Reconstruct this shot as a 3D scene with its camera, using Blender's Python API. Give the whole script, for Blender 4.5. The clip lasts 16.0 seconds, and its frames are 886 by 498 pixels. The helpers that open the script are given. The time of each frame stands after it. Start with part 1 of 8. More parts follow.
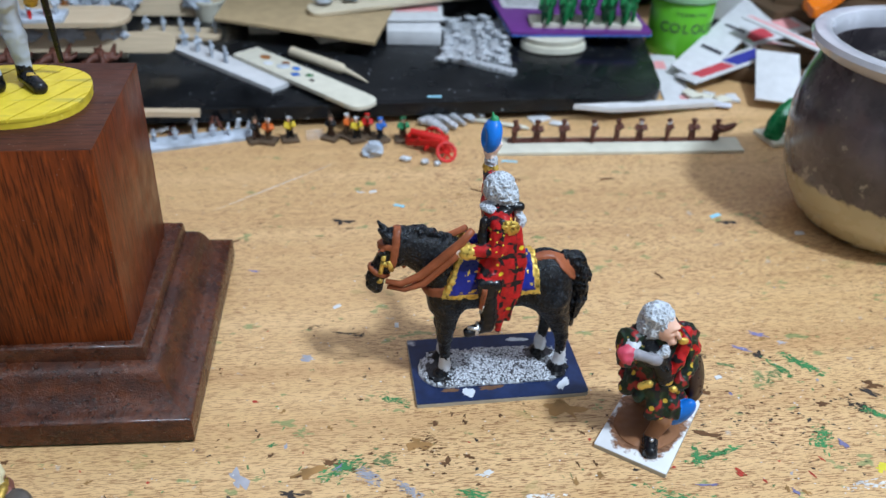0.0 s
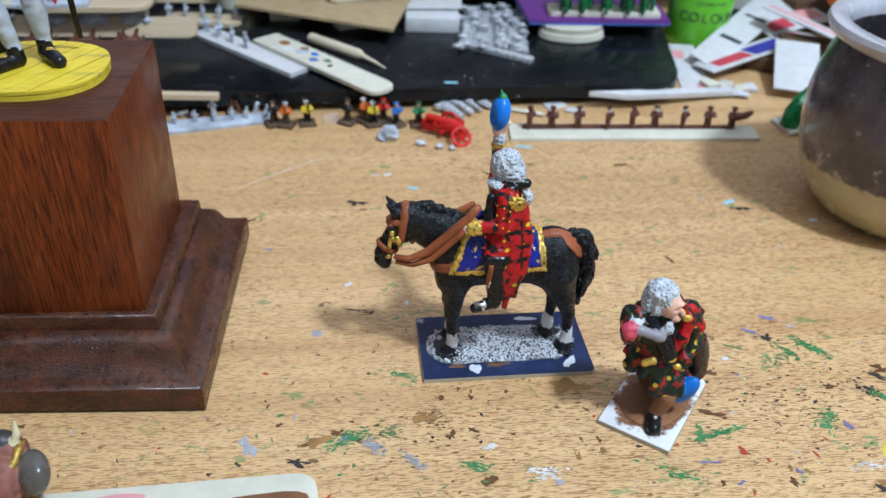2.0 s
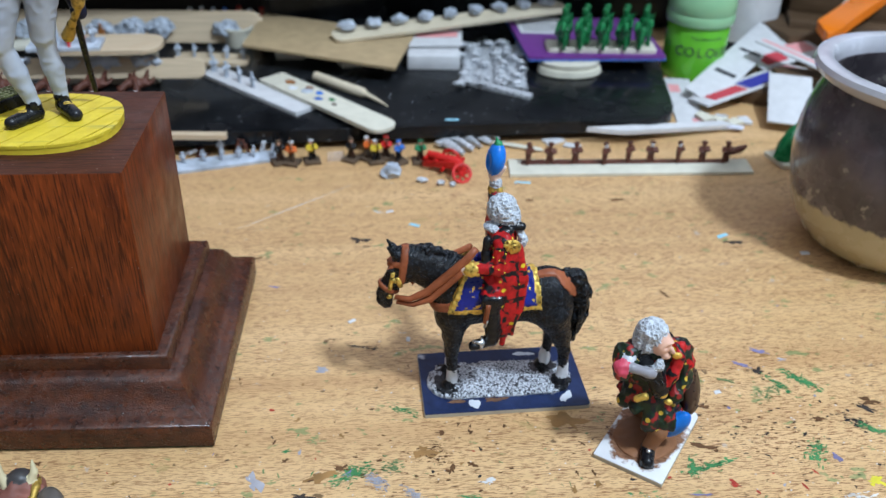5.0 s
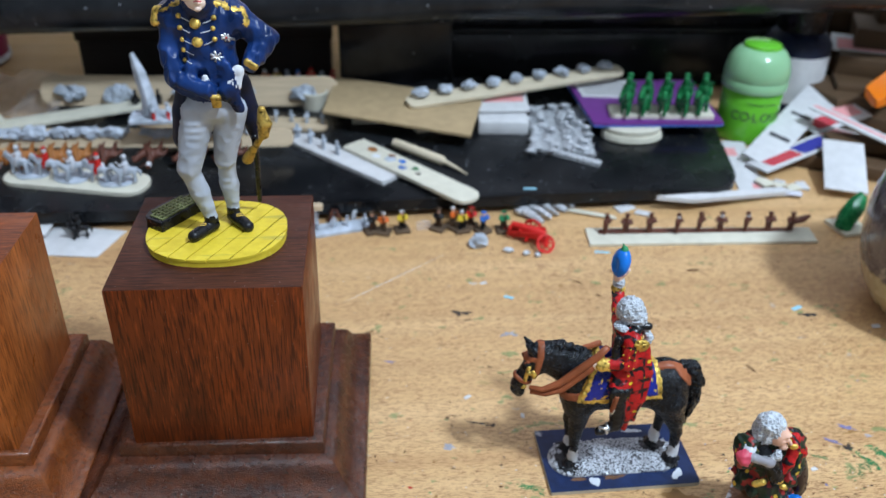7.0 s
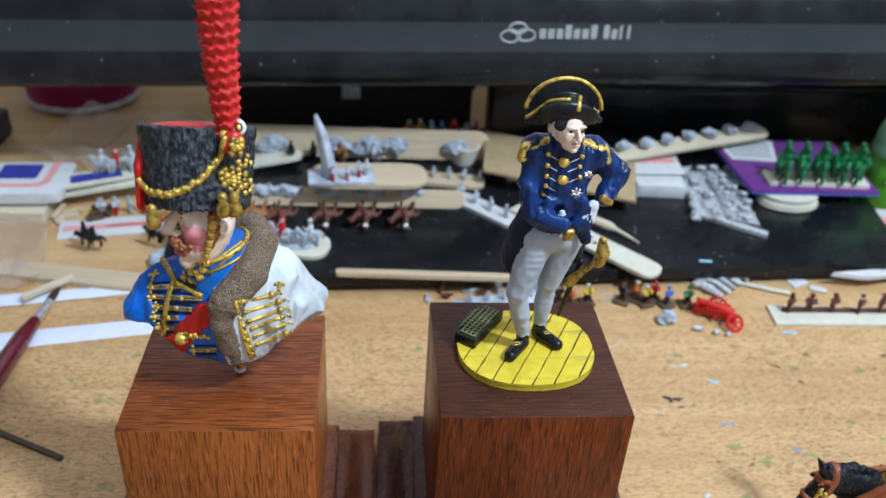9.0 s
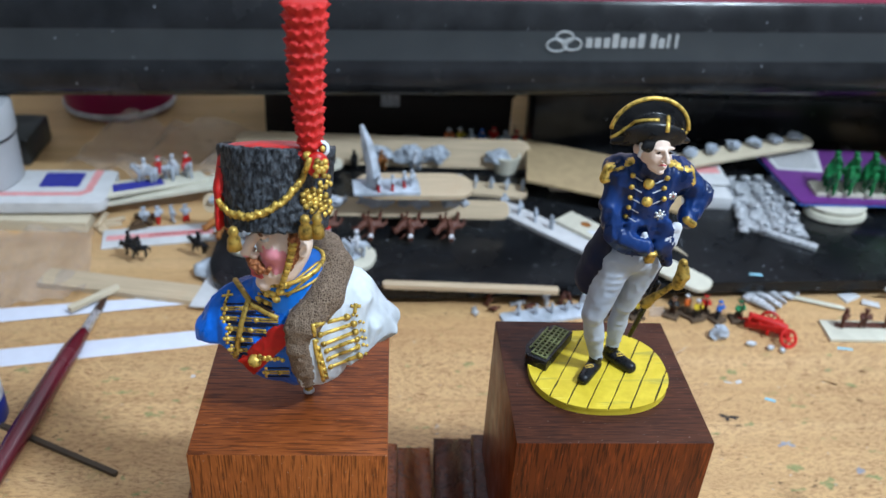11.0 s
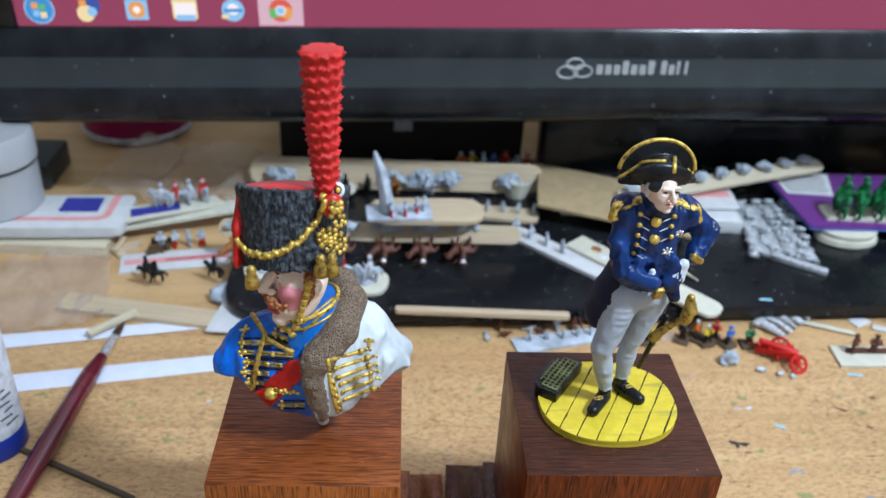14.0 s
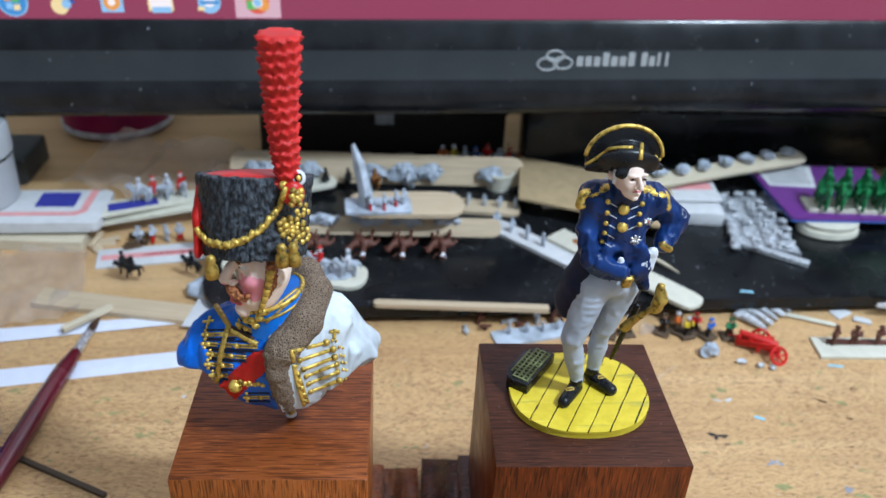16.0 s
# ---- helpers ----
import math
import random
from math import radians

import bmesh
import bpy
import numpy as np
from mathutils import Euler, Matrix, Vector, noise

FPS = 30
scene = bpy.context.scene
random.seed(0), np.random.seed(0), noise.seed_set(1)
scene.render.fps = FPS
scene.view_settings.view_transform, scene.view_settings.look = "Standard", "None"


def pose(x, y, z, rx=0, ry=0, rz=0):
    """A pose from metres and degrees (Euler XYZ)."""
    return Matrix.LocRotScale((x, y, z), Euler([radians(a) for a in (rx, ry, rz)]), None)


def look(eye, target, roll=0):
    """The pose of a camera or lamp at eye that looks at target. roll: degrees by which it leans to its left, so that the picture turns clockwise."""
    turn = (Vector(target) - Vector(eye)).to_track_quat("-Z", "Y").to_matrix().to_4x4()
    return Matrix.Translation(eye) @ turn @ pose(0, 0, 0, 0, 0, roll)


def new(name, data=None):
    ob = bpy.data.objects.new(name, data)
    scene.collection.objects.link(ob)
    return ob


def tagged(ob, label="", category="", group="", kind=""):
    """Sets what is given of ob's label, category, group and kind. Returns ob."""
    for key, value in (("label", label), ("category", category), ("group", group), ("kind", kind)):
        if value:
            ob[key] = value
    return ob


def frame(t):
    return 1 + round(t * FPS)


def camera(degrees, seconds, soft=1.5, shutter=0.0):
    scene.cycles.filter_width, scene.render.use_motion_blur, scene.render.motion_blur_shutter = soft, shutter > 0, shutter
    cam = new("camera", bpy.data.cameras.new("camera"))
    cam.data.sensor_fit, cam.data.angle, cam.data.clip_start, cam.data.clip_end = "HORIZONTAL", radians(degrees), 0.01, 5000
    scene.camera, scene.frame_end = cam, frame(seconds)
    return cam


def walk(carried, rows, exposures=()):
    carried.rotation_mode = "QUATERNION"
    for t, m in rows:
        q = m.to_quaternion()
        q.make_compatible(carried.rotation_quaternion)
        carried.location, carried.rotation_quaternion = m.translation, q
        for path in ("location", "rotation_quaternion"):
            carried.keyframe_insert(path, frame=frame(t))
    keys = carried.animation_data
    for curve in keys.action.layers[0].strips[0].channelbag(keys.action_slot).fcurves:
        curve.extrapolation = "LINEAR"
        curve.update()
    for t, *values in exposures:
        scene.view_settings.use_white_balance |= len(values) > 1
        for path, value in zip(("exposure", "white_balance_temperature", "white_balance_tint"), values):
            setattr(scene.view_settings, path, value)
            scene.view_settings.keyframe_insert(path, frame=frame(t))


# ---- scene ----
cam = camera(56.0, 16.0)
cam.data.dof.use_dof = True
cam.data.dof.focus_distance = 0.220
cam.data.dof.aperture_fstop = 18.0
PATH = [
    (0, (-0.03741, -0.17698, 0.16611), (-0.01133, -0.01239, 0.05552), 2.88),
    (0.5, (-0.03884, -0.17782, 0.16655), (-0.01341, -0.01321, 0.05584), 2.70),
    (1, (-0.03769, -0.17890, 0.16690), (-0.01297, -0.01410, 0.05631), 2.55),
    (1.5, (-0.03893, -0.17904, 0.16444), (-0.01567, -0.01435, 0.05336), 2.61),
    (2, (-0.03379, -0.18297, 0.16336), (-0.01328, -0.01819, 0.05189), 2.55),
    (2.5, (-0.03104, -0.18701, 0.16933), (-0.01303, -0.02091, 0.05940), 1.97),
    (3, (-0.03354, -0.18690, 0.16983), (-0.01538, -0.01979, 0.06145), 1.81),
    (3.2, (-0.03258, -0.18471, 0.17055), (-0.01314, -0.01781, 0.06208), 2.06),
    (5.5, (-0.03241, -0.18978, 0.17451), (-0.01392, -0.02122, 0.06846), 1.53),
    (6, (-0.03274, -0.19226, 0.17874), (-0.01531, -0.02283, 0.07389), 1.06),
    (6.5, (-0.04995, -0.19519, 0.18900), (-0.03203, -0.02531, 0.08498), 1.06),
    (7, (-0.07368, -0.19024, 0.20586), (-0.05455, -0.02090, 0.10117), 1.87),
    (7.5, (-0.09531, -0.18507, 0.21432), (-0.07644, -0.01603, 0.10910), 1.97),
    (8, (-0.12003, -0.17954, 0.22998), (-0.10058, -0.01067, 0.12460), 2.73),
    (8.5, (-0.14138, -0.17344, 0.22379), (-0.12088, -0.00490, 0.11807), 3.55),
    (9, (-0.16487, -0.16351, 0.23263), (-0.14478, 0.00540, 0.12743), 3.81),
    (9.5, (-0.18026, -0.15832, 0.23377), (-0.16178, 0.01104, 0.12902), 3.87),
    (11.8, (-0.18112, -0.15552, 0.23381), (-0.16631, 0.01382, 0.12843), 3.03),
    (12, (-0.18084, -0.15591, 0.23216), (-0.16693, 0.01410, 0.12774), 2.91),
    (12.5, (-0.17867, -0.15601, 0.23438), (-0.16464, 0.01396, 0.12991), 2.92),
    (13, (-0.17788, -0.15520, 0.23137), (-0.16368, 0.01465, 0.12672), 2.94),
    (13.5, (-0.17935, -0.15370, 0.23328), (-0.16498, 0.01644, 0.12913), 3.01),
    (14, (-0.18142, -0.15693, 0.24138), (-0.16739, 0.01424, 0.13888), 3.08),
    (14.5, (-0.18082, -0.15698, 0.24272), (-0.16685, 0.01463, 0.14096), 3.19),
    (15, (-0.17427, -0.15879, 0.24535), (-0.15937, 0.01277, 0.14364), 3.35),
    (15.5, (-0.17354, -0.15788, 0.24400), (-0.15786, 0.01337, 0.14188), 3.30),
    (16, (-0.17439, -0.15585, 0.23840), (-0.15865, 0.01488, 0.13544), 3.09),
]
walk(cam, [(t, look(eye, target, roll)) for t, eye, target, roll in PATH], [(0, 0.0, 6500, 10), (6, 0.0, 6500, 10), (9, 0.12, 6550, 9), (12, 0.13, 6500, 9), (16, 0.14, 6400, 9)])

# ---- world and light ----
room_world = bpy.data.worlds.new("room_world")
room_world.use_nodes = True
room_world.node_tree.nodes["Background"].inputs[0].default_value = (0.75, 0.85, 1.0, 1)
room_world.node_tree.nodes["Background"].inputs[1].default_value = 0.12
scene.world = room_world
scene.view_settings.exposure = 0.0


# the room's one bulb, hanging to the right of the desk and a little before it; ceiling and walls throw the rest back
bulb = bpy.data.lights.new("ceiling_lamp_light", "POINT")
bulb.energy, bulb.color, bulb.shadow_soft_size = 54.0, (0.69, 0.835, 1.0), 0.055
new("ceiling_lamp_light", bulb).location = (0.39, -0.362, 1.0)

# ---- materials ----
MM = 0.001


class Nodes:
    """A short way to wire a node material."""

    def __init__(self, name):
        self.mat = bpy.data.materials.new(name)
        self.mat.use_nodes = True
        self.tree = self.mat.node_tree
        self.bsdf = self.tree.nodes["Principled BSDF"]
        self.coord = self.tree.nodes.new("ShaderNodeTexCoord").outputs["Object"]

    def put(self, kind, **inputs):
        node = self.tree.nodes.new("ShaderNode" + kind)
        for key, value in inputs.items():
            self.link(value, node.inputs[key.replace("_", " ")])
        return node

    def link(self, value, socket):
        if isinstance(value, bpy.types.NodeSocket):
            self.tree.links.new(value, socket)
        elif isinstance(value, tuple) and len(value) == 3 and socket.type == "RGBA":
            socket.default_value = (*value, 1)
        else:
            socket.default_value = value

    def scaled(self, x, y, z):
        node = self.put("Mapping", Vector=self.coord)
        node.inputs["Scale"].default_value = (x, y, z)
        return node.outputs[0]

    def noise(self, scale, detail=3.0, vector=None, rough=0.55):
        return self.put("TexNoise", Vector=vector or self.coord, Scale=scale, Detail=detail, Roughness=rough).outputs["Fac"]

    def ramp(self, fac, *stops, ease="LINEAR"):
        node = self.put("ValToRGB", Fac=fac)
        node.color_ramp.interpolation = ease
        while len(node.color_ramp.elements) < len(stops):
            node.color_ramp.elements.new(0.5)
        for element, (at, colour) in zip(node.color_ramp.elements, stops):
            element.position = at
            element.color = (colour, colour, colour, 1) if isinstance(colour, (int, float)) else (*colour, 1)
        return node.outputs["Color"]

    def mix(self, fac, a, b, how="MIX"):
        node = self.put("Mix")
        node.data_type, node.blend_type = "RGBA", how
        for value, index in ((fac, 0), (a, 6), (b, 7)):
            self.link(value, node.inputs[index])
        return node.outputs[2]

    def math(self, op, a, b=0.0):
        node = self.put("Math")
        node.operation = op
        self.link(a, node.inputs[0])
        self.link(b, node.inputs[1])
        return node.outputs[0]

    def bump(self, height, strength=0.3, distance=0.0003):
        self.link(self.put("Bump", Height=height, Strength=strength, Distance=distance).outputs[0], self.bsdf.inputs["Normal"])

    def done(self, colour, rough=0.5, metal=0.0, coat=0.0, spec=0.3):
        self.link(colour, self.bsdf.inputs["Base Color"])
        self.link(rough, self.bsdf.inputs["Roughness"])
        self.link(metal, self.bsdf.inputs["Metallic"])
        self.bsdf.inputs["Coat Weight"].default_value = coat
        self.bsdf.inputs["Coat Roughness"].default_value = 0.15
        self.bsdf.inputs["Specular IOR Level"].default_value = spec
        return self.mat


def shade(colour, by):
    return tuple(min(1.0, max(0.0, c * by)) for c in colour)


def paint(name, colour, rough=0.5, vary=0.25, grain=900.0, coat=0.0, bump=0.15):
    """Hand-laid model paint: brushed tone changes and a fine uneven film."""
    n = Nodes(name)
    tone = n.ramp(n.noise(grain * 0.25, 4), (0.3, shade(colour, 1 - vary)), (0.7, shade(colour, 1 + vary)))
    n.bump(n.noise(grain, 3), bump, 0.00015)
    return n.done(tone, n.ramp(n.noise(grain * 0.5, 2), (0.3, max(0.05, rough - 0.1)), (0.7, min(1.0, rough + 0.12))), coat=coat)


def metal_paint(name, colour, rough=0.32, dark=0.25, metal=0.85):
    n = Nodes(name)
    tone = n.ramp(n.noise(700, 4), (0.32, shade(colour, dark)), (0.5, colour), (0.8, shade(colour, 1.25)))
    n.bump(n.noise(1500, 3), 0.25, 0.0002)
    return n.done(tone, n.ramp(n.noise(900, 2), (0.3, rough - 0.08), (0.7, rough + 0.15)), metal)


def card(name, colour, edge=0.1, rough=0.8):
    n = Nodes(name)
    tone = n.ramp(n.noise(160, 5), (0.3, shade(colour, 1 - edge)), (0.7, shade(colour, 1 + edge * 0.4)))
    n.bump(n.noise(2500, 2), 0.12, 0.0001)
    return n.done(tone, rough, spec=0.3)


def lolly_wood(name, colour, stain=(0.55, 0.4, 0.26)):
    """Pale birch of craft sticks, grain along the stick's own x."""
    n = Nodes(name)
    fine = n.noise(60, 4, n.scaled(0.6, 14, 14))
    tone = n.ramp(fine, (0.35, shade(colour, 0.82)), (0.6, colour))
    tone = n.mix(n.ramp(n.noise(70, 3), (0.6, 0.0), (0.75, 0.45)), tone, stain)
    n.bump(fine, 0.15, 0.0001)
    return n.done(tone, 0.65, spec=0.3)


def table_wood():
    """Old beech veneer: even honey ground, short dark ray flecks along x, rubbed paint stains."""
    n = Nodes("beech_table_top")
    long = n.noise(13, 4, n.scaled(0.22, 6, 1), 0.5)
    ground = n.ramp(long, (0.25, (0.54, 0.315, 0.142)), (0.5, (0.64, 0.40, 0.188)), (0.75, (0.71, 0.46, 0.232)))
    fine = n.noise(60, 4, n.scaled(0.10, 7, 1))
    ground = n.mix(n.ramp(fine, (0.45, 0.0), (0.75, 0.24)), ground, (0.36, 0.22, 0.11))
    place = n.put("SeparateXYZ", Vector=n.coord).outputs
    near = n.put("MapRange", Value=place["Y"])
    for key, value in (("From Min", 0.075), ("From Max", -0.07), ("To Min", 0.0), ("To Max", 1.0)):
        near.inputs[key].default_value = value
    near = near.outputs[0]
    open_pores = n.ramp(near, (0.0, 0.04), (0.7, 1.0))
    # short sharp pores lying along the grain, in two sizes
    fleck = n.noise(150, 1.0, n.scaled(2.6, 22, 1), 0.3)
    patch = n.ramp(n.noise(14, 2), (0.35, 0.5), (0.6, 1.0))
    patch = n.math("MULTIPLY", patch, open_pores)
    ground = n.mix(n.math("MULTIPLY", n.ramp(fleck, (0.59, 0.0), (0.625, 0.9)), patch), ground, (0.24, 0.105, 0.04))
    hair = n.noise(270, 1.0, n.scaled(2.0, 18, 1), 0.3)
    ground = n.mix(n.math("MULTIPLY", n.ramp(hair, (0.6, 0.0), (0.66, 0.7)), open_pores), ground, (0.27, 0.13, 0.055))
    ground = n.mix(n.ramp(n.noise(7, 4), (0.55, 0.0), (0.8, 0.22)), ground, (0.30, 0.20, 0.115))
    # worn-in paint: brown, green and pale smears, thicker where the work is done
    worn = (((0.13, 0.07, 0.03), 190, 0.735, 0.9, (1, 1.3, 1)), ((0.06, 0.22, 0.07), 105, 0.70, 0.55, (1, 1.8, 1)),
            ((0.42, 0.40, 0.38), 150, 0.75, 0.5, (1, 1, 1)), ((0.2, 0.19, 0.05), 70, 0.72, 0.3, (1, 1.6, 1)))
    for number, (colour, scale, start, most, stretch) in enumerate(worn):
        shift = n.put("Mapping", Vector=n.coord)
        shift.inputs["Location"].default_value = (number * 3.7 + 1.1, number * 1.9, 0)
        shift.inputs["Scale"].default_value = stretch
        mask = n.noise(scale, 4, shift.outputs[0], 0.6)
        mask = n.math("ADD", mask, n.math("MULTIPLY", near, 0.055))
        ground = n.mix(n.ramp(mask, (start, 0.0), (start + 0.025, most)), ground, colour)
    n.bump(n.math("ADD", n.math("MULTIPLY", n.math("MULTIPLY", fleck, open_pores), -0.6), n.math("MULTIPLY", fine, 0.5)), 0.12, 0.0002)
    return n.done(ground, n.ramp(n.noise(40, 4), (0.3, 0.34), (0.7, 0.52)), spec=0.4)


def mahogany(name, dark, light, gloss, lying=False):
    """Varnished mahogany with fine pores; the grain runs upright, or along x where the board lies flat."""
    n = Nodes(name)
    if lying:
        turned = n.put("Mapping", Vector=n.coord)
        turned.inputs["Rotation"].default_value = (0, math.radians(90), math.radians(24))
        n.coord = turned.outputs[0]
    band = n.noise(55, 4, n.scaled(1.6, 1.6, 0.22))
    tone = n.ramp(band, (0.28, dark), (0.72, light))
    pore = n.noise(620, 2, n.scaled(3.6, 3.6, 0.16), 0.4)
    tone = n.mix(n.ramp(pore, (0.50, 0.0), (0.60, 0.75)), tone, shade(dark, 0.4))
    tone = n.mix(n.ramp(n.noise(800, 2, n.scaled(2.0, 2.0, 0.2)), (0.54, 0.0), (0.72, 0.6)), tone, shade(light, 1.45))
    tone = n.mix(n.ramp(n.noise(2600, 1), (0.77, 0.0), (0.79, 0.5)), tone, (0.6, 0.52, 0.45))
    n.bump(pore, 0.12, 0.0001)
    return n.done(tone, n.ramp(n.noise(120, 4), (0.3, gloss), (0.7, gloss + 0.2)), coat=0.08, spec=0.2)


def moulding_wood(name, dark, light, gloss):
    """The same wood with the grain lying along the moulding and a lumpy thick varnish."""
    n = Nodes(name)
    band = n.noise(110, 4, n.scaled(1.0, 1.0, 2.2))
    tone = n.ramp(band, (0.3, dark), (0.72, light))
    tone = n.mix(n.ramp(n.noise(2600, 1), (0.76, 0.0), (0.78, 0.5)), tone, (0.6, 0.52, 0.45))
    grain = n.noise(700, 3, n.scaled(1.0, 1.0, 3.0))
    tone = n.mix(n.ramp(grain, (0.5, 0.0), (0.66, 0.8)), tone, shade(dark, 0.35))
    tone = n.mix(n.ramp(n.noise(1300, 2), (0.6, 0.0), (0.7, 0.4)), tone, shade(light, 1.5))
    n.bump(n.math("ADD", n.noise(2400, 3), n.math("MULTIPLY", grain, 0.8)), 0.8, 0.0004)
    return n.done(tone, n.ramp(n.noise(300, 3), (0.3, gloss), (0.7, gloss + 0.22)), coat=0.2, spec=0.4)


def tartan(name, ground, bar, spot, size, dark=None):
    """Cloth painted by hand: a ground, broken crossing bars and dabs of yellow."""
    n = Nodes(name)
    wob = n.put("TexNoise", Vector=n.coord, Scale=260.0, Detail=2.0).outputs["Color"]
    moved = n.put("VectorMath")
    moved.operation = "MULTIPLY_ADD"
    n.link(wob, moved.inputs[0])
    moved.inputs[1].default_value = (0.0022, 0.0022, 0.0022)
    n.link(n.coord, moved.inputs[2])
    axes = n.put("SeparateXYZ", Vector=moved.outputs[0]).outputs
    tone = n.ramp(n.noise(420, 3), (0.3, shade(ground, 0.55)), (0.65, shade(ground, 1.15)))
    up = n.math("PINGPONG", axes["Z"], size)
    along = n.math("PINGPONG", n.math("ADD", axes["X"], n.math("MULTIPLY", axes["Y"], 0.8)), size)
    hard = size * 0.3
    first = n.math("LESS_THAN", up, hard)
    second = n.math("LESS_THAN", along, hard * 0.85)
    broken = n.ramp(n.noise(330, 2), (0.42, 0.0), (0.5, 1.0))
    tone = n.mix(n.math("MULTIPLY", n.math("MAXIMUM", first, second), broken), tone, bar)
    if dark:
        tone = n.mix(n.ramp(n.noise(300, 2), (0.56, 0.0), (0.60, 0.95)), tone, dark)
    dabs = n.put("TexVoronoi", Vector=n.coord, Scale=0.5 / size)
    tone = n.mix(n.ramp(dabs.outputs["Distance"], (0.17, 1.0), (0.20, 0.0)), tone, spot)
    n.bump(n.noise(1100, 3), 0.2, 0.0002)
    return n.done(tone, 0.42)


def rough_metal(name, colour, dark, scale, rough=0.35, metal=0.9):
    n = Nodes(name)
    cells = n.put("TexVoronoi", Vector=n.coord, Scale=scale).outputs["Distance"]
    tone = n.ramp(n.math("ADD", cells, n.math("MULTIPLY", n.noise(300, 4), 0.5)), (0.45, shade(colour, 1.15)), (0.80, shade(colour, 0.7)), (0.98, dark))
    n.bump(n.math("MULTIPLY", cells, -1.0), 0.7, 0.0006)
    return n.done(tone, rough, metal)


def glass(name, colour, rough=0.02):
    n = Nodes(name)
    n.bsdf.inputs["Transmission Weight"].default_value = 1.0
    n.bsdf.inputs["IOR"].default_value = 1.47
    return n.done(colour, n.ramp(n.noise(60, 4), (0.4, rough), (0.8, rough + 0.25)))


def film_plastic(name):
    n = Nodes(name)
    n.bsdf.inputs["Alpha"].default_value = 0.24
    n.bump(n.noise(50, 4), 0.5, 0.002)
    return n.done(n.ramp(n.noise(30, 4), (0.3, (0.60, 0.48, 0.40)), (0.7, (0.78, 0.68, 0.62))), 0.25)


TABLE = table_wood()
WALL_PAINT = paint("plain_wall_paint", (0.50, 0.49, 0.48), 0.9, 0.05, 8)
CEILING_PAINT = paint("plain_ceiling_paint", (0.80, 0.80, 0.79), 0.9, 0.04, 8)
FLOOR_PAINT = paint("plain_floor_covering", (0.16, 0.13, 0.11), 0.9, 0.1, 20)
MAHOGANY_RED = mahogany("warm_red_mahogany", (0.20, 0.048, 0.010), (0.42, 0.122, 0.028), 0.26)
MAHOGANY_DARK = mahogany("dark_brown_mahogany", (0.066, 0.0115, 0.0022), (0.19, 0.038, 0.0068), 0.30)
TOP_RED = mahogany("red_mahogany_top", (0.13, 0.029, 0.007), (0.29, 0.077, 0.018), 0.28, True)
TOP_DARK = mahogany("dark_mahogany_top", (0.052, 0.0145, 0.0065), (0.082, 0.0245, 0.0105), 0.42, True)
MOULD_RED = moulding_wood("red_mahogany_moulding", (0.12, 0.027, 0.006), (0.26, 0.072, 0.017), 0.2)
MOULD_DARK = moulding_wood("dark_mahogany_moulding", (0.026, 0.0060, 0.0030), (0.115, 0.030, 0.0095), 0.18)
FELT = paint("green_felt", (0.03, 0.07, 0.04), 0.95, 0.2, 900)


# ---- building helpers; all sizes below in millimetres ----
def thing(name, x, y, z, label, category, turn=0.0, group="", kind=""):
    ob = new(name)
    ob.empty_display_size = 0.005
    ob.matrix_world = pose(x * MM, y * MM, z * MM, 0, 0, turn)
    return tagged(ob, label, category, group, kind)


def as_mesh(name, bm, materials, smooth=True):
    mesh = bpy.data.meshes.new(name)
    bm.to_mesh(mesh)
    bm.free()
    mesh.transform(Matrix.Scale(MM, 4))
    for material in materials if isinstance(materials, (list, tuple)) else [materials]:
        mesh.materials.append(material)
    if smooth:
        mesh.shade_smooth()
        mesh.set_sharp_from_angle(angle=radians(38))
    return mesh


def part(name, bm, material, parent, label="", smooth=True):
    """Links bm, drawn in the frame of its top-level thing, as one mesh under parent."""
    ob = new(name, as_mesh(name, bm, material, smooth))
    ob.parent = parent
    return tagged(ob, label)


def single(name, bm, materials, x, y, z, label, category, turn=0.0, group="", kind="", smooth=True, tip=0.0, roll=0.0):
    ob = new(name, as_mesh(name, bm, materials, smooth))
    ob.matrix_world = pose(x * MM, y * MM, z * MM, tip, roll, turn)
    return tagged(ob, label, category, group, kind)


def box(bm, sx, sy, sz, at=(0, 0, 0), turn=(0, 0, 0), bevel=0.0, mat=0):
    """A box whose underside's middle lies at the given place."""
    made = bmesh.ops.create_cube(bm, size=1.0)["verts"]
    faces = list({f for v in made for f in v.link_faces})
    bmesh.ops.scale(bm, verts=made, vec=(sx, sy, sz))
    bmesh.ops.translate(bm, verts=made, vec=(0, 0, sz / 2))
    if bevel:
        edges = list({e for f in faces for e in f.edges})
        out = bmesh.ops.bevel(bm, geom=edges, offset=bevel, segments=2, affect="EDGES", profile=0.5)
        faces = list(set(out["faces"]) | {f for f in faces if f.is_valid})
        made = list({v for f in faces for v in f.verts})
        faces = list({f for v in made for f in v.link_faces})
    m = Matrix.LocRotScale(at, Euler([radians(a) for a in turn]), None)
    bmesh.ops.transform(bm, verts=made, matrix=m)
    for f in faces:
        f.material_index = mat
    return bm


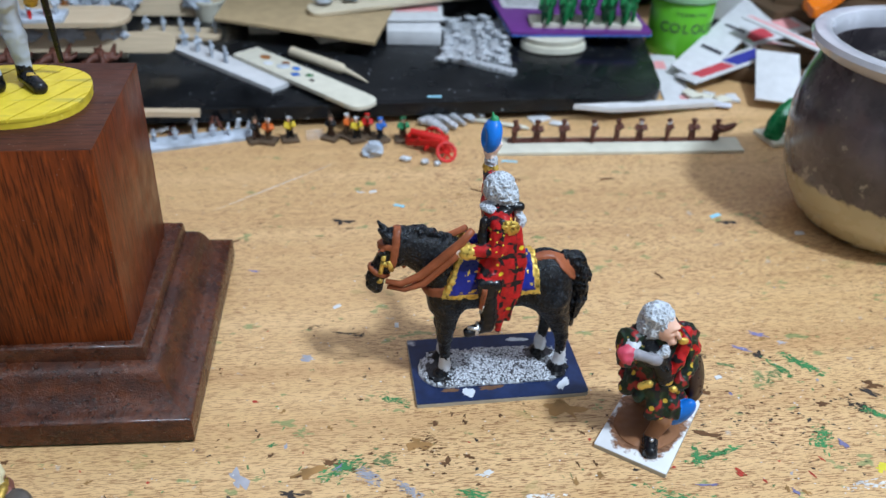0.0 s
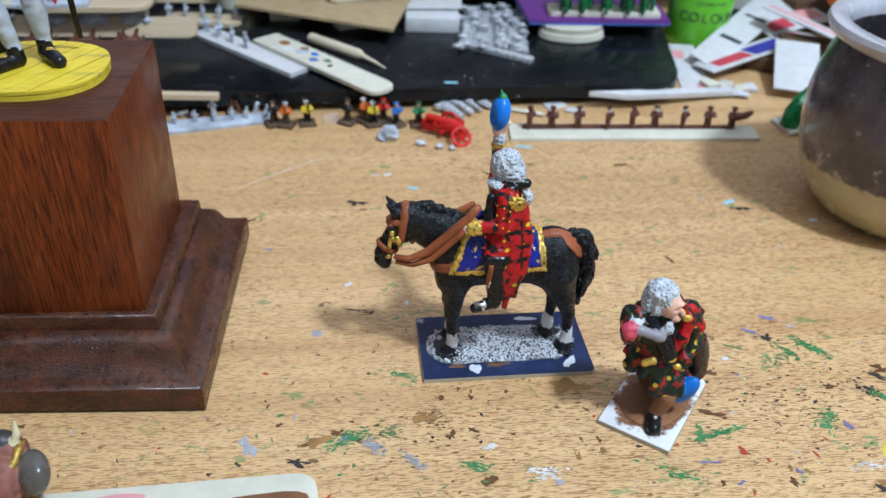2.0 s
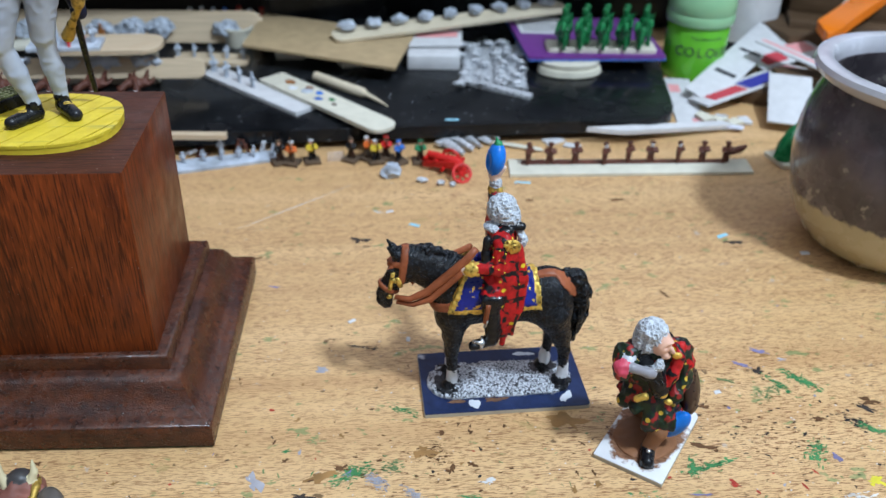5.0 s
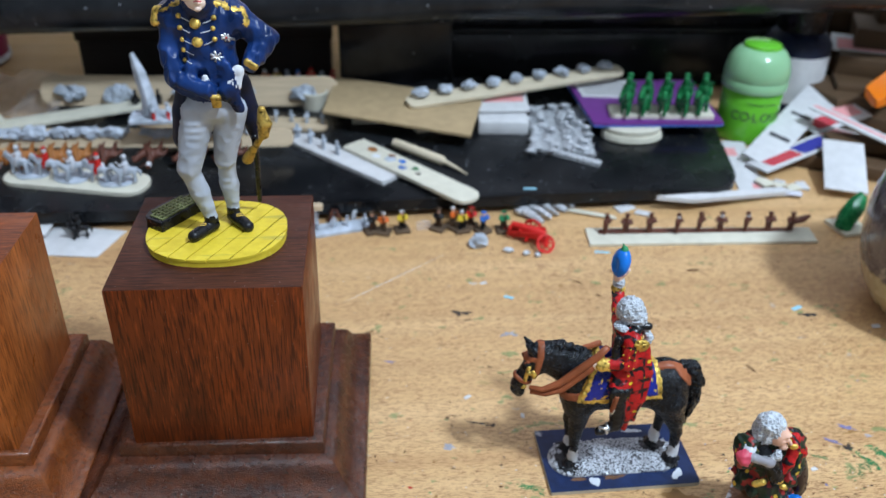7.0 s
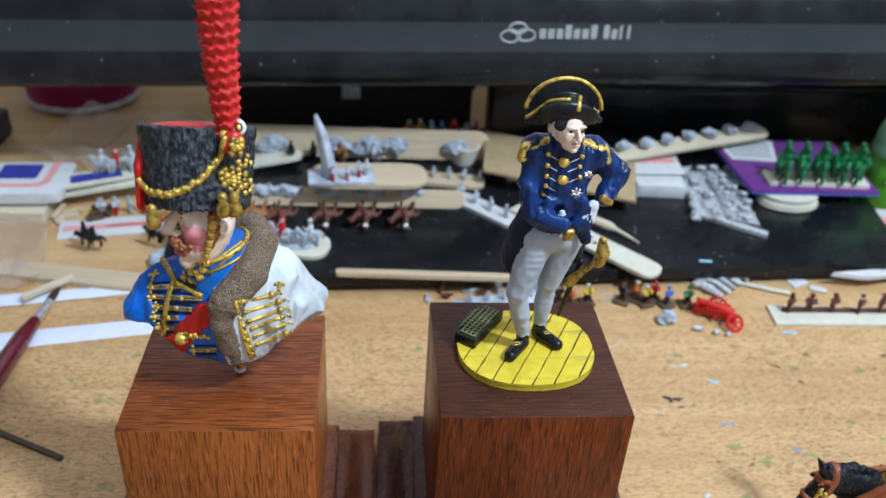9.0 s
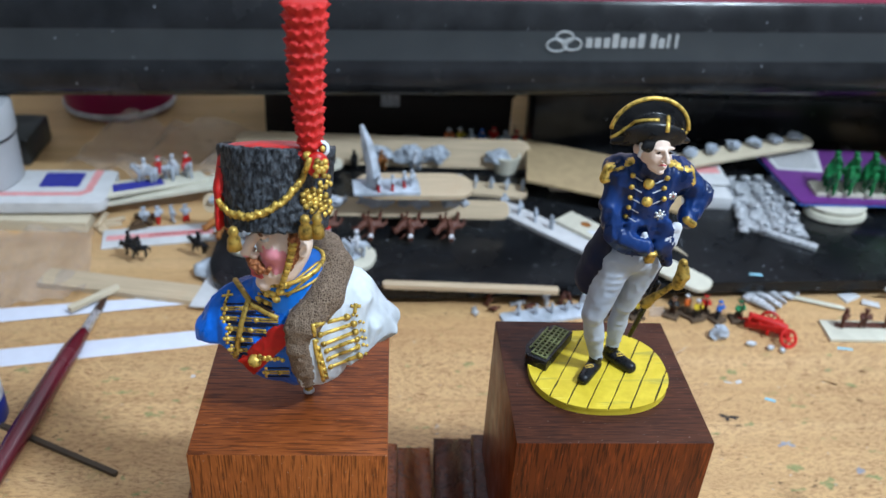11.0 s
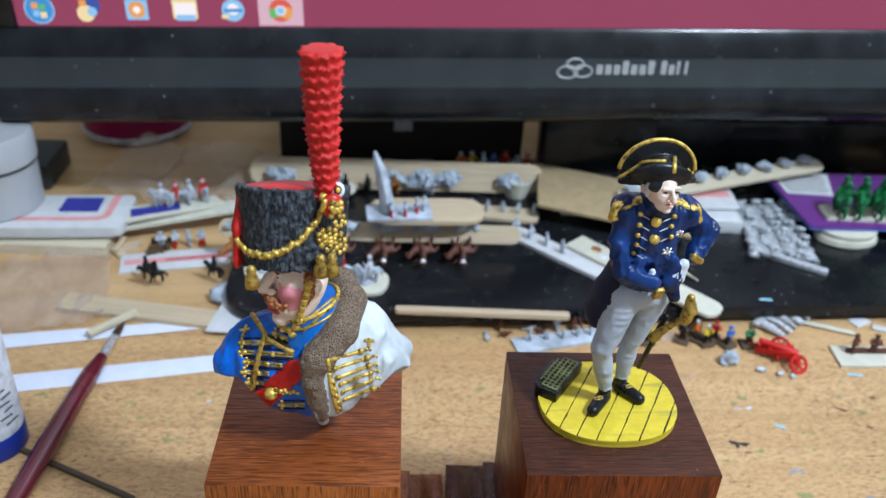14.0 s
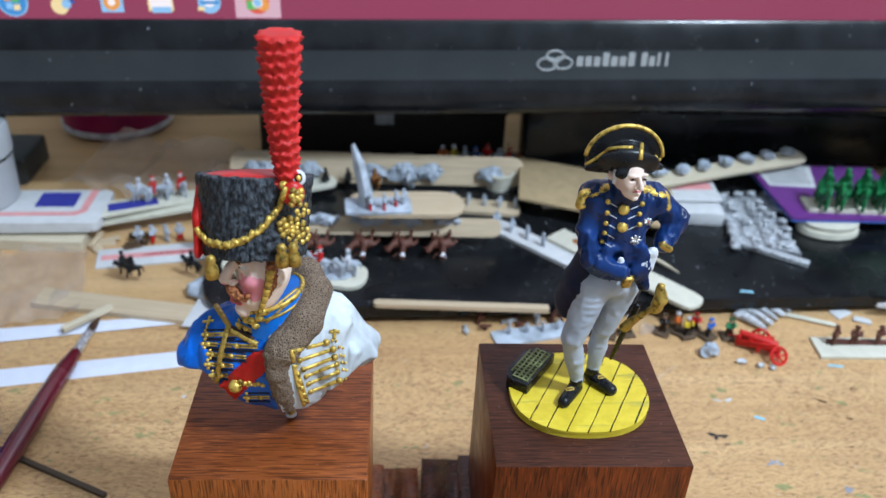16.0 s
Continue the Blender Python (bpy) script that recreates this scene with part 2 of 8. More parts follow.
def slab(bm, outline, z0, z1, bevel=0.0, mat=0):
    """An upright-sided plate over an outline of (x, y) corners."""
    low = [bm.verts.new((x, y, z0)) for x, y in outline]
    high = [bm.verts.new((x, y, z1)) for x, y in outline]
    count = len(outline)
    faces = [bm.faces.new(high), bm.faces.new(low[::-1])]
    faces += [bm.faces.new((low[i], low[(i + 1) % count], high[(i + 1) % count], high[i])) for i in range(count)]
    for f in faces:
        f.material_index = mat
    if bevel:
        edges = list(faces[0].edges) + list(faces[1].edges)
        out = bmesh.ops.bevel(bm, geom=edges, offset=bevel, segments=2, affect="EDGES", profile=0.5)
        for f in out["faces"]:
            f.material_index = mat
    return bm


def rounded(corners, radius, steps=6):
    """The outline with its corners rounded; radius may be one number or one for each corner."""
    out, count = [], len(corners)
    for i, corner in enumerate(corners):
        r = radius[i] if isinstance(radius, (list, tuple)) else radius
        p, a, b = Vector(corner), Vector(corners[i - 1]), Vector(corners[(i + 1) % count])
        if r <= 0:
            out.append(tuple(p))
            continue
        u, v = (a - p).normalized(), (b - p).normalized()
        cut = min(r / math.tan(u.angle(v) / 2), (a - p).length * 0.49, (b - p).length * 0.49)
        start, end = p + u * cut, p + v * cut
        for k in range(steps + 1):
            t = k / steps
            out.append(tuple(start * (1 - t) ** 2 + p * 2 * t * (1 - t) + end * t * t))
    return out


def stick_outline(length, width, ends=(True, True)):
    """A craft stick lying along x, its middle at the origin."""
    x, y = length / 2, width / 2
    radii = [y * 0.95 if ends[0] else 0.3] + [y * 0.95 if ends[1] else 0.3] * 2 + [y * 0.95 if ends[0] else 0.3]
    return rounded([(-x, -y), (x, -y), (x, y), (-x, y)], radii, 7)


def lathe(bm, profile, count=32, at=(0, 0, 0), mat=0, squash=1.0):
    """Turns (radius, z) pairs round the upright axis; a radius of 0 closes an end."""
    rings = []
    for radius, z in profile:
        if radius <= 1e-6:
            rings.append([bm.verts.new((at[0], at[1], at[2] + z))])
        else:
            rings.append([bm.verts.new((at[0] + radius * math.cos(a), at[1] + squash * radius * math.sin(a), at[2] + z))
                          for a in (2 * math.pi * k / count for k in range(count))])
    for low, high in zip(rings, rings[1:]):
        for k in range(count):
            j = (k + 1) % count
            corners = [low[k % len(low)], low[j % len(low)], high[j % len(high)], high[k % len(high)]]
            corners = list(dict.fromkeys(corners))
            if len(corners) > 2:
                bm.faces.new(corners).material_index = mat
    return bm


def tube(bm, points, radii, count=8, mat=0, flat=1.0, closed_ends=True):
    """A tube along points; flat below 1 presses it into a band, thin across the mean y."""
    points = [Vector(p) for p in points]
    radii = radii if isinstance(radii, (list, tuple)) else [radii] * len(points)
    rings, side = [], None
    for i, p in enumerate(points):
        way = (points[min(i + 1, len(points) - 1)] - points[max(i - 1, 0)]).normalized()
        if side is None:
            side = way.cross(Vector((0, 0, 1)) if abs(way.z) < 0.9 else Vector((1, 0, 0))).normalized()
        side = (side - way * side.dot(way)).normalized()
        up = way.cross(side)
        rings.append([bm.verts.new(p + radii[i] * (flat * side * math.cos(a) + up * math.sin(a))) for a in (2 * math.pi * k / count for k in range(count))])
    for low, high in zip(rings, rings[1:]):
        for k in range(count):
            j = (k + 1) % count
            bm.faces.new((low[k], low[j], high[j], high[k])).material_index = mat
    if closed_ends:
        bm.faces.new(rings[0][::-1]).material_index = mat
        bm.faces.new(rings[-1]).material_index = mat
    return bm


def ball(bm, at, radii, mat=0, detail=2, turn=(0, 0, 0)):
    radii = radii if isinstance(radii, (list, tuple)) else (radii,) * 3
    made = bmesh.ops.create_icosphere(bm, subdivisions=detail, radius=1.0)["verts"]
    m = Matrix.LocRotScale(at, Euler([radians(a) for a in turn]), Vector(radii))
    bmesh.ops.transform(bm, verts=made, matrix=m)
    for f in {f for v in made for f in v.link_faces}:
        f.material_index = mat
    return bm


def roughen(bm, amount, scale, seed=0.0):
    """Pushes every vertex about by smooth noise, for hand-made and broken shapes."""
    for v in bm.verts:
        v.co += noise.noise_vector(v.co * scale + Vector((seed, seed * 1.7, seed * 0.3))) * amount
    return bm


# ---- the room and the table ----
def wall(name, sx, sy, sz, x, y, z, material, label):
    single(name, box(bmesh.new(), sx, sy, sz), material, x, y, z, label, name.split("_")[0], kind="structure", smooth=False)


wall("floor", 3600, 3600, 40, 0, 0, -790, FLOOR_PAINT, "plain dark floor covering of the room")
wall("ceiling", 3600, 3600, 40, 0, 0, 1650, CEILING_PAINT, "plain white painted ceiling")
wall("wall_north", 3600, 60, 2400, 0, 640, -750, WALL_PAINT, "plain dull wall behind the desk")
wall("wall_south", 3600, 60, 2400, 0, -1770, -750, WALL_PAINT, "plain dull wall of the room")
wall("wall_west", 60, 3480, 2400, -1770, -565, -750, WALL_PAINT, "plain dull wall of the room")
wall("wall_east", 60, 3480, 2400, 1770, -565, -750, WALL_PAINT, "plain dull wall of the room")

desk = thing("desk", 0, 0, -750, "honey-coloured beech desk with paint stains on its top", "desk", kind="")
top = new("desk_top", as_mesh("desk_top", box(bmesh.new(), 1500, 860, 24, bevel=2), TABLE))
top.parent = desk
top.matrix_parent_inverse = Matrix()
top.location = (0, 0.17, 0.726)
for sx in (-700, 700):
    for sy in (-220, 560):
        part("leg", box(bmesh.new(), 45, 45, 726, (sx, sy, 0), bevel=2), TABLE, desk)


# ---- the two turned plinths ----
def plinth(x, y, half, height, turn, body_mat, mould_mat, top_mat, label, base_half=42.3, back=2.4, twist=-1.6):
    """A square block on a moulded foot; the foot sits back a little from the block and is twisted on it."""
    ob = thing("display_plinth", x, y, 0, label, "plinth", turn, "plinths under the models")
    bm = box(bmesh.new(), half * 2, half * 2, height - 21.5, (0, 0, 21.5), bevel=0.45, mat=0)
    for f in bm.faces:
        if f.normal.z > 0.9:
            f.material_index = 1
    part("body", bm, [body_mat, top_mat], ob)
    k = base_half
    profile = [(k - 0.6, 0.7), (k, 1.0), (k, 7.2), (k - 0.5, 7.8), (k - 2.6, 8.3), (k - 4.6, 9.4), (k - 6.4, 11.4), (k - 7.5, 13.6), (k - 8.6, 15.4),
               (k - 10.2, 16.6), (k - 11.7, 17.0), (k - 12.3, 17.1), (k - 12.5, 20.6), (k - 12.9, 21.2), (k - 13.4, 21.4), (half - 7, 21.4)]
    profile = [(r, z * 1.08 if z > 7 else z) for r, z in profile]
    bm = bmesh.new()
    corners = ((-1, -1), (1, -1), (1, 1), (-1, 1))
    for side in range(4):
        (ax, ay), (bx, by) = corners[side], corners[(side + 1) % 4]
        a = [bm.verts.new((ax * r, ay * r, z)) for r, z in profile]
        b = [bm.verts.new((bx * r, by * r, z)) for r, z in profile]
        for i in range(len(profile) - 1):
            bm.faces.new((a[i], b[i], b[i + 1], a[i + 1]))
    bmesh.ops.remove_doubles(bm, verts=bm.verts, dist=0.001)
    set_back = Matrix.Translation((0, back, 0)) @ Matrix.Rotation(radians(twist), 4, "Z")
    bmesh.ops.transform(bm, verts=bm.verts, matrix=set_back)
    part("moulding", bm, mould_mat, ob)
    part("felt_pad", box(bmesh.new(), k * 2 - 1.4, k * 2 - 1.4, 0.7, (0, back, 0), (0, 0, twist)), FELT, ob, "thin green felt under the plinth")
    return ob


plinth(-116.2, 25.6, 26.5, 78.3, -0.9, MAHOGANY_DARK, MOULD_DARK, TOP_DARK, "dark varnished mahogany plinth with a moulded foot", 42.9)
plinth(-201.5, 25.0, 25.6, 75.0, -1.2, MAHOGANY_RED, MOULD_RED, TOP_RED, "reddish varnished mahogany plinth with a moulded foot", 41.8, 2.0, 0.0)


# ---- a small sculpting kit: blended solids on a grid, skinned as one mesh ----
lattice = np.random.RandomState(7).rand(32, 32, 32).astype(np.float32)


def soft_noise(p, scale):
    """Smooth noise of 0 to 1 at points p (..., 3), lumps about 1 / scale across."""
    q = p * scale
    base = np.floor(q).astype(np.int32)
    f = q - base
    f = f * f * (3 - 2 * f)
    out = 0
    for dx in (0, 1):
        for dy in (0, 1):
            for dz in (0, 1):
                w = (f[..., 0] if dx else 1 - f[..., 0]) * (f[..., 1] if dy else 1 - f[..., 1]) * (f[..., 2] if dz else 1 - f[..., 2])
                out = out + w * lattice[(base[..., 0] + dx) & 31, (base[..., 1] + dy) & 31, (base[..., 2] + dz) & 31]
    return out


class Sculpt:
    FAR = 6.0

    def __init__(self, low, high, step):
        self.low, self.step = np.array(low, np.float32), step
        self.count = [int(math.ceil((b - a) / step)) + 1 for a, b in zip(low, high)]
        axes = [a + step * np.arange(n, dtype=np.float32) for a, n in zip(low, self.count)]
        self.axes = axes
        self.layers, self.mats, self.extra = {}, {}, bmesh.new()
        self.materials = []

    def index(self, material):
        if material not in self.materials:
            self.materials.append(material)
        return self.materials.index(material)

    def layer(self, name, material):
        if name not in self.layers:
            self.layers[name] = np.full(self.count, self.FAR, np.float32)
        self.mats[name] = self.index(material)
        return name

    def window(self, low, high):
        cuts = []
        for n in range(3):
            a = int(max(0, math.floor((low[n] - self.low[n]) / self.step)))
            b = int(min(self.count[n], math.ceil((high[n] - self.low[n]) / self.step) + 1))
            cuts.append(slice(a, max(a, b)))
        return tuple(cuts)

    def points(self, cut=(slice(None),) * 3):
        return np.stack(np.meshgrid(*[axis[c] for axis, c in zip(self.axes, cut)], indexing="ij"), -1)

    def blend(self, name, cut, d, k):
        old = self.layers[name][cut]
        if k > 0:
            h = np.clip(0.5 + 0.5 * (old - d) / k, 0, 1)
            self.layers[name][cut] = old * (1 - h) + d * h - k * h * (1 - h)
        else:
            self.layers[name][cut] = np.minimum(old, d)

    def bone(self, name, a, b, ra, rb, k=1.0, squash=None):
        """A rounded, tapered limb; squash: factors that flatten it about its middle."""
        a, b = np.array(a, np.float32), np.array(b, np.float32)
        s = np.array(squash or (1, 1, 1), np.float32)
        reach = max(ra, rb) * max(1.0, s.max()) + 2.5 + k
        cut = self.window(np.minimum(a, b) - reach, np.maximum(a, b) + reach)
        mid = (a + b) / 2
        p, pa, pb = (self.points(cut) - mid) / s, (a - mid) / s, (b - mid) / s
        way = pb - pa
        t = np.clip(((p - pa) @ way) / max(float(way @ way), 1e-9), 0, 1)
        d = np.linalg.norm(p - pa - t[..., None] * way, axis=-1) - (ra + t * (rb - ra))
        self.blend(name, cut, d * s.min(), k)

    def chain(self, name, points, radii, k=1.0, squash=None):
        for i in range(len(points) - 1):
            self.bone(name, points[i], points[i + 1], radii[i], radii[i + 1], k, squash)

    def egg(self, name, c, r, k=1.0, turn=(0, 0, 0)):
        c, r = np.array(c, np.float32), np.array(r, np.float32)
        reach = r.max() + 2.5 + k
        cut = self.window(c - reach, c + reach)
        p = (self.points(cut) - c) @ np.array(Euler([radians(v) for v in turn]).to_matrix(), np.float32)
        k0, k1 = np.linalg.norm(p / r, axis=-1), np.linalg.norm(p / (r * r), axis=-1)
        self.blend(name, cut, k0 * (k0 - 1) / np.maximum(k1, 1e-6), k)

    def block(self, name, c, half, round_=0.4, k=0.5, turn=(0, 0, 0)):
        c, half = np.array(c, np.float32), np.array(half, np.float32)
        reach = float(np.linalg.norm(half)) + 2.5 + k
        cut = self.window(c - reach, c + reach)
        p = (self.points(cut) - c) @ np.array(Euler([radians(v) for v in turn]).to_matrix(), np.float32)
        q = np.abs(p) - (half - round_)
        d = np.linalg.norm(np.maximum(q, 0), axis=-1) + np.minimum(q.max(-1), 0) - round_
        self.blend(name, cut, d, k)

    def near(self, name, reach):
        """The grid places within reach of a layer's skin, and their points."""
        spots = np.nonzero(np.abs(self.layers[name]) < reach)
        return spots, np.stack([axis[i] for axis, i in zip(self.axes, spots)], -1)

    def shell(self, name, material, base, offset, region):
        """Cloth or straps: the base layer grown by offset, kept where region(points) is below 0."""
        self.layer(name, material)
        spots, p = self.near(base, offset + 1.6)
        self.layers[name][spots] = np.minimum(self.layers[name][spots], np.maximum(self.layers[base][spots] - offset, region(p)))

    def split(self, name, material, base, region, proud=0.0):
        """Takes the part of base where region is below 0 into a layer of its own."""
        self.layer(name, material)
        spots, p = self.near(base, 5.5)
        self.layers[name][spots] = np.minimum(self.layers[name][spots], np.maximum(self.layers[base][spots] - proud, region(p)))

    def carve(self, name, c, r, turn=(0, 0, 0), k=0.3):
        c, r = np.array(c, np.float32), np.array(r, np.float32)
        cut = self.window(c - r.max() - 1, c + r.max() + 1)
        p = (self.points(cut) - c) @ np.array(Euler([radians(v) for v in turn]).to_matrix(), np.float32)
        k0, k1 = np.linalg.norm(p / r, axis=-1), np.linalg.norm(p / (r * r), axis=-1)
        self.layers[name][cut] = np.maximum(self.layers[name][cut], -k0 * (k0 - 1) / np.maximum(k1, 1e-6))

    def fur(self, name, amount, scale, stretch=(1, 1, 1), ridged=False):
        spots, p = self.near(name, amount + 1.5)
        lump = soft_noise(p * np.array(stretch, np.float32), scale)
        if ridged:
            lump = 1 - np.abs(2 * lump - 1)
        self.layers[name][spots] -= amount * (lump - 0.5)

    def total(self):
        names = list(self.layers)
        self.field = self.layers[names[0]].copy()
        label = np.full(self.count, self.mats[names[0]], np.int32)
        for n in names[1:]:
            closer = self.layers[n] < self.field
            self.field[closer] = self.layers[n][closer]
            label[closer] = self.mats[n]
        return label

    def value(self, p):
        q = np.clip((np.array(p) - self.low) / self.step, 0, np.array(self.count) - 1.001)
        i = q.astype(int)
        f, out = q - i, 0.0
        for dx in (0, 1):
            for dy in (0, 1):
                for dz in (0, 1):
                    w = (f[0] if dx else 1 - f[0]) * (f[1] if dy else 1 - f[1]) * (f[2] if dz else 1 - f[2])
                    out += w * self.field[i[0] + dx, i[1] + dy, i[2] + dz]
        return out

    def snap(self, p, way, lift=0.0, far=40.0):
        """Where a ray from p along way first meets the skin, lifted back by lift; p itself if it meets none."""
        p, way = np.array(p, float), np.array(way, float) / np.linalg.norm(way)
        t = 0.0
        while t < far:
            d = self.value(p + way * t)
            if d < 0.02:
                return tuple(p + way * (t - lift))
            t += max(0.05, d * 0.8)
        return None

    def cord(self, points, radius, material, way=(0, 1, 0), back=30.0, steps=6, flat=1.0, lift=0.0):
        """A raised cord laid on the skin along points seen from the way's start."""
        laid, w = [], np.array(way, float) / np.linalg.norm(way)
        for a, b in zip(points, points[1:]):
            for k in range(steps):
                q = np.array(a, float) + (np.array(b, float) - np.array(a, float)) * k / steps
                laid.append(self.snap(q - w * back, w, lift, back * 2))
        laid.append(self.snap(np.array(points[-1], float) - w * back, w, lift, back * 2))
        laid = [p for p in laid if p is not None]
        runs, run = [], laid[:1]
        for p in laid[1:]:
            if (Vector(p) - Vector(run[-1])).length > 4:
                runs.append(run)
                run = []
            run.append(p)
        for run in runs + [run]:
            if len(run) > 1:
                tube(self.extra, run, radius, 6, self.index(material), flat)

    def stud(self, at, radius, material, way=(0, 1, 0), back=30.0, detail=1):
        w = np.array(way, float) / np.linalg.norm(way)
        p = self.snap(np.array(at, float) - w * back, w, 0.0, back * 2)
        if p:
            ball(self.extra, p, radius, self.index(material), detail)

    def mesh(self, name, origin):
        label = self.total()
        f, n = self.field, self.count
        inside = f < 0
        cells = [c - 1 for c in n]
        total = np.zeros((*cells, 3), np.float32)
        hits = np.zeros(cells, np.float32)
        for axis in range(3):
            a = [slice(None)] * 3
            b = [slice(None)] * 3
            a[axis], b[axis] = slice(0, -1), slice(1, None)
            fa, fb = f[tuple(a)], f[tuple(b)]
            cross = inside[tuple(a)] != inside[tuple(b)]
            t = np.where(cross, fa / np.where(cross, fa - fb, 1), 0)
            others = [o for o in range(3) if o != axis]
            for s in (0, 1):
                for u in (0, 1):
                    c = [slice(None)] * 3
                    c[axis] = slice(0, cells[axis])
                    c[others[0]] = slice(s, s + cells[others[0]])
                    c[others[1]] = slice(u, u + cells[others[1]])
                    m = cross[tuple(c)]
                    hits += m
                    total[..., axis] += np.where(m, t[tuple(c)], 0)
                    total[..., others[0]] += m * s
                    total[..., others[1]] += m * u
        used = hits > 0
        number = np.full(cells, -1, np.int64)
        number[used] = np.arange(used.sum())
        where = np.argwhere(used)
        verts = (where + total[used] / hits[used][:, None]) * self.step + self.low
        quads, mats = [], []
        for axis in range(3):
            a = [slice(1, -1)] * 3
            b = [slice(1, -1)] * 3
            a[axis], b[axis] = slice(0, -1), slice(1, None)
            ia, ib = inside[tuple(a)], inside[tuple(b)]
            la, lb = label[tuple(a)], label[tuple(b)]
            spots = np.argwhere(ia != ib)
            if not len(spots):
                continue
            o1, o2 = [o for o in range(3) if o != axis]
            at = spots.copy()
            at[:, o1] += 1
            at[:, o2] += 1
            corner = []
            for s, u in ((0, 0), (1, 0), (1, 1), (0, 1)):
                c = at.copy()
                c[:, o1] -= 1 - s
                c[:, o2] -= 1 - u
                corner.append(number[c[:, 0], c[:, 1], c[:, 2]])
            quad = np.stack(corner, -1)
            first = ia[tuple(spots.T)]
            turn = first if axis != 1 else ~first
            quad[~turn] = quad[~turn][:, ::-1]
            quads.append(quad)
            mats.append(np.where(first, la[tuple(spots.T)], lb[tuple(spots.T)]))
        quads, mats = np.concatenate(quads), np.concatenate(mats)
        good = (quads >= 0).all(1)
        quads, mats = quads[good], mats[good]
        # the laid-on cords and studs join the same mesh
        self.extra.verts.index_update()
        more = np.array([v.co for v in self.extra.verts], np.float32).reshape(-1, 3)
        more_faces = [[v.index + len(verts) for v in face.verts] for face in self.extra.faces]
        more_mats = np.array([face.material_index for face in self.extra.faces], np.int32)
        self.extra.free()
        mesh = bpy.data.meshes.new(name)
        every = (np.concatenate([verts, more]) - np.array(origin, np.float32)) * MM
        mesh.vertices.add(len(every))
        mesh.vertices.foreach_set("co", every.astype(np.float32).ravel())
        sizes = np.array([4] * len(quads) + [len(face) for face in more_faces], np.int32)
        loops = np.concatenate([quads.ravel(), np.array([i for face in more_faces for i in face], np.int64)])
        mesh.loops.add(len(loops))
        mesh.loops.foreach_set("vertex_index", loops.astype(np.int32))
        mesh.polygons.add(len(sizes))
        mesh.polygons.foreach_set("loop_start", np.concatenate([[0], np.cumsum(sizes)[:-1]]).astype(np.int32))
        mesh.polygons.foreach_set("loop_total", sizes)
        mesh.polygons.foreach_set("material_index", np.concatenate([mats, more_mats]).astype(np.int32))
        mesh.update(calc_edges=True)
        mesh.validate()
        for material in self.materials:
            mesh.materials.append(material)
        mesh.shade_smooth()
        return mesh

    def take(self, other, size=1.0, pivot=(0, 0, 0)):
        """Adds another, finer sculpture's skin to this one's mesh, scaled about a pivot."""
        mesh = other.mesh("taken", (0, 0, 0))
        mesh.transform(Matrix.Translation(pivot) @ Matrix.Scale(size, 4) @ Matrix.Translation(-Vector(pivot)) @ Matrix.Scale(1 / MM, 4))
        known = len(self.extra.faces)
        self.extra.from_mesh(mesh)
        self.extra.faces.ensure_lookup_table()
        swap = [self.index(material) for material in other.materials]
        for number in range(known, len(self.extra.faces)):
            face = self.extra.faces[number]
            face.material_index = swap[face.material_index]
        bpy.data.meshes.remove(mesh)

    def place(self, name, origin, label, category, group="", turn=0.0):
        ob = new(name, self.mesh(name, origin))
        ob.matrix_world = pose(origin[0] * MM, origin[1] * MM, origin[2] * MM, 0, 0, turn)
        return tagged(ob, label, category, group)


def brushed_strands(name, low, high, grain, stretch, start, rough):
    """Dark paint with the raised strands and edges brushed over in a paler tone."""
    n = Nodes(name)
    strand = n.noise(grain, 3, n.scaled(*stretch), 0.6)
    tone = n.ramp(strand, (start, low), (start + 0.22, high))
    n.bump(n.math("ADD", strand, n.math("MULTIPLY", n.noise(grain * 2, 2), 0.4)), 0.7, 0.0004)
    return n.done(tone, n.ramp(n.noise(500, 2), (0.3, rough - 0.08), (0.7, rough + 0.12)))


BLACK_HORSE = brushed_strands("black_horse_paint", (0.0025, 0.0036, 0.0056), (0.046, 0.058, 0.076), 1500, (1, 1, 1), 0.52, 0.27)
BLACK_PAINT = paint("satin_black_paint", (0.008, 0.0085, 0.0105), 0.3, 0.4, 900)
LEATHER = paint("orange_brown_leather_paint", (0.30, 0.085, 0.035), 0.4, 0.35, 700)
GOLD = metal_paint("gold_paint", (0.74, 0.50, 0.11), 0.42, 0.22, 0.55)
OLD_GOLD = metal_paint("antique_gold_paint", (0.50, 0.33, 0.075), 0.42, 0.2, 0.55)
SILVER = metal_paint("bright_metal", (0.75, 0.76, 0.78), 0.3, 0.35)
WHITE_PAINT = paint("white_model_paint", (0.66, 0.68, 0.72), 0.5, 0.1, 600)
GREY_WHITE = paint("washed_white_paint", (0.55, 0.57, 0.62), 0.5, 0.3, 900)
ROYAL_BLUE = paint("royal_blue_paint", (0.010, 0.018, 0.20), 0.35, 0.4, 900)
SKY_BLUE = paint("bright_blue_paint", (0.006, 0.16, 0.60), 0.4, 0.25, 700)
HUSSAR_BLUE = paint("hussar_blue_paint", (0.003, 0.125, 0.60), 0.33, 0.55, 300)
NAVY = paint("navy_blue_paint", (0.0046, 0.0240, 0.105), 0.34, 0.85, 420)
NAVY_DARK = paint("dark_navy_paint", (0.004, 0.008, 0.030), 0.55, 0.4, 500)
SKIN = paint("flesh_paint", (0.70, 0.42, 0.31), 0.5, 0.2, 500)
SKIN_PALE = paint("pale_flesh_paint", (0.90, 0.66, 0.55), 0.42, 0.22, 380)
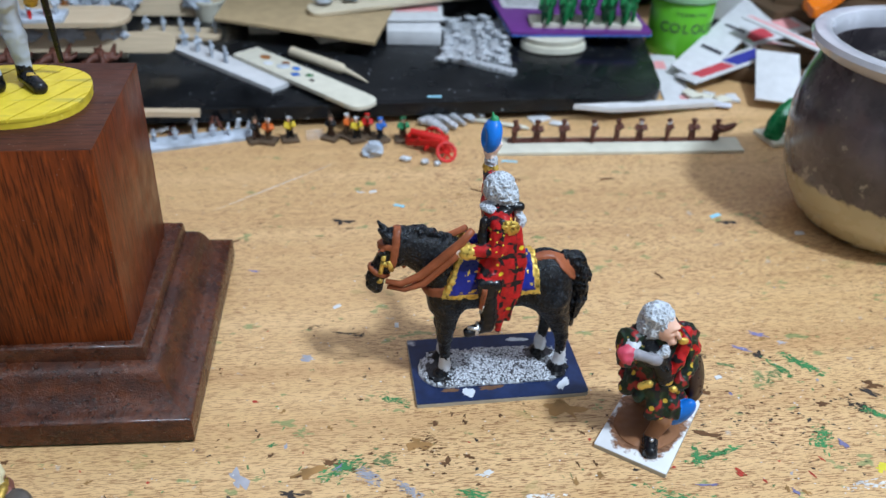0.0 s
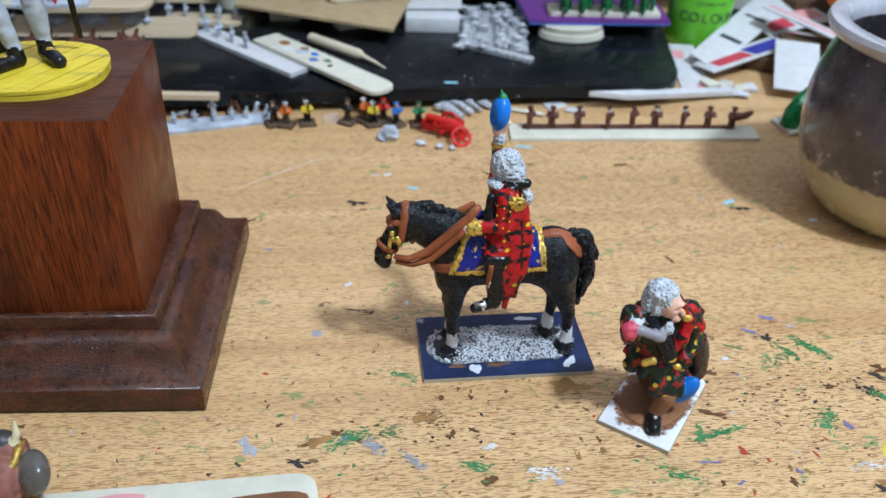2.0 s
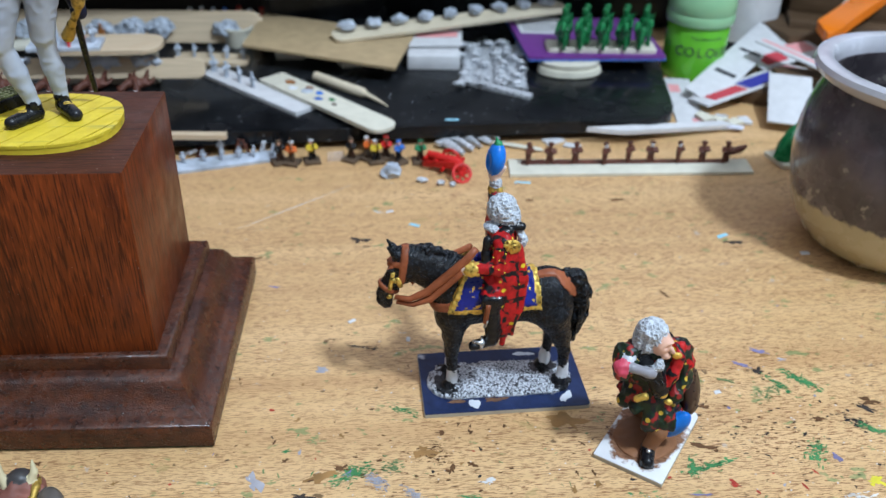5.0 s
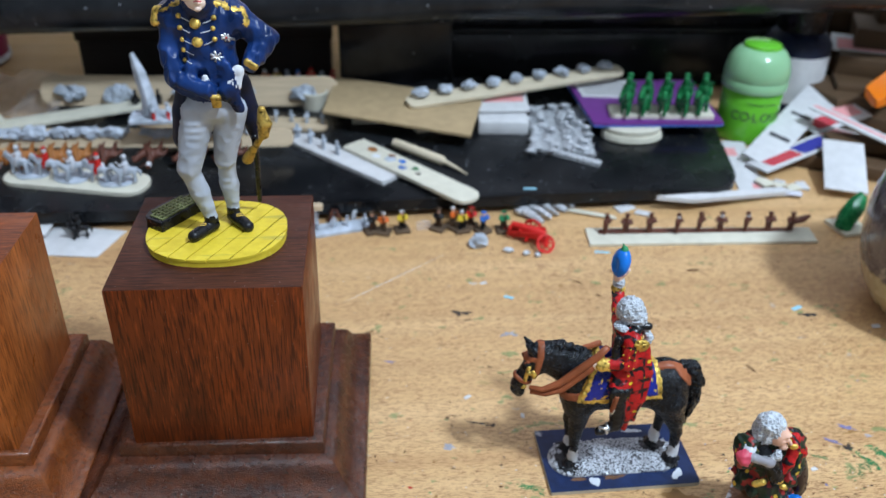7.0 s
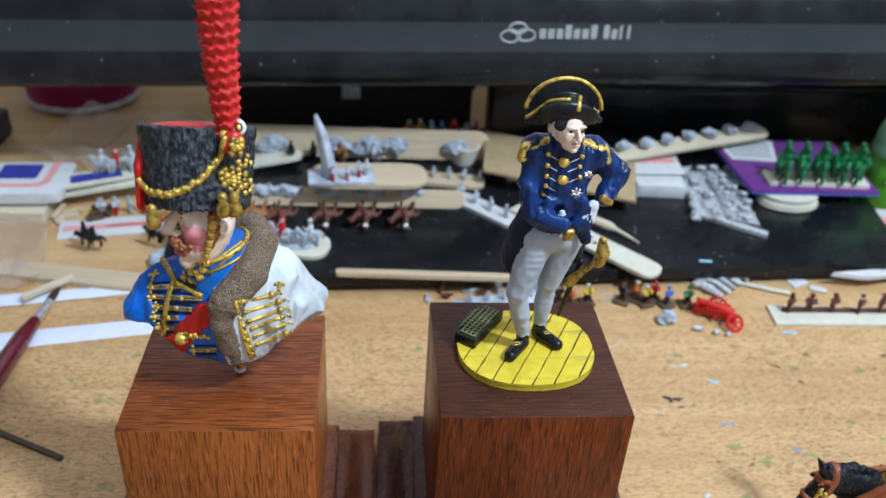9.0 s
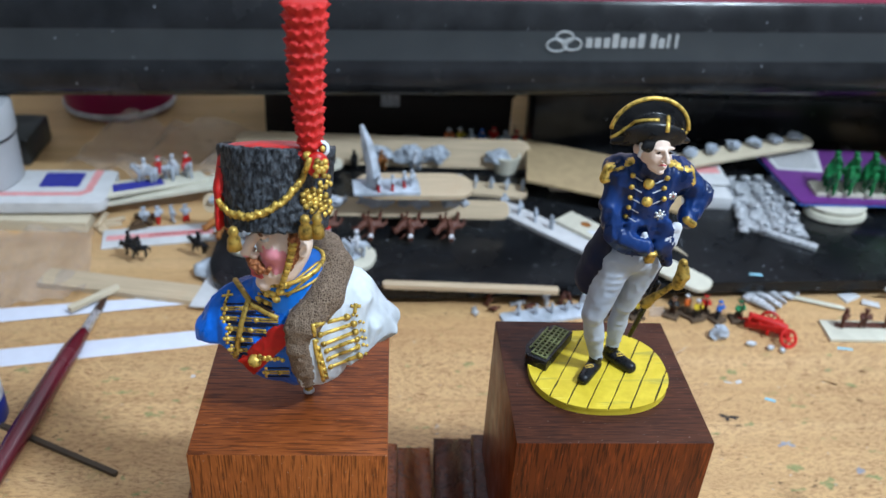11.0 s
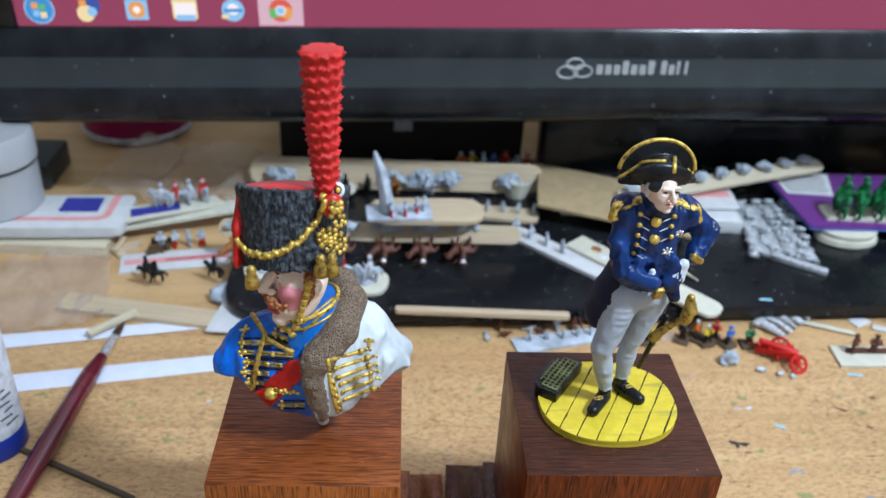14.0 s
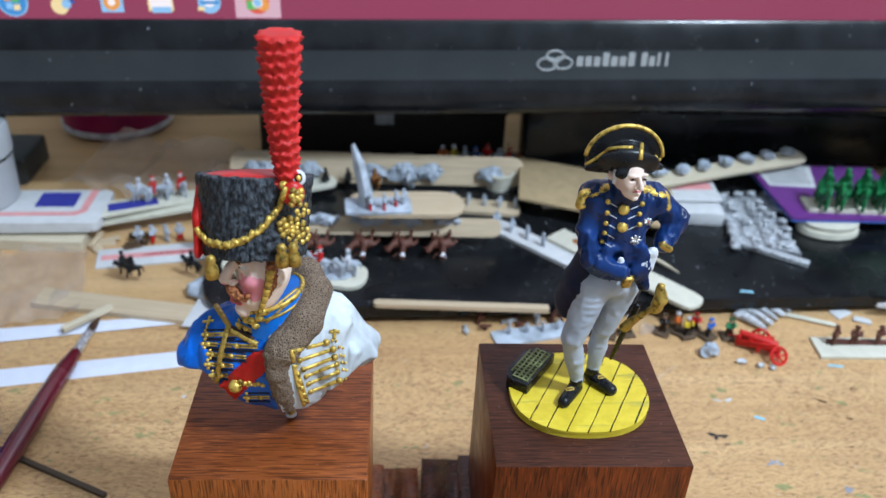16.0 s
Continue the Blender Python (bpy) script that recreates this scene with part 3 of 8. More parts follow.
CHEEK = paint("pink_cheek_paint", (0.84, 0.30, 0.35), 0.5, 0.15, 400)
LIPS = paint("red_lip_paint", (0.55, 0.09, 0.10), 0.45, 0.2, 500)
GINGER = brushed_strands("ginger_hair_paint", (0.16, 0.045, 0.014), (0.50, 0.19, 0.075), 1100, (1, 1, 0.5), 0.4, 0.55)
RED = paint("red_model_paint", (0.55, 0.015, 0.012), 0.42, 0.3, 500)
PLUME_RED = paint("scarlet_plume_paint", (0.62, 0.025, 0.022), 0.55, 0.25, 400)
GREEN = paint("green_model_paint", (0.02, 0.20, 0.08), 0.4, 0.4, 600)
FUR_BLACK = brushed_strands("black_fur_paint", (0.010, 0.011, 0.014), (0.070, 0.080, 0.094), 1250, (1, 1, 0.4), 0.42, 0.5)


def dry_brushed(name, low, high, cell, rough=0.7):
    """Curly sculpted texture with the high edges picked out in a paler paint."""
    n = Nodes(name)
    bend = n.put("VectorMath")
    bend.operation = "ADD"
    n.link(n.coord, bend.inputs[0])
    n.link(n.scaled(1, 1, 1), bend.inputs[1])
    net = n.put("TexVoronoi", Vector=bend.outputs[0], Scale=cell * 0.5)
    net.feature = "DISTANCE_TO_EDGE"
    rise = n.math("ADD", net.outputs["Distance"], n.math("MULTIPLY", n.noise(cell * 1.3, 3), 0.25))
    n.bump(n.math("MULTIPLY", rise, -1.0), 0.9, 0.0008)
    return n.done(n.ramp(rise, (0.15, high), (0.38, low)), rough)


WIG = dry_brushed("powdered_wig_paint", (0.36, 0.39, 0.44), (0.60, 0.64, 0.69), 900, 0.55)
FUR_BROWN = dry_brushed("brown_fur_paint", (0.12, 0.078, 0.055), (0.30, 0.215, 0.15), 1700)
def deck_paint():
    """Yellow paint brushed along the planks with thin streaks of dirty wash."""
    n = Nodes("yellow_deck_paint")
    spin = n.put("Mapping", Vector=n.coord)
    spin.inputs["Rotation"].default_value = (0, 0, math.radians(-61))
    spin.inputs["Scale"].default_value = (0.10, 1.0, 1.0)
    tone = n.ramp(n.noise(260, 4), (0.3, (0.62, 0.45, 0.03)), (0.7, (0.76, 0.58, 0.05)))
    streak = n.noise(330, 3, spin.outputs[0])
    tone = n.mix(n.ramp(streak, (0.57, 0.0), (0.66, 0.6)), tone, (0.33, 0.28, 0.06))
    tone = n.mix(n.ramp(n.noise(900, 2, spin.outputs[0]), (0.62, 0.0), (0.7, 0.6)), tone, (0.80, 0.66, 0.12))
    n.bump(streak, 0.35, 0.0004)
    return n.done(tone, 0.5)


YELLOW = deck_paint()
DARK_BROWN = paint("dark_brown_paint", (0.045, 0.022, 0.014), 0.4, 0.4, 600)
EARTH = paint("earth_brown_paint", (0.22, 0.095, 0.042), 0.6, 0.35, 260)
BREECHES = paint("shaded_white_paint", (0.43, 0.47, 0.54), 0.55, 0.3, 200)
RED_TARTAN = tartan("red_tartan_paint", (0.50, 0.012, 0.014), (0.012, 0.010, 0.012), (0.75, 0.55, 0.03), 0.0021)
GREEN_TARTAN = tartan("green_tartan_paint", (0.011, 0.028, 0.014), (0.012, 0.014, 0.016), (0.62, 0.42, 0.05), 0.0020, (0.30, 0.02, 0.02))
COBBLE = rough_metal("frosted_tin_ground", (0.62, 0.65, 0.70), (0.07, 0.07, 0.08), 1700, 0.42, 0.45)
PINK = paint("raw_pink_paint", (0.50, 0.06, 0.10), 0.5, 0.4, 400)
TIN = metal_paint("bare_tin_metal", (0.58, 0.60, 0.63), 0.45, 0.5, 0.4)


# ---- the mounted officer ----
def horseman():
    s = Sculpt((-35, -11, 0.8), (40, 26, 80), 0.38)
    body = s.layer("horse", BLACK_HORSE)
    y = 5.0
    s.egg(body, (6, y, 33), (16, 7.0, 8.4), 2)
    s.egg(body, (20, y, 32.6), (8.4, 6.8, 9.6), 3)
    s.egg(body, (-5.5, y, 33), (7.8, 6.2, 9.0), 3)
    s.bone(body, (-3, y, 37.6), (-18.5, y, 45.6), 8.6, 5.0, 3, (1, 0.62, 1))
    s.bone(body, (-20.5, y, 46.6), (-26.6, y, 36), 3.9, 2.5, 1.5, (1, 0.8, 1))
    s.egg(body, (-21.3, y, 43.2), (3.2, 2.6, 4.2), 1.2)
    s.egg(body, (-26.8, y, 34.0), (2.5, 2.2, 2.9), 0.8)
    s.egg(body, (-26.2, y, 31.9), (1.7, 1.7, 1.3), 0.6)
    for side in (-1, 1):
        s.bone(body, (-23.6, y + side * 1.5, 49.0), (-25.8, y + side * 2.0, 52.0), 1.3, 0.4, 0.4)
        s.egg(body, (-25.0, y + side * 2.4, 44.6), (0.9, 0.6, 0.7), 0.3)
        s.carve(body, (-28.8, y + side * 1.2, 34.4), (0.7, 0.6, 0.5))
    for hoof, knee, top, r in (((-7.0, 1.6), (-7.4, 1.4), (-7.0, 1.8), 3.6), ((-6.6, 9.0), (-7.4, 8.8), (-5.6, 8.2), 3.6)):
        s.bone(body, (top[0], top[1], 27), (knee[0], knee[1], 16.5), r, 2.2, 2)
        s.bone(body, (knee[0], knee[1], 16.5), (hoof[0], hoof[1], 7.5), 2.0, 1.35, 0.8)
    for hoof, hock, top in (((26.8, 1.6), (26.4, 1.6), (21.8, 1.8)), ((22.8, 9.2), (23.6, 8.8), (20.0, 8.2))):
        s.bone(body, (top[0], top[1], 29), (top[0] + 2.6, top[1], 21.5), 5.8, 3.3, 2)
        s.bone(body, (top[0] + 2.6, top[1], 21.5), (hock[0], hock[1], 15.5), 3.2, 2.0, 1.2)
        s.bone(body, (hock[0], hock[1], 15.5), (hoof[0], hoof[1], 7.5), 1.9, 1.35, 0.8)
    for side in (-1, 1):
        s.egg(body, (20.8, y + side * 3.4, 33), (5.4, 3.2, 6.5), 2)
        s.egg(body, (-7.5, y + side * 3.0, 29.0), (4.6, 3.2, 6.0), 2)
        s.egg(body, (-9.0, y + side * 1.8, 27.5), (3.2, 2.4, 3.4), 1.2)
    s.fur(body, 0.3, 0.35)
    s.fur(body, 0.22, 1.3)
    mane = s.layer("mane", BLACK_HORSE)
    s.chain(mane, [(-22.0, y, 49.8), (-14.5, y, 49.6), (-6, y, 46.4)], [0.9, 1.4, 1.0], 0.5)
    s.chain(mane, [(25.6, y, 40.2), (28.6, y, 38.6), (30.6, y, 33.5), (30.4, y, 26), (28.8, y - 1, 17.8)], [1.4, 2.0, 2.3, 2.2, 0.9], 1)
    s.fur(mane, 1.5, 1.2, (1, 1, 0.4), True)
    sock = s.layer("sock", WHITE_PAINT)
    hoofs = s.layer("hoof", BLACK_PAINT)
    for x, yy in ((-7.0, 1.6), (-6.6, 9.0), (26.8, 1.6), (22.8, 9.2)):
        s.bone(sock, (x, yy, 9.6), (x, yy, 5.4), 1.5, 1.9, 0.5)
        s.bone(hoofs, (x - 0.3, yy - 0.2, 4.7), (x - 0.9, yy - 0.4, 3.2), 1.7, 2.2, 0.5)
    s.fur("sock", 0.5, 0.9)
    # harness: bands laid round the head, chest and croup
    box_ = lambda p, x0, x1, z0, z1: np.maximum(np.maximum(x0 - p[..., 0], p[..., 0] - x1), np.maximum(z0 - p[..., 2], p[..., 2] - z1))  # noqa: E731
    band = lambda p, x, z, slope, w: np.abs(p[..., 2] - z - slope * (p[..., 0] - x)) - w  # noqa: E731
    s.shell("strap", LEATHER, "horse", 0.5, lambda p: np.maximum(np.abs(p[..., 0] + 21.6 - 0.12 * (p[..., 2] - 46)) - 0.9, box_(p, -24, -18.5, 39.5, 54)))
    s.shell("strap", LEATHER, "horse", 0.5, lambda p: np.maximum(band(p, -24, 46.4, 0.25, 0.75), box_(p, -30, -21.5, 43, 50)))
    s.shell("strap", LEATHER, "horse", 0.5, lambda p: np.maximum(band(p, -26.5, 38.4, -0.55, 0.75), box_(p, -32, -22.6, 34, 43)))
    s.shell("strap", LEATHER, "horse", 0.6, lambda p: np.maximum(band(p, -10, 33.6, 0.38, 1.15), box_(p, -16, -5.5, 28, 38)))
    s.shell("strap", LEATHER, "horse", 0.5, lambda p: np.maximum(np.abs(p[..., 1] - 3.4 + 0.04 * (p[..., 0] - 17)) - 1.1, box_(p, 12, 26, 37, 50)))
    s.shell("strap", LEATHER, "horse", 0.5, lambda p: np.maximum(np.maximum(np.abs((p[..., 0] - 23.4) * 0.75 + (p[..., 2] - 40.5) * 0.66) - 0.85, p[..., 1] - 4), box_(p, 18, 30, 33.5, 46)))
    flap = lambda p: np.maximum(np.maximum(-8.2 - p[..., 0] + 0.33 * (p[..., 2] - 36), p[..., 0] - 17.0 - 0.12 * (36 - p[..., 2])), 32.8 - p[..., 2] + 0.03 * p[..., 0])  # noqa: E731
    s.shell("cloth_edge", GOLD, "horse", 1.25, flap)
    s.fur("cloth_edge", 0.55, 1.4)
    s.shell("cloth", ROYAL_BLUE, "horse", 1.45, lambda p: flap(p) + 1.5)
    s.fur("cloth", 0.6, 0.55, (1.5, 1, 0.35))
    # the rider
    coat = s.layer("coat", RED_TARTAN)
    s.bone(coat, (6.4, y, 43), (5.4, y, 54.6), 5.2, 4.8, 1, (0.85, 1, 1))
    s.bone(coat, (5.0, -0.2, 55.0), (5.2, 10.2, 55.0), 2.9, 2.9, 1.5)
    s.bone(coat, (4.8, -1.0, 54.6), (4.4, -2.8, 48.8), 2.8, 2.4, 1)
    s.bone(coat, (4.0, -2.8, 48.2), (-1.6, -2.0, 47.4), 2.2, 1.8, 0.8)
    s.bone(coat, (4.6, 9.8, 55.4), (5.6, 18.4, 58.6), 2.7, 1.9, 1)
    s.bone(coat, (4.0, 0.6, 43), (2.8, -2.4, 39), 3.8, 3.4, 1)
    for i, (x, r, end) in enumerate(((4.9, 1.4, 27.5), (6.8, 1.7, 22.0), (8.8, 1.6, 25.5), (10.4, 1.3, 31))):
        s.chain(coat, [(x * 0.5 + 3.4, -1.0, 53), (x, -2.6, 44), (x + 0.2, -3.6 + 0.4 * i, 34), (x - 0.2 * i, -3.6 + 0.3 * i, end)], [r + 0.5, r + 0.45, r + 0.2, r * 0.55], 0.35, (1, 0.8, 1))
    s.fur("coat", 0.7, 0.5, (1, 1, 0.35), True)
    s.fur("coat", 0.25, 1.3)
    boot = s.layer("boot", BLACK_PAINT)
    s.bone(boot, (2.6, -3.4, 38.6), (3.4, -4.0, 26), 2.9, 2.2, 0.8)
    s.bone(boot, (3.2, -4.1, 24.4), (-2.2, -4.8, 23.0), 1.8, 1.4, 0.8)
    s.block(boot, (2.5, -3.3, 38.6), (3.2, 3.0, 1.7), 1.2, 0.4)
    s.bone(boot, (3.0, 12.5, 37), (3.4, 13.2, 25), 2.8, 2.2, 0.8)
    s.bone(boot, (3.4, 13.3, 24), (-0.4, 13.6, 23), 1.8, 1.4, 0.8)
    s.fur("boot", 0.4, 0.8, (1, 1, 1.6))
    wig = s.layer("wig", WIG)
    s.egg(wig, (5.3, y, 62.2), (3.9, 3.9, 3.9), 0.5)
    s.egg(wig, (6.8, y - 0.5, 60.4), (3.3, 3.6, 2.8), 0.5)
    s.fur("wig", 1.2, 1.1, (1, 1, 1), True)
    face = s.layer("face", SKIN)
    s.egg(face, (3.4, y + 1.6, 60.6), (2.2, 2.4, 3.0), 0.5)
    bow = s.layer("bow", BLACK_PAINT)
    s.bone(bow, (7.4, 1.6, 58.4), (10.4, 1.8, 58.2), 0.9, 1.2, 0.3)
    s.egg(bow, (6.0, 1.2, 57.6), (2.4, 1.8, 1.1), 0.3)
    s.bone(bow, (0.9, -0.6, 55.6), (0.2, -1.2, 52.0), 1.3, 0.9, 0.3)
    s.bone(bow, (0.6, -1.0, 51.6), (1.0, -2.0, 47.0), 1.5, 1.2, 0.3)
    ruff = s.layer("ruff", WIG)
    s.egg(ruff, (2.4, 3.0, 57.8), (2.2, 2.6, 1.2), 0.4)
    s.chain(ruff, [(10.0, 2.2, 56.6), (10.9, 1.2, 54.2), (10.4, 0.6, 52.0)], [0.9, 1.3, 0.6], 0.4)
    s.fur("ruff", 0.7, 1.1)
    s.bone(ruff, (5.7, 19.3, 61.5), (5.6, 19.3, 62.5), 1.8, 1.9, 0.2)
    cuff = s.layer("cuff", GOLD)
    s.bone(cuff, (-2.2, -2.0, 47.4), (-3.2, -1.6, 47.2), 2.1, 2.4, 0.3)
    s.bone(cuff, (5.7, 19.0, 59.6), (5.7, 19.2, 60.2), 2.1, 2.2, 0.2)
    s.fur("cuff", 0.6, 1.2)
    hand = s.layer("hand", SKIN_PALE)
    s.egg(hand, (-5.0, -1.2, 47.0), (1.6, 1.5, 1.8), 0.4)
    s.chain(hand, [(5.5, 19.3, 63.1), (4.4, 18.6, 65.3), (5.8, 17.8, 66.5)], [1.2, 1.2, 0.7], 0.4)
    s.bone(hand, (5.6, 19.1, 63.9), (7.6, 17.9, 67.9), 0.9, 0.6, 0.3)
    bonnet = s.layer("bonnet", SKY_BLUE)
    s.egg(bonnet, (5.1, 18.9, 70.1), (2.7, 3.7, 4.9), 0.4, (0, 8, 0))
    s.carve(bonnet, (2.0, 17.0, 70.4), (1.5, 2.2, 3.4))
    tuft = s.layer("tuft", GREEN)
    s.egg(tuft, (5.6, 18.9, 74.7), (1.2, 1.3, 1.0), 0.3)
    s.bone(tuft, (5.4, 18.9, 75.1), (4.8, 18.9, 76.7), 0.6, 0.3, 0.3)
    rose = s.layer("rose", GOLD)
    s.egg(rose, (7.0, -3.1, 54.8), (2.7, 0.9, 2.7), 0.2, (14, 0, 0))
    # frosted ground with black paint round the hooves
    ground = s.layer("ground", COBBLE)
    s.bone(ground, (-6.5, 4.4, 2.3), (22.6, 5.0, 2.3), 7.6, 7.6, 0.3, (1, 1, 0.13))
    lip = s.layer("lip", TIN)
    s.bone(lip, (-6.5, 4.4, 1.7), (22.6, 5.0, 1.7), 8.0, 8.0, 0.3, (1, 1, 0.1))
    s.egg(ground, (-6.5, 4.5, 2.6), (4.6, 5.0, 0.7), 0.6)
    s.egg(ground, (24.0, 5, 2.6), (4.6, 5.0, 0.8), 0.6)
    s.fur("ground", 0.3, 1.2)
    soot = lambda p, x, yy, r: np.hypot(p[..., 0] - x, p[..., 1] - yy) - r - 1.6 * (soft_noise(p, 0.7) - 0.5) * 2  # noqa: E731
    for x, yy, r in ((-8.0, 1.4, 3.4), (-7.0, 8.8, 3.2), (26.0, 1.6, 3.2), (22.5, 8.8, 4.2), (-10.5, 5.0, 2.0)):
        s.split("soot", BLACK_PAINT, "ground", lambda p, x=x, yy=yy, r=r: soot(p, x, yy, r), 0.12)
    s.total()
    way = (0.1, 0.8, -0.55)
    lea, gold = s.index(LEATHER), s.index(GOLD)
    tube(s.extra, [(-24.0, 1.8, 36.4), (-20.0, 0.9, 36.0), (-15.0, 0.2, 38.8), (-11.8, -0.2, 42.2), (-8.0, -0.9, 46.4), (-4.8, -1.4, 50.0), (-2.2, -1.2, 53.4)], [0.7, 0.9, 1.2, 1.3, 1.3, 1.2, 1.0], 8, lea)
    tube(s.extra, [(-23.6, 1.8, 34.6), (-19.0, 0.8, 34.2), (-14.0, 0.0, 36.6), (-10.6, -0.5, 40.6), (-6.8, -1.2, 45.0), (-4.6, -1.5, 48.0)], [0.6, 0.8, 1.1, 1.2, 1.2, 1.0], 8, lea)
    tube(s.extra, [(-19.0, 9.2, 36.0), (-12.0, 10.2, 42.0), (-3.0, 4.0, 51.0)], 0.9, 8, lea)
    for a, b, r in (((-24.6, 1, 45.0), (-25.6, 1, 39.4), 0.65), ((-26.2, 1, 37.4), (-23.0, 1, 36.0), 0.85), ((-25.6, 1, 34.4), (-22.6, 1, 33.4), 0.6), ((-23.4, 1, 43.4), (-22.6, 1, 40.6), 0.8), ((-25.4, 1, 43.0), (-23.6, 1, 42.2), 0.8)):
        s.cord([a, b], r, GOLD, way, 22, 4)
    for k in range(6):
        s.cord([(6.6, -3, 55.2), (6.6 + 1.8 * math.cos(k * 1.047), -3, 55.2 + 1.8 * math.sin(k * 1.047))], 0.45, GOLD, way, 22, 3)
    s.cord([(1.6, -3, 30.8), (0.6, -3, 26.0), (0.4, -3, 21.0)], 0.55, SILVER, way, 22, 4)
    s.cord([(1.6, -3, 36.0), (1.2, -3, 30.0)], 0.8, LEATHER, way, 22, 3)
    s.cord([(-5.0, 0, 21.8), (1.6, 0, 20.6)], 0.6, SILVER, way, 22, 4)
    for k in range(9):
        s.stud((2.6 + (k % 3) * 1.6, 0, 52.5 - 1.0 * k), 0.3, YELLOW, way)
    s.place("mounted_figurine", (8.5, 5.0, 1.5), "painted metal figurine of a tartan-coated rider on a black horse", "figurine", "model soldiers")


horseman()


# ---- the kneeling highlander ----
def highlander():
    s = Sculpt((26, -40, 0.8), (70, -8, 50), 0.38)
    x, y = 46.0, -21.5
    mud = s.layer("mud", EARTH)
    s.egg(mud, (x, y - 1, 1.6), (9.5, 8.5, 1.0), 0.3, (0, 0, 35))
    s.fur("mud", 0.5, 0.6)
    kilt = s.layer("kilt", GREEN_TARTAN)
    s.egg(kilt, (x - 0.8, y, 19.0), (7.4, 6.8, 4.4), 1)
    s.egg(kilt, (x - 0.5, y + 0.4, 23), (6.6, 6.0, 5.0), 2)
    for k in range(9):
        a = math.radians(150 + k * 34)
        s.bone(kilt, (x + 4.5 * math.cos(a), y + 4.5 * math.sin(a), 21), (x + 7.8 * math.cos(a), y + 7.0 * math.sin(a), 15.6 - 1.4 * (k % 2) - 1.6 * math.cos(a)), 1.4, 1.9, 0.7)
    for k in range(4):
        s.bone(kilt, (x - 2.4 + 1.0 * k, y - 5.0, 19), (x - 3.0 + 2.3 * k, y - 7.2, 12.6 - 0.5 * (k % 2)), 1.7, 1.6, 0.5)
    coat = s.layer("coat", GREEN_TARTAN)
    s.egg(coat, (x - 1.4, y, 27.8), (7.0, 5.6, 7.0), 1.5)
    s.bone(coat, (x - 8.8, y - 1.0, 33.0), (x + 4.6, y - 0.5, 32.6), 3.3, 3.4, 2)
    s.bone(coat, (x - 9.8, y - 1.5, 32.6), (x - 11.6, y - 4.6, 30.6), 3.4, 2.8, 1)
    s.bone(coat, (x + 5.0, y - 0.5, 31.6), (x + 6.0, y - 2.4, 25.4), 3.3, 2.7, 1)
    s.bone(coat, (x + 5.8, y - 2.6, 25.0), (x + 3.8, y - 6.0, 22.0), 2.5, 2.0, 1)
    s.fur("coat", 1.0, 0.5, (1, 1, 1), True)
    s.fur("coat", 0.3, 1.3)
    s.fur("kilt", 1.0, 0.55, (1, 1, 0.4), True)
    s.fur("kilt", 0.3, 1.3)
    plaid = s.layer("plaid", RED_TARTAN)
    s.chain(plaid, [(x + 2.8, y - 2.5, 35.6), (x + 3.2, y - 4.4, 33.4), (x + 1.6, y - 6.2, 29.2), (x + 0.4, y - 6.4, 26.0)], [1.3, 1.6, 1.5, 1.0], 0.5)
    s.bone(plaid, (x + 4.2, y - 2.0, 35.4), (x + 7.0, y - 3.2, 30.0), 1.3, 1.4, 0.5)
    s.bone(plaid, (x + 5.8, y - 1.0, 34.6), (x + 8.2, y - 1.6, 29.6), 1.0, 1.0, 0.4)
    s.fur("plaid", 0.6, 0.6)
    dark = s.layer("dark", BLACK_PAINT)
    s.bone(dark, (x - 7.0, y - 1.0, 34.6), (x - 4.8, y - 4.6, 29.4), 3.0, 2.5, 1)
    s.bone(dark, (x - 3.0, y - 5.0, 29.5), (x - 1.0, y - 6.0, 24.0), 2.4, 2.4, 1)
    s.bone(dark, (x - 4, y + 3, 34.5), (x + 1.5, y + 2, 35.0), 2.5, 2.0, 1)
    leg = s.layer("leg", EARTH)
    s.bone(leg, (x + 0.6, y - 7.6, 10), (x - 1.2, y - 7.2, 4.2), 2.5, 1.9, 0.6)
    shoe = s.layer("shoe", BLACK_PAINT)
    s.bone(shoe, (x - 1.2, y - 7.0, 3.6), (x - 2.8, y - 11.6, 2.9), 2.0, 1.9, 0.6)
    s.block(shoe, (x - 2.0, y - 9.2, 1.8), (2.0, 3.6, 0.7), 0.5, 0.4, (0, 0, -18))
    s.bone(leg, (x + 1.5, y + 5, 10), (x + 1, y + 8.0, 3.2), 2.6, 2.0, 0.6)
    wig = s.layer("wig", WIG)
    s.egg(wig, (x - 4.2, y - 1.4, 39.9), (3.9, 3.9, 3.8), 0.5)
    s.egg(wig, (x - 5.6, y - 1.2, 37.4), (3.1, 3.6, 3.4), 0.8)
    s.fur("wig", 1.1, 0.75, (1, 1, 1), True)
    head = s.layer("face", SKIN)
    s.egg(head, (x - 2.2, y - 3.2, 37.8), (2.9, 2.9, 3.6), 0.5)
    s.bone(head, (x - 0.1, y - 5.0, 38.2), (x + 0.4, y - 5.7, 36.6), 0.45, 0.65, 0.4)
    s.egg(head, (x - 0.8, y - 5.0, 34.9), (1.3, 1.2, 1.0), 0.6)
    s.egg(head, (x - 0.7, y - 4.6, 39.2), (1.5, 1.4, 0.5), 0.4)
    s.carve(head, (x + 0.4, y - 5.2, 38.2), (0.7, 0.5, 0.4))
    s.carve(head, (x - 1.5, y - 5.9, 38.0), (0.7, 0.5, 0.4))
    jabot = s.layer("jabot", WIG)
    s.egg(jabot, (x - 2.6, y - 6.0, 32.4), (1.7, 1.3, 1.9), 0.4)
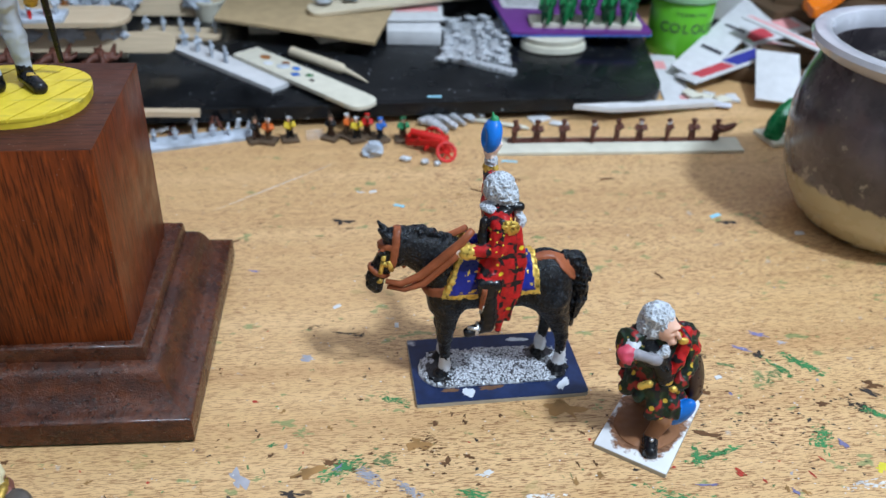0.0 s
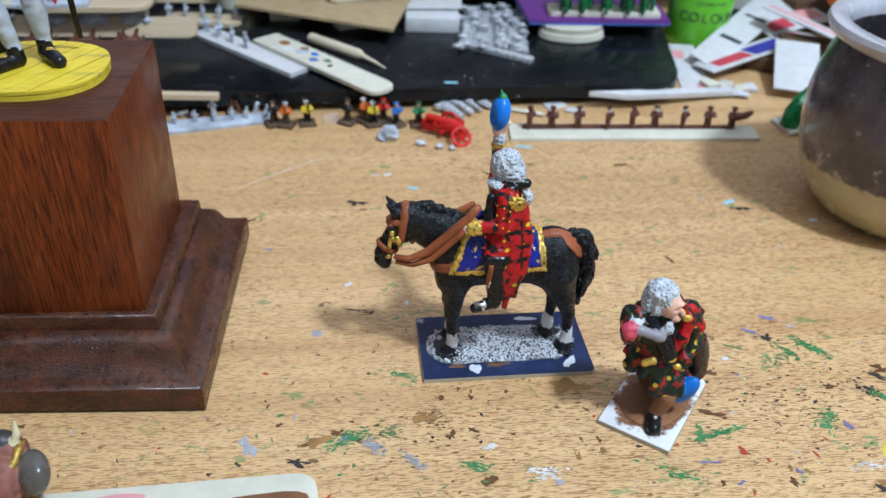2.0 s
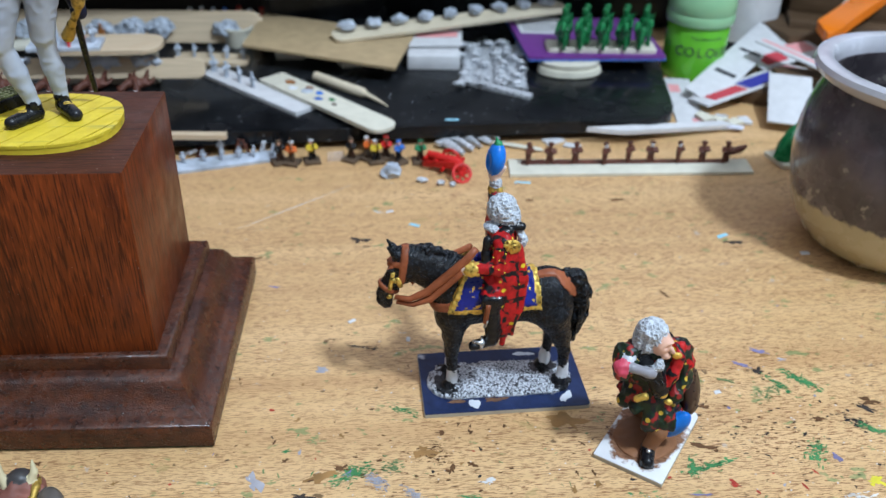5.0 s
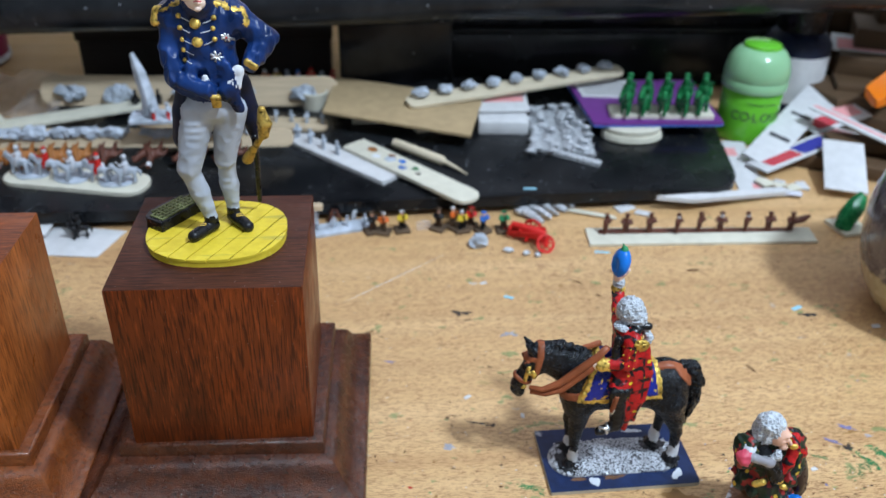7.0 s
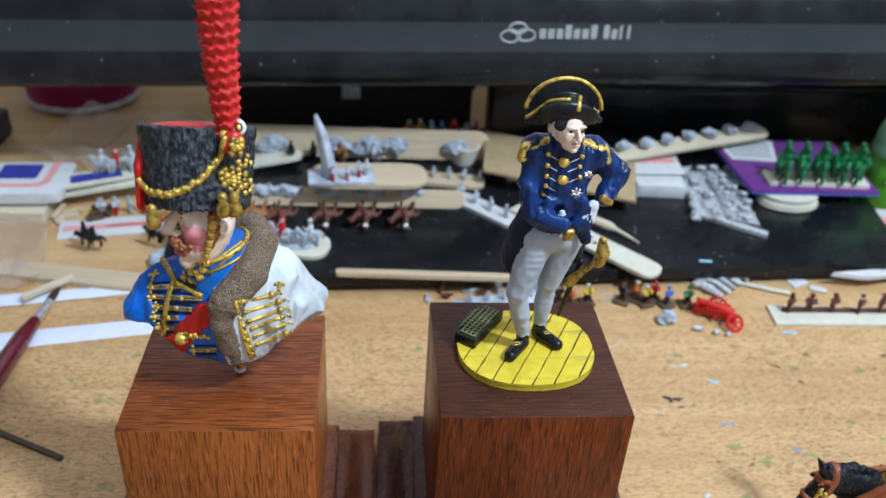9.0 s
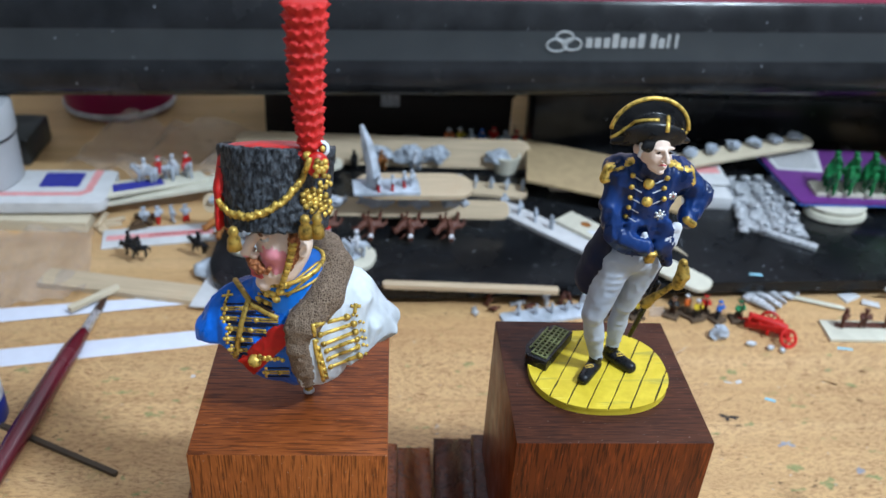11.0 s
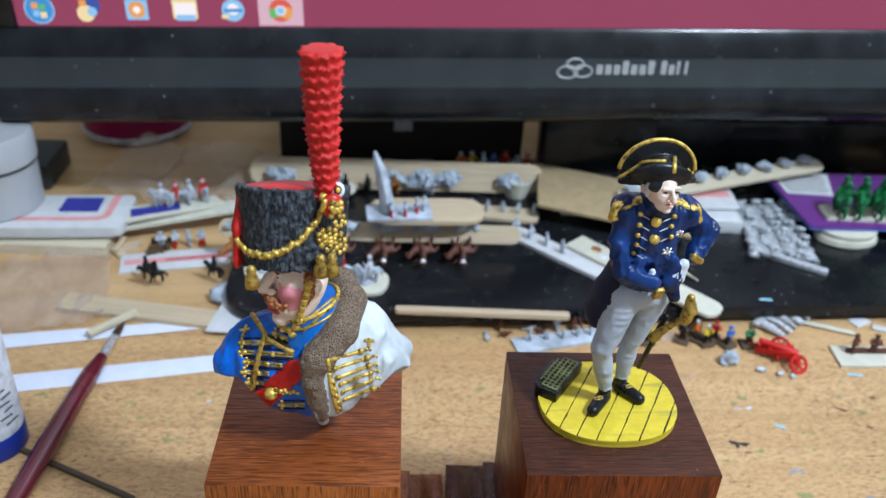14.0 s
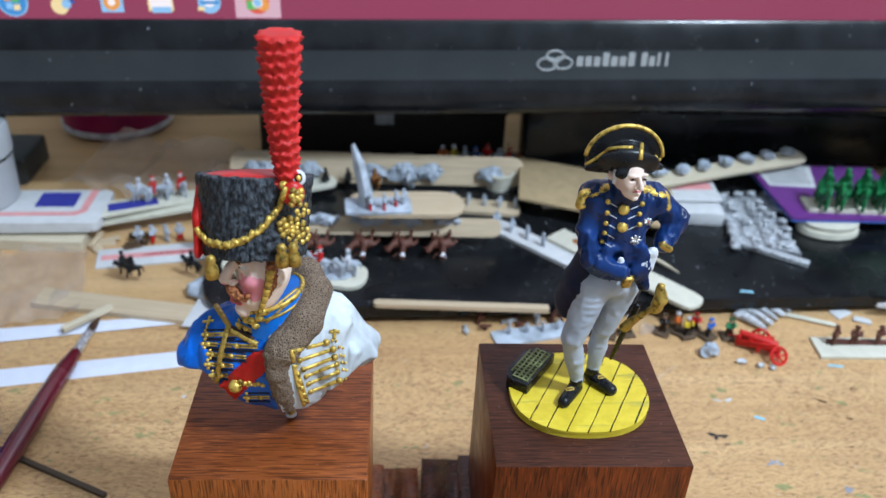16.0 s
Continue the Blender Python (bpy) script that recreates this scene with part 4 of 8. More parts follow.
    s.fur("jabot", 0.7, 0.9)
    hand = s.layer("hand", PINK)
    s.egg(hand, (x - 11.8, y - 5.4, 31.8), (2.5, 2.4, 2.6), 0.6)
    s.fur("hand", 0.8, 0.8)
    frill = s.layer("frill", GREY_WHITE)
    s.egg(frill, (x - 10.4, y - 4.0, 34.0), (1.9, 1.8, 1.0), 0.4)
    s.fur("frill", 0.7, 1.0)
    arm = s.layer("barrel", paint("dull_steel_paint", (0.26, 0.255, 0.28), 0.35, 0.3, 500))
    s.bone(arm, (x - 10.0, y - 6.6, 32.6), (x - 5.6, y - 7.0, 31.0), 1.35, 1.25, 0.3)
    s.bone(arm, (x - 5.6, y - 7.0, 31.0), (x - 4.6, y - 7.0, 30.6), 1.5, 1.4, 0.2)
    targe = s.layer("targe", DARK_BROWN)
    s.egg(targe, (x + 10.6, y - 0.2, 17.8), (2.6, 5.8, 7.4), 0.4, (0, -12, -28))
    s.fur("targe", 0.3, 0.8)
    bonnet = s.layer("bonnet", SKY_BLUE)
    s.egg(bonnet, (x + 5.6, y - 6.4, 11.4), (2.9, 2.4, 5.6), 0.4, (14, 24, 0))
    brooch = s.layer("brooch", GOLD)
    s.egg(brooch, (x + 1.9, y - 5.6, 35.2), (1.3, 0.8, 1.3), 0.2, (25, 0, 0))
    s.bone(brooch, (x - 7.0, y - 6.5, 21.6), (x - 5.2, y - 7.2, 23.0), 1.0, 1.0, 0.2)
    s.egg(brooch, (x - 0.6, y - 7.6, 23.6), (1.4, 0.8, 1.2), 0.2)
    s.egg(brooch, (x + 1.6, y - 7.4, 20.6), (1.3, 0.7, 0.9), 0.2, (0, 30, 0))
    s.total()
    way = (0.1, 0.8, -0.6)
    s.stud((x - 2.2, y - 9.4, 4.8), 0.75, SILVER, way)
    for k in range(6):
        s.stud((x - 3.4 + 0.5 * k, y - 6, 27.4 - 0.6 * (k % 3)), 0.45, BLACK_PAINT, way)
    for a in range(14):
        t = a * math.tau / 14
        s.stud((x + 12.0, y - 0.4 + 4.6 * math.cos(t), 18.6 + 5.4 * math.sin(t)), 0.4, DARK_BROWN, (-1, 0.25, 0))
    s.place("highlander_figurine", (45.0, -23.0, 1.5), "painted metal figurine of a crouching highlander in green tartan", "figurine", "model soldiers")


highlander()


# ---- card bases under the small figures ----
def blue_card():
    n = Nodes("navy_base_paint")
    tone = n.ramp(n.noise(300, 4), (0.3, (0.006, 0.014, 0.05)), (0.7, (0.012, 0.028, 0.095)))
    tone = n.mix(n.ramp(n.noise(95, 3, n.scaled(1, 1.4, 1)), (0.66, 0.0), (0.72, 0.75)), tone, (0.55, 0.56, 0.6))
    return n.done(tone, 0.45)


def daubed_card():
    n = Nodes("daubed_white_card")
    tone = n.ramp(n.noise(120, 3), (0.3, (0.66, 0.66, 0.68)), (0.7, (0.76, 0.75, 0.74)))
    spread = n.put("VectorMath")
    spread.operation = "LENGTH"
    n.link(n.scaled(54, 36, 0), spread.inputs[0])
    daub = n.math("ADD", spread.outputs["Value"], n.math("MULTIPLY", n.noise(260, 4), 0.45))
    tone = n.mix(n.ramp(daub, (0.73, 1.0), (0.78, 0.0)), tone, n.ramp(n.noise(420, 4, n.scaled(1, 2.5, 1)), (0.35, (0.13, 0.055, 0.025)), (0.68, (0.33, 0.16, 0.085))))
    return n.done(tone, 0.55)


GREY_BOARD = card("grey_board_edge", (0.42, 0.38, 0.30))
NAVY_BASE, DAUBED = blue_card(), daubed_card()


def card_base(name, corners, x, y, top_mat, label, turn=0.0):
    ob = thing(name, x, y, 0, label, "model base", turn, "card model bases")
    part("board", slab(bmesh.new(), corners, 0.0, 1.25, 0.05), GREY_BOARD, ob)
    part("painted_face", slab(bmesh.new(), [(a * 0.995, b * 0.995) for a, b in corners], 1.25, 1.5, 0.05), top_mat, ob)
    return ob


def smear(ob, name, x, y, length, wide, turn, material, label=""):
    """A thin brushed-on patch of paint lying on a base."""
    ring, c, s_ = [], math.cos(radians(turn)), math.sin(radians(turn))
    for k in range(34):
        a = math.tau * k / 34
        r = max(0.4, 1 + 0.7 * noise.noise(Vector((math.cos(a) + x, math.sin(a) + y, 0.4 * x))) + 0.35 * noise.noise(Vector((math.cos(a) * 5 + x, math.sin(a) * 5, y))))
        u, v = length / 2 * r * math.cos(a), wide / 2 * r * math.sin(a)
        ring.append((x + u * c - v * s_, y + u * s_ + v * c))
    part(name, slab(bmesh.new(), ring, 1.42, 1.56), material, ob, label)


WHITE_DAUB = paint("white_daub_paint", (0.62, 0.65, 0.70), 0.6, 0.15, 400)
BROWN_DAUB = paint("brown_daub_paint", (0.17, 0.085, 0.045), 0.6, 0.35, 500)
base = card_base("blue_card", rounded([(-24.8, -13.6), (25.2, -13.6), (25.4, 14.4), (-24.6, 14.2)], [0.4, 1.6, 0.6, 0.4]), 8.6, 4.9, NAVY_BASE,
          "dark blue painted card base with scuffed edges", 1.0)
smear(base, "white_smear", -9.4, -10.2, 3.4, 3.0, 30, WHITE_DAUB)
smear(base, "brown_smear", -14.6, -8.8, 5.4, 1.4, 0, BROWN_DAUB)
smear(base, "brown_smear", -3.2, -9.0, 7.0, 1.6, 4, BROWN_DAUB)
smear(base, "white_smear", 18.4, -9.6, 5.0, 2.2, 50, WHITE_DAUB)
smear(base, "white_smear", 8.6, 11.4, 6.0, 1.8, -8, WHITE_DAUB)
card_base("daubed_card", rounded([(-9.9, -16.2), (10.1, -16.2), (10.1, 16.3), (-9.9, 16.2)], [0.3, 0.3, 2.5, 0.3]), 47.4, -21.0, DAUBED,
          "white card base daubed with brown paint", -38.0)


# ---- the standing admiral ----
DECK_GAP = paint("dark_deck_seam", (0.05, 0.045, 0.02), 0.7, 0.3, 500)
GRATE = paint("olive_grating_paint", (0.20, 0.22, 0.09), 0.55, 0.35, 700)
OVAL = [(20.1 * math.copysign(abs(math.cos(a)) ** 0.86, math.cos(a)), 17.4 * math.copysign(abs(math.sin(a)) ** 0.84, math.sin(a))) for a in (math.tau * k / 72 for k in range(72))]


def deck_disc(x, y, z):
    ob = thing("deck_base", x, y, z, "oval yellow base painted as ship's deck planks", "model base", 0.0, "card model bases")
    part("board", slab(bmesh.new(), [(a * 0.99, b * 0.99) for a, b in OVAL], 0, 1.7, 0.2), YELLOW, ob)
    part("seam_layer", slab(bmesh.new(), [(a * 0.965, b * 0.965) for a, b in OVAL], 1.7, 2.1, 0.1), DECK_GAP, ob, "dark layer that shows in the seams")
    way, wide = math.radians(61), 5.3
    c, s_ = math.cos(way), math.sin(way)
    turned = [(p * s_ - q * c, p * c + q * s_) for p, q in OVAL]
    edge = max(u for u, _ in turned)

    def reach(u, upper):
        best = None
        for (u0, v0), (u1, v1) in zip(turned, turned[1:] + turned[:1]):
            if (u0 - u) * (u1 - u) <= 0 and abs(u1 - u0) > 1e-9:
                v = v0 + (v1 - v0) * (u - u0) / (u1 - u0)
                best = v if best is None else (max(best, v) if upper else min(best, v))
        return best

    start = -edge + 1.4 - wide
    while start < edge:
        a, b = max(start + 0.2, -edge + 0.06), min(start + wide - 0.2, edge - 0.06)
        start += wide
        if b - a < 0.5:
            continue
        us = [a + (b - a) * k / 8 for k in range(9)]
        ring = [(u, reach(u, False)) for u in us] + [(u, reach(u, True)) for u in reversed(us)]
        if any(v is None for _, v in ring):
            continue
        top_b, top_a = ring[9][1], ring[17][1]
        wave = lambda u, v: u + 0.22 * noise.noise(Vector((v * 0.35, u * 3.1, 0.5)))  # noqa: E731
        rise = [(wave(b, v), v) for v in (ring[8][1] + (top_b - ring[8][1]) * k / 12 for k in range(1, 12))]
        fall = [(wave(a, v), v) for v in (top_a + (ring[0][1] - top_a) * k / 12 for k in range(1, 12))]
        ring = ring[:9] + rise + ring[9:] + fall
        outline = [(u * s_ + v * c, -u * c + v * s_) for u, v in ring]
        part("plank", slab(bmesh.new(), outline, 1.65, 2.5 + random.uniform(-0.06, 0.06), 0.1), YELLOW, ob)


deck_disc(-116.0, 26.8, 78.3)


def hatch_grating(x, y, z, turn):
    ob = thing("hatch_grating", x, y, z, "black deck grating with an olive lattice top", "model part", turn)
    outline = rounded([(-9.0, -4.2), (9.0, -4.2), (9.0, 1.5), (5.5, 4.2), (-5.0, 4.4), (-9.0, 2.5)], [0.4, 0.4, 2, 3, 3, 1.5], 3)
    bm = bmesh.new()
    slab(bm, outline, 0, 4.4, 0.25)
    part("frame", bm, BLACK_PAINT, ob)
    for k in range(11):
        part("bar", box(bmesh.new(), 0.55, 6.0 if 1 < k < 9 else 4.4, 0.5, (-7.5 + k * 1.5, -0.2 if 1 < k < 9 else -1.0, 4.35), bevel=0.08), GRATE, ob)
    for k in range(5):
        part("bar", box(bmesh.new(), 15.6 - (3.5 if k == 4 else 0), 0.55, 0.55, (0, -3.2 + k * 1.45, 4.38), bevel=0.08), GRATE, ob)


hatch_grating(-129.6, 34.8, 79.6, 54.0)


def admiral():
    s = Sculpt((-130, 10, 79.8), (-90, 42, 169), 0.4)
    boots = s.layer("shoe", BLACK_PAINT)
    s.bone(boots, (-117.2, 23.6, 82.6), (-121.6, 17.6, 82.2), 2.1, 1.8, 0.6)
    s.bone(boots, (-111.6, 28.4, 82.8), (-107.0, 22.6, 82.2), 2.1, 1.8, 0.6)
    s.bone(boots, (-117.2, 23.6, 84.4), (-117.4, 23.2, 85.4), 1.9, 1.9, 0.4)
    s.bone(boots, (-111.6, 28.4, 84.4), (-111.5, 28.0, 85.6), 1.9, 1.9, 0.4)
    leg = s.layer("leg", BREECHES)
    s.chain(leg, [(-117.2, 23.4, 85.6), (-119.2, 22.9, 94.0), (-120.9, 22.2, 101.0)], [1.7, 2.7, 2.6], 0.5)
    s.bone(leg, (-121.0, 21.6, 102.2), (-116.8, 24.0, 118.0), 3.2, 4.6, 0.6)
    s.chain(leg, [(-111.4, 28.2, 85.6), (-111.6, 27.6, 94.0), (-111.6, 26.4, 102.0)], [1.7, 2.6, 2.5], 0.5)
    s.bone(leg, (-111.6, 25.6, 103.0), (-108.6, 25.2, 118.0), 3.0, 4.5, 0.6)
    s.egg(leg, (-112.8, 25.0, 119.8), (7.2, 5.8, 4.8), 1.2)
    s.fur("leg", 0.35, 0.42, (1, 1, 1.2), True)
    coat = s.layer("coat", NAVY)
    s.bone(coat, (-112.8, 25.6, 125.0), (-112.8, 26.2, 138.0), 6.8, 7.6, 1, (1.0, 0.8, 1))
    s.bone(coat, (-120.0, 26.4, 143.4), (-105.6, 26.4, 143.0), 4.4, 4.4, 2)
    s.bone(coat, (-112.8, 25.6, 146.0), (-113.4, 24.4, 148.6), 4.2, 4.1, 0.8)
    s.chain(coat, [(-120.6, 25.6, 142.4), (-121.6, 23.6, 136.0), (-120.8, 20.8, 130.0)], [3.0, 2.5, 2.2], 0.4)
    s.bone(coat, (-120.6, 20.2, 129.0), (-112.6, 18.2, 126.6), 2.2, 1.9, 0.4)
    s.bone(coat, (-118.6, 21.0, 127.0), (-112.4, 19.0, 125.6), 2.4, 1.6, 0.8)
    s.bone(coat, (-104.4, 26.6, 142.6), (-97.8, 27.2, 137.4), 3.3, 2.8, 0.8)
    s.bone(coat, (-97.4, 27.0, 137.4), (-101.4, 23.0, 132.2), 2.9, 2.3, 0.8)
    s.chain(coat, [(-108.0, 20.4, 132.0), (-107.0, 19.4, 126.0), (-105.4, 19.6, 121.0)], [1.6, 1.8, 1.0], 0.8, (1, 0.55, 1))
    s.chain(coat, [(-116.0, 20.4, 131.0), (-116.5, 19.6, 128.0), (-117.0, 20.4, 125.6)], [2.0, 2.0, 1.4], 0.8, (1, 0.6, 1))
    s.fur("coat", 1.0, 0.36, (1.2, 1.2, 0.6), True)
    s.fur("coat", 0.35, 0.8, (1, 1, 0.6), True)
    tail = s.layer("tail", NAVY_DARK)
    s.chain(tail, [(-119.4, 26.6, 127.0), (-121.2, 27.8, 117.0), (-122.4, 29.0, 109.4)], [2.8, 3.9, 4.2], 1, (0.75, 1.4, 1))
    s.chain(tail, [(-106.0, 29.0, 124.0), (-104.0, 31.0, 114.0), (-103.2, 32.0, 107.0)], [3.6, 3.0, 1.9], 1, (0.9, 1, 1))
    s.bone(tail, (-113.0, 31.0, 122.0), (-113.0, 33.0, 110.0), 4.2, 3.0, 1, (1.4, 0.6, 1))
    hat = s.layer("hat", BLACK_PAINT)
    s.egg(hat, (-114.8, 26.0, 155.0), (9.5, 1.4, 8.6), 0.3)
    s.egg(hat, (-114.6, 21.8, 155.8), (7.8, 1.2, 3.5), 0.6, (14, 3, 0))
    s.egg(hat, (-114.6, 23.8, 156.4), (5.2, 4.0, 3.6), 1.0)
    s.bone(hat, (-123.8, 24.0, 153.0), (-120.4, 22.6, 154.4), 0.8, 1.2, 0.6)
    s.bone(hat, (-105.8, 24.0, 153.6), (-109.2, 22.6, 154.4), 0.8, 1.2, 0.6)
    s.egg(hat, (-115.6, 20.2, 153.5), (2.6, 0.9, 1.5), 0.8, (-10, 0, 6))
    spots, q = s.near("hat", 5.9)
    s.layers["hat"][spots] = np.maximum(s.layers["hat"][spots], 151.3 - q[:, 2])
    epaulette = s.layer("epaulette", GOLD)
    s.bone(epaulette, (-117.6, 25.0, 147.4), (-122.2, 24.8, 145.9), 1.2, 1.7, 0.5, (1, 1.3, 0.5))
    s.bone(epaulette, (-123.8, 24.5, 145.4), (-124.2, 24.0, 142.8), 1.1, 1.3, 0.6)
    s.bone(epaulette, (-109.0, 25.0, 147.4), (-104.4, 24.9, 145.8), 1.2, 1.7, 0.5, (1, 1.3, 0.5))
    s.bone(epaulette, (-102.8, 24.7, 145.2), (-102.2, 24.1, 142.4), 1.1, 1.3, 0.6)
    s.fur("epaulette", 0.35, 1.3, (1.6, 1.6, 0.35))
    white = s.layer("glove", WHITE_PAINT)
    s.egg(white, (-104.6, 20.4, 130.6), (1.6, 1.3, 1.9), 0.4)
    for k in range(4):
        s.bone(white, (-103.9 - 0.6 * k, 19.6, 129.4), (-104.4 - 0.9 * k, 18.9, 126.6 + 0.5 * k), 0.5, 0.4, 0.2)
    s.bone(white, (-112.9, 18.9, 129.6), (-112.2, 18.7, 127.0), 0.9, 0.7, 0.3, (1, 0.6, 1))
    hilt = s.layer("hilt", OLD_GOLD)
    s.chain(hilt, [(-99.8, 21.6, 119.4), (-99.2, 21.2, 115.6), (-99.8, 21.6, 112.2)], [1.1, 1.9, 1.6], 0.4)
    s.chain(hilt, [(-99.8, 22.6, 112.0), (-103.4, 25.0, 106.2), (-105.4, 26.0, 102.6)], [0.8, 1.0, 1.6], 0.4)
    s.fur("hilt", 0.5, 1.1)
    scabbard = s.layer("scabbard", BLACK_PAINT)
    s.bone(scabbard, (-103.0, 27.0, 109.0), (-104.4, 34.4, 84.5), 1.0, 0.7, 0.3)
    belt = s.layer("clasp", OLD_GOLD)
    s.block(belt, (-110.6, 17.6, 123.6), (1.3, 0.8, 2.0), 0.4, 0.2, (20, 0, 8))
    s.block(belt, (-101.2, 22.4, 132.4), (2.0, 2.4, 0.9), 0.5, 0.2, (0, 35, 0))
    s.total()
    way, y = (0.29, 0.82, -0.49), 26.0
    tube(s.extra, [(-114.8 + 9.5 * math.cos(a), 25.7, 155.0 + 8.6 * math.sin(a)) for a in (radians(176 - 8.2 * k) for k in range(22))], 0.55, 6, s.index(GOLD))
    s.cord([(x, y, z) for x, z in ((-124.2, 152.6), (-121.7, 154.4), (-118.7, 157.0), (-113.0, 157.2))], 0.5, GOLD, way)
    s.cord([(-110.9, y, 158.5), (-110.5, y, 153.8)], 0.55, GOLD, way)
    s.cord([(-107.2, y, 155.6), (-105.4, y, 153.6)], 0.5, GOLD, way)
    for x, z in ((-116.5, 142.4), (-116.2, 139.2), (-116.0, 136.2), (-115.9, 133.4), (-116.2, 130.8), (-107.8, 141.8), (-108.0, 139.0), (-107.5, 135.9)):
        s.stud((x, y, z), 0.72, GOLD, way, 20, 2)
        lean = -1.0 if x < -112 else 1.0
        s.cord([(x - lean * 0.4, y, z - 0.3), (x - lean * 2.7, y, z - 1.6)], 0.16, GREY_WHITE, way, 20, 3)
    for x, z in ((-112.1, 140.1), (-111.6, 135.1)):
        p = s.snap(np.array((x, y, z)) - np.array(way) * 20, way)
        if p:
            ball(s.extra, p, (1.45, 0.7, 1.45), s.index(GOLD), 2, (-25, 0, 0))
    for x, z, r in ((-107.6, 131.3, 1.5), (-105.4, 136.8, 1.1), (-104.4, 134.0, 0.9)):
        for k in range(7):
            a = k * math.tau / 7
            s.cord([(x, y, z), (x + r * math.cos(a), y, z + r * math.sin(a))], 0.35, SILVER, way, 20, 2)
    s.stud((-105.4, y, 136.8), 0.5, RED, way, 20)
    f = Sculpt((-121, 15, 145), (-107, 29, 158), 0.19)
    head = f.layer("face", SKIN_PALE)
    f.egg(head, (-113.8, 22.6, 151.8), (3.7, 3.8, 4.7), 0.4)
    f.egg(head, (-113.0, 20.6, 148.4), (2.3, 1.9, 1.8), 0.9)
    f.egg(head, (-112.6, 19.2, 147.3), (1.0, 0.8, 0.7), 0.5)
    f.chain(head, [(-112.2, 19.2, 153.0), (-111.9, 18.2, 151.6), (-111.8, 17.7, 150.6)], [0.45, 0.55, 0.62], 0.35)
    f.egg(head, (-112.4, 18.4, 150.5), (0.95, 0.5, 0.4), 0.3)
    for side in (-1, 1):
        f.egg(head, (-112.4 + side * 1.4, 19.6 + 0.35 * side, 153.3), (1.1, 0.6, 0.45), 0.5)
        f.egg(head, (-112.7 + side * 1.7, 20.2 + 0.4 * side, 150.6), (1.1, 1.0, 1.1), 0.8)
        f.carve(head, (-112.2 + side * 1.5, 18.9, 152.3), (1.0, 0.75, 0.55))
    f.carve(head, (-112.3, 18.2, 149.3), (1.1, 0.5, 0.16))
    f.egg(head, (-112.3, 18.9, 148.8), (1.0, 0.5, 0.35), 0.3)
    f.carve(head, (-112.5, 18.5, 148.1), (0.9, 0.5, 0.3))
    f.egg(head, (-117.9, 23.4, 151.6), (0.8, 1.2, 1.5), 0.3)
    f.fur("face", 0.12, 0.9)
    hair = f.layer("hair", GREY_WHITE)
    f.chain(hair, [(-117.2, 21.4, 153.6), (-117.4, 21.8, 150.6)], [0.8, 0.5], 0.4)
    f.chain(hair, [(-110.8, 22.6, 153.2), (-110.9, 23.4, 150.8)], [0.6, 0.4], 0.4)
    f.fur("hair", 0.5, 1.3, (1, 1, 0.5), True)
    mouth = f.layer("mouth", LIPS)
    f.bone(mouth, (-113.2, 19.0, 149.15), (-111.5, 19.0, 149.2), 0.28, 0.22, 0.1)
    eye = f.layer("eye", DARK_BROWN)
    for side in (-1, 1):
        f.egg(eye, (-112.2 + side * 1.5, 19.75, 152.2), (0.6, 0.4, 0.3), 0.1)
    s.take(f)
    for x, yy, z in ((-119.6, 20.2, 85.0), (-109.2, 25.4, 85.0)):
        for a, b in (((-1.0, -0.3), (1.0, 0.3)), ((-1.2, 0.9), (0.8, 1.5)), ((-1.0, -0.3), (-1.2, 0.9)), ((1.0, 0.3), (0.8, 1.5))):
            s.cord([(x + a[0], yy, z - 0.8 + a[1]), (x + b[0], yy, z - 0.8 + b[1])], 0.22, GOLD, (0.1, 0.62, -0.78), 8, 3)
    figure = s.place("admiral_figurine", (-115.0, 24.0, 80.8), "painted figurine of an admiral in navy coat and cocked hat", "figurine", "large model figures")
    # he stands leaning forward a little over his feet
    lean = Matrix.Identity(4)
    lean[1][2], lean[1][3] = -0.036, 0.0027
    figure.data.transform(lean)


admiral()


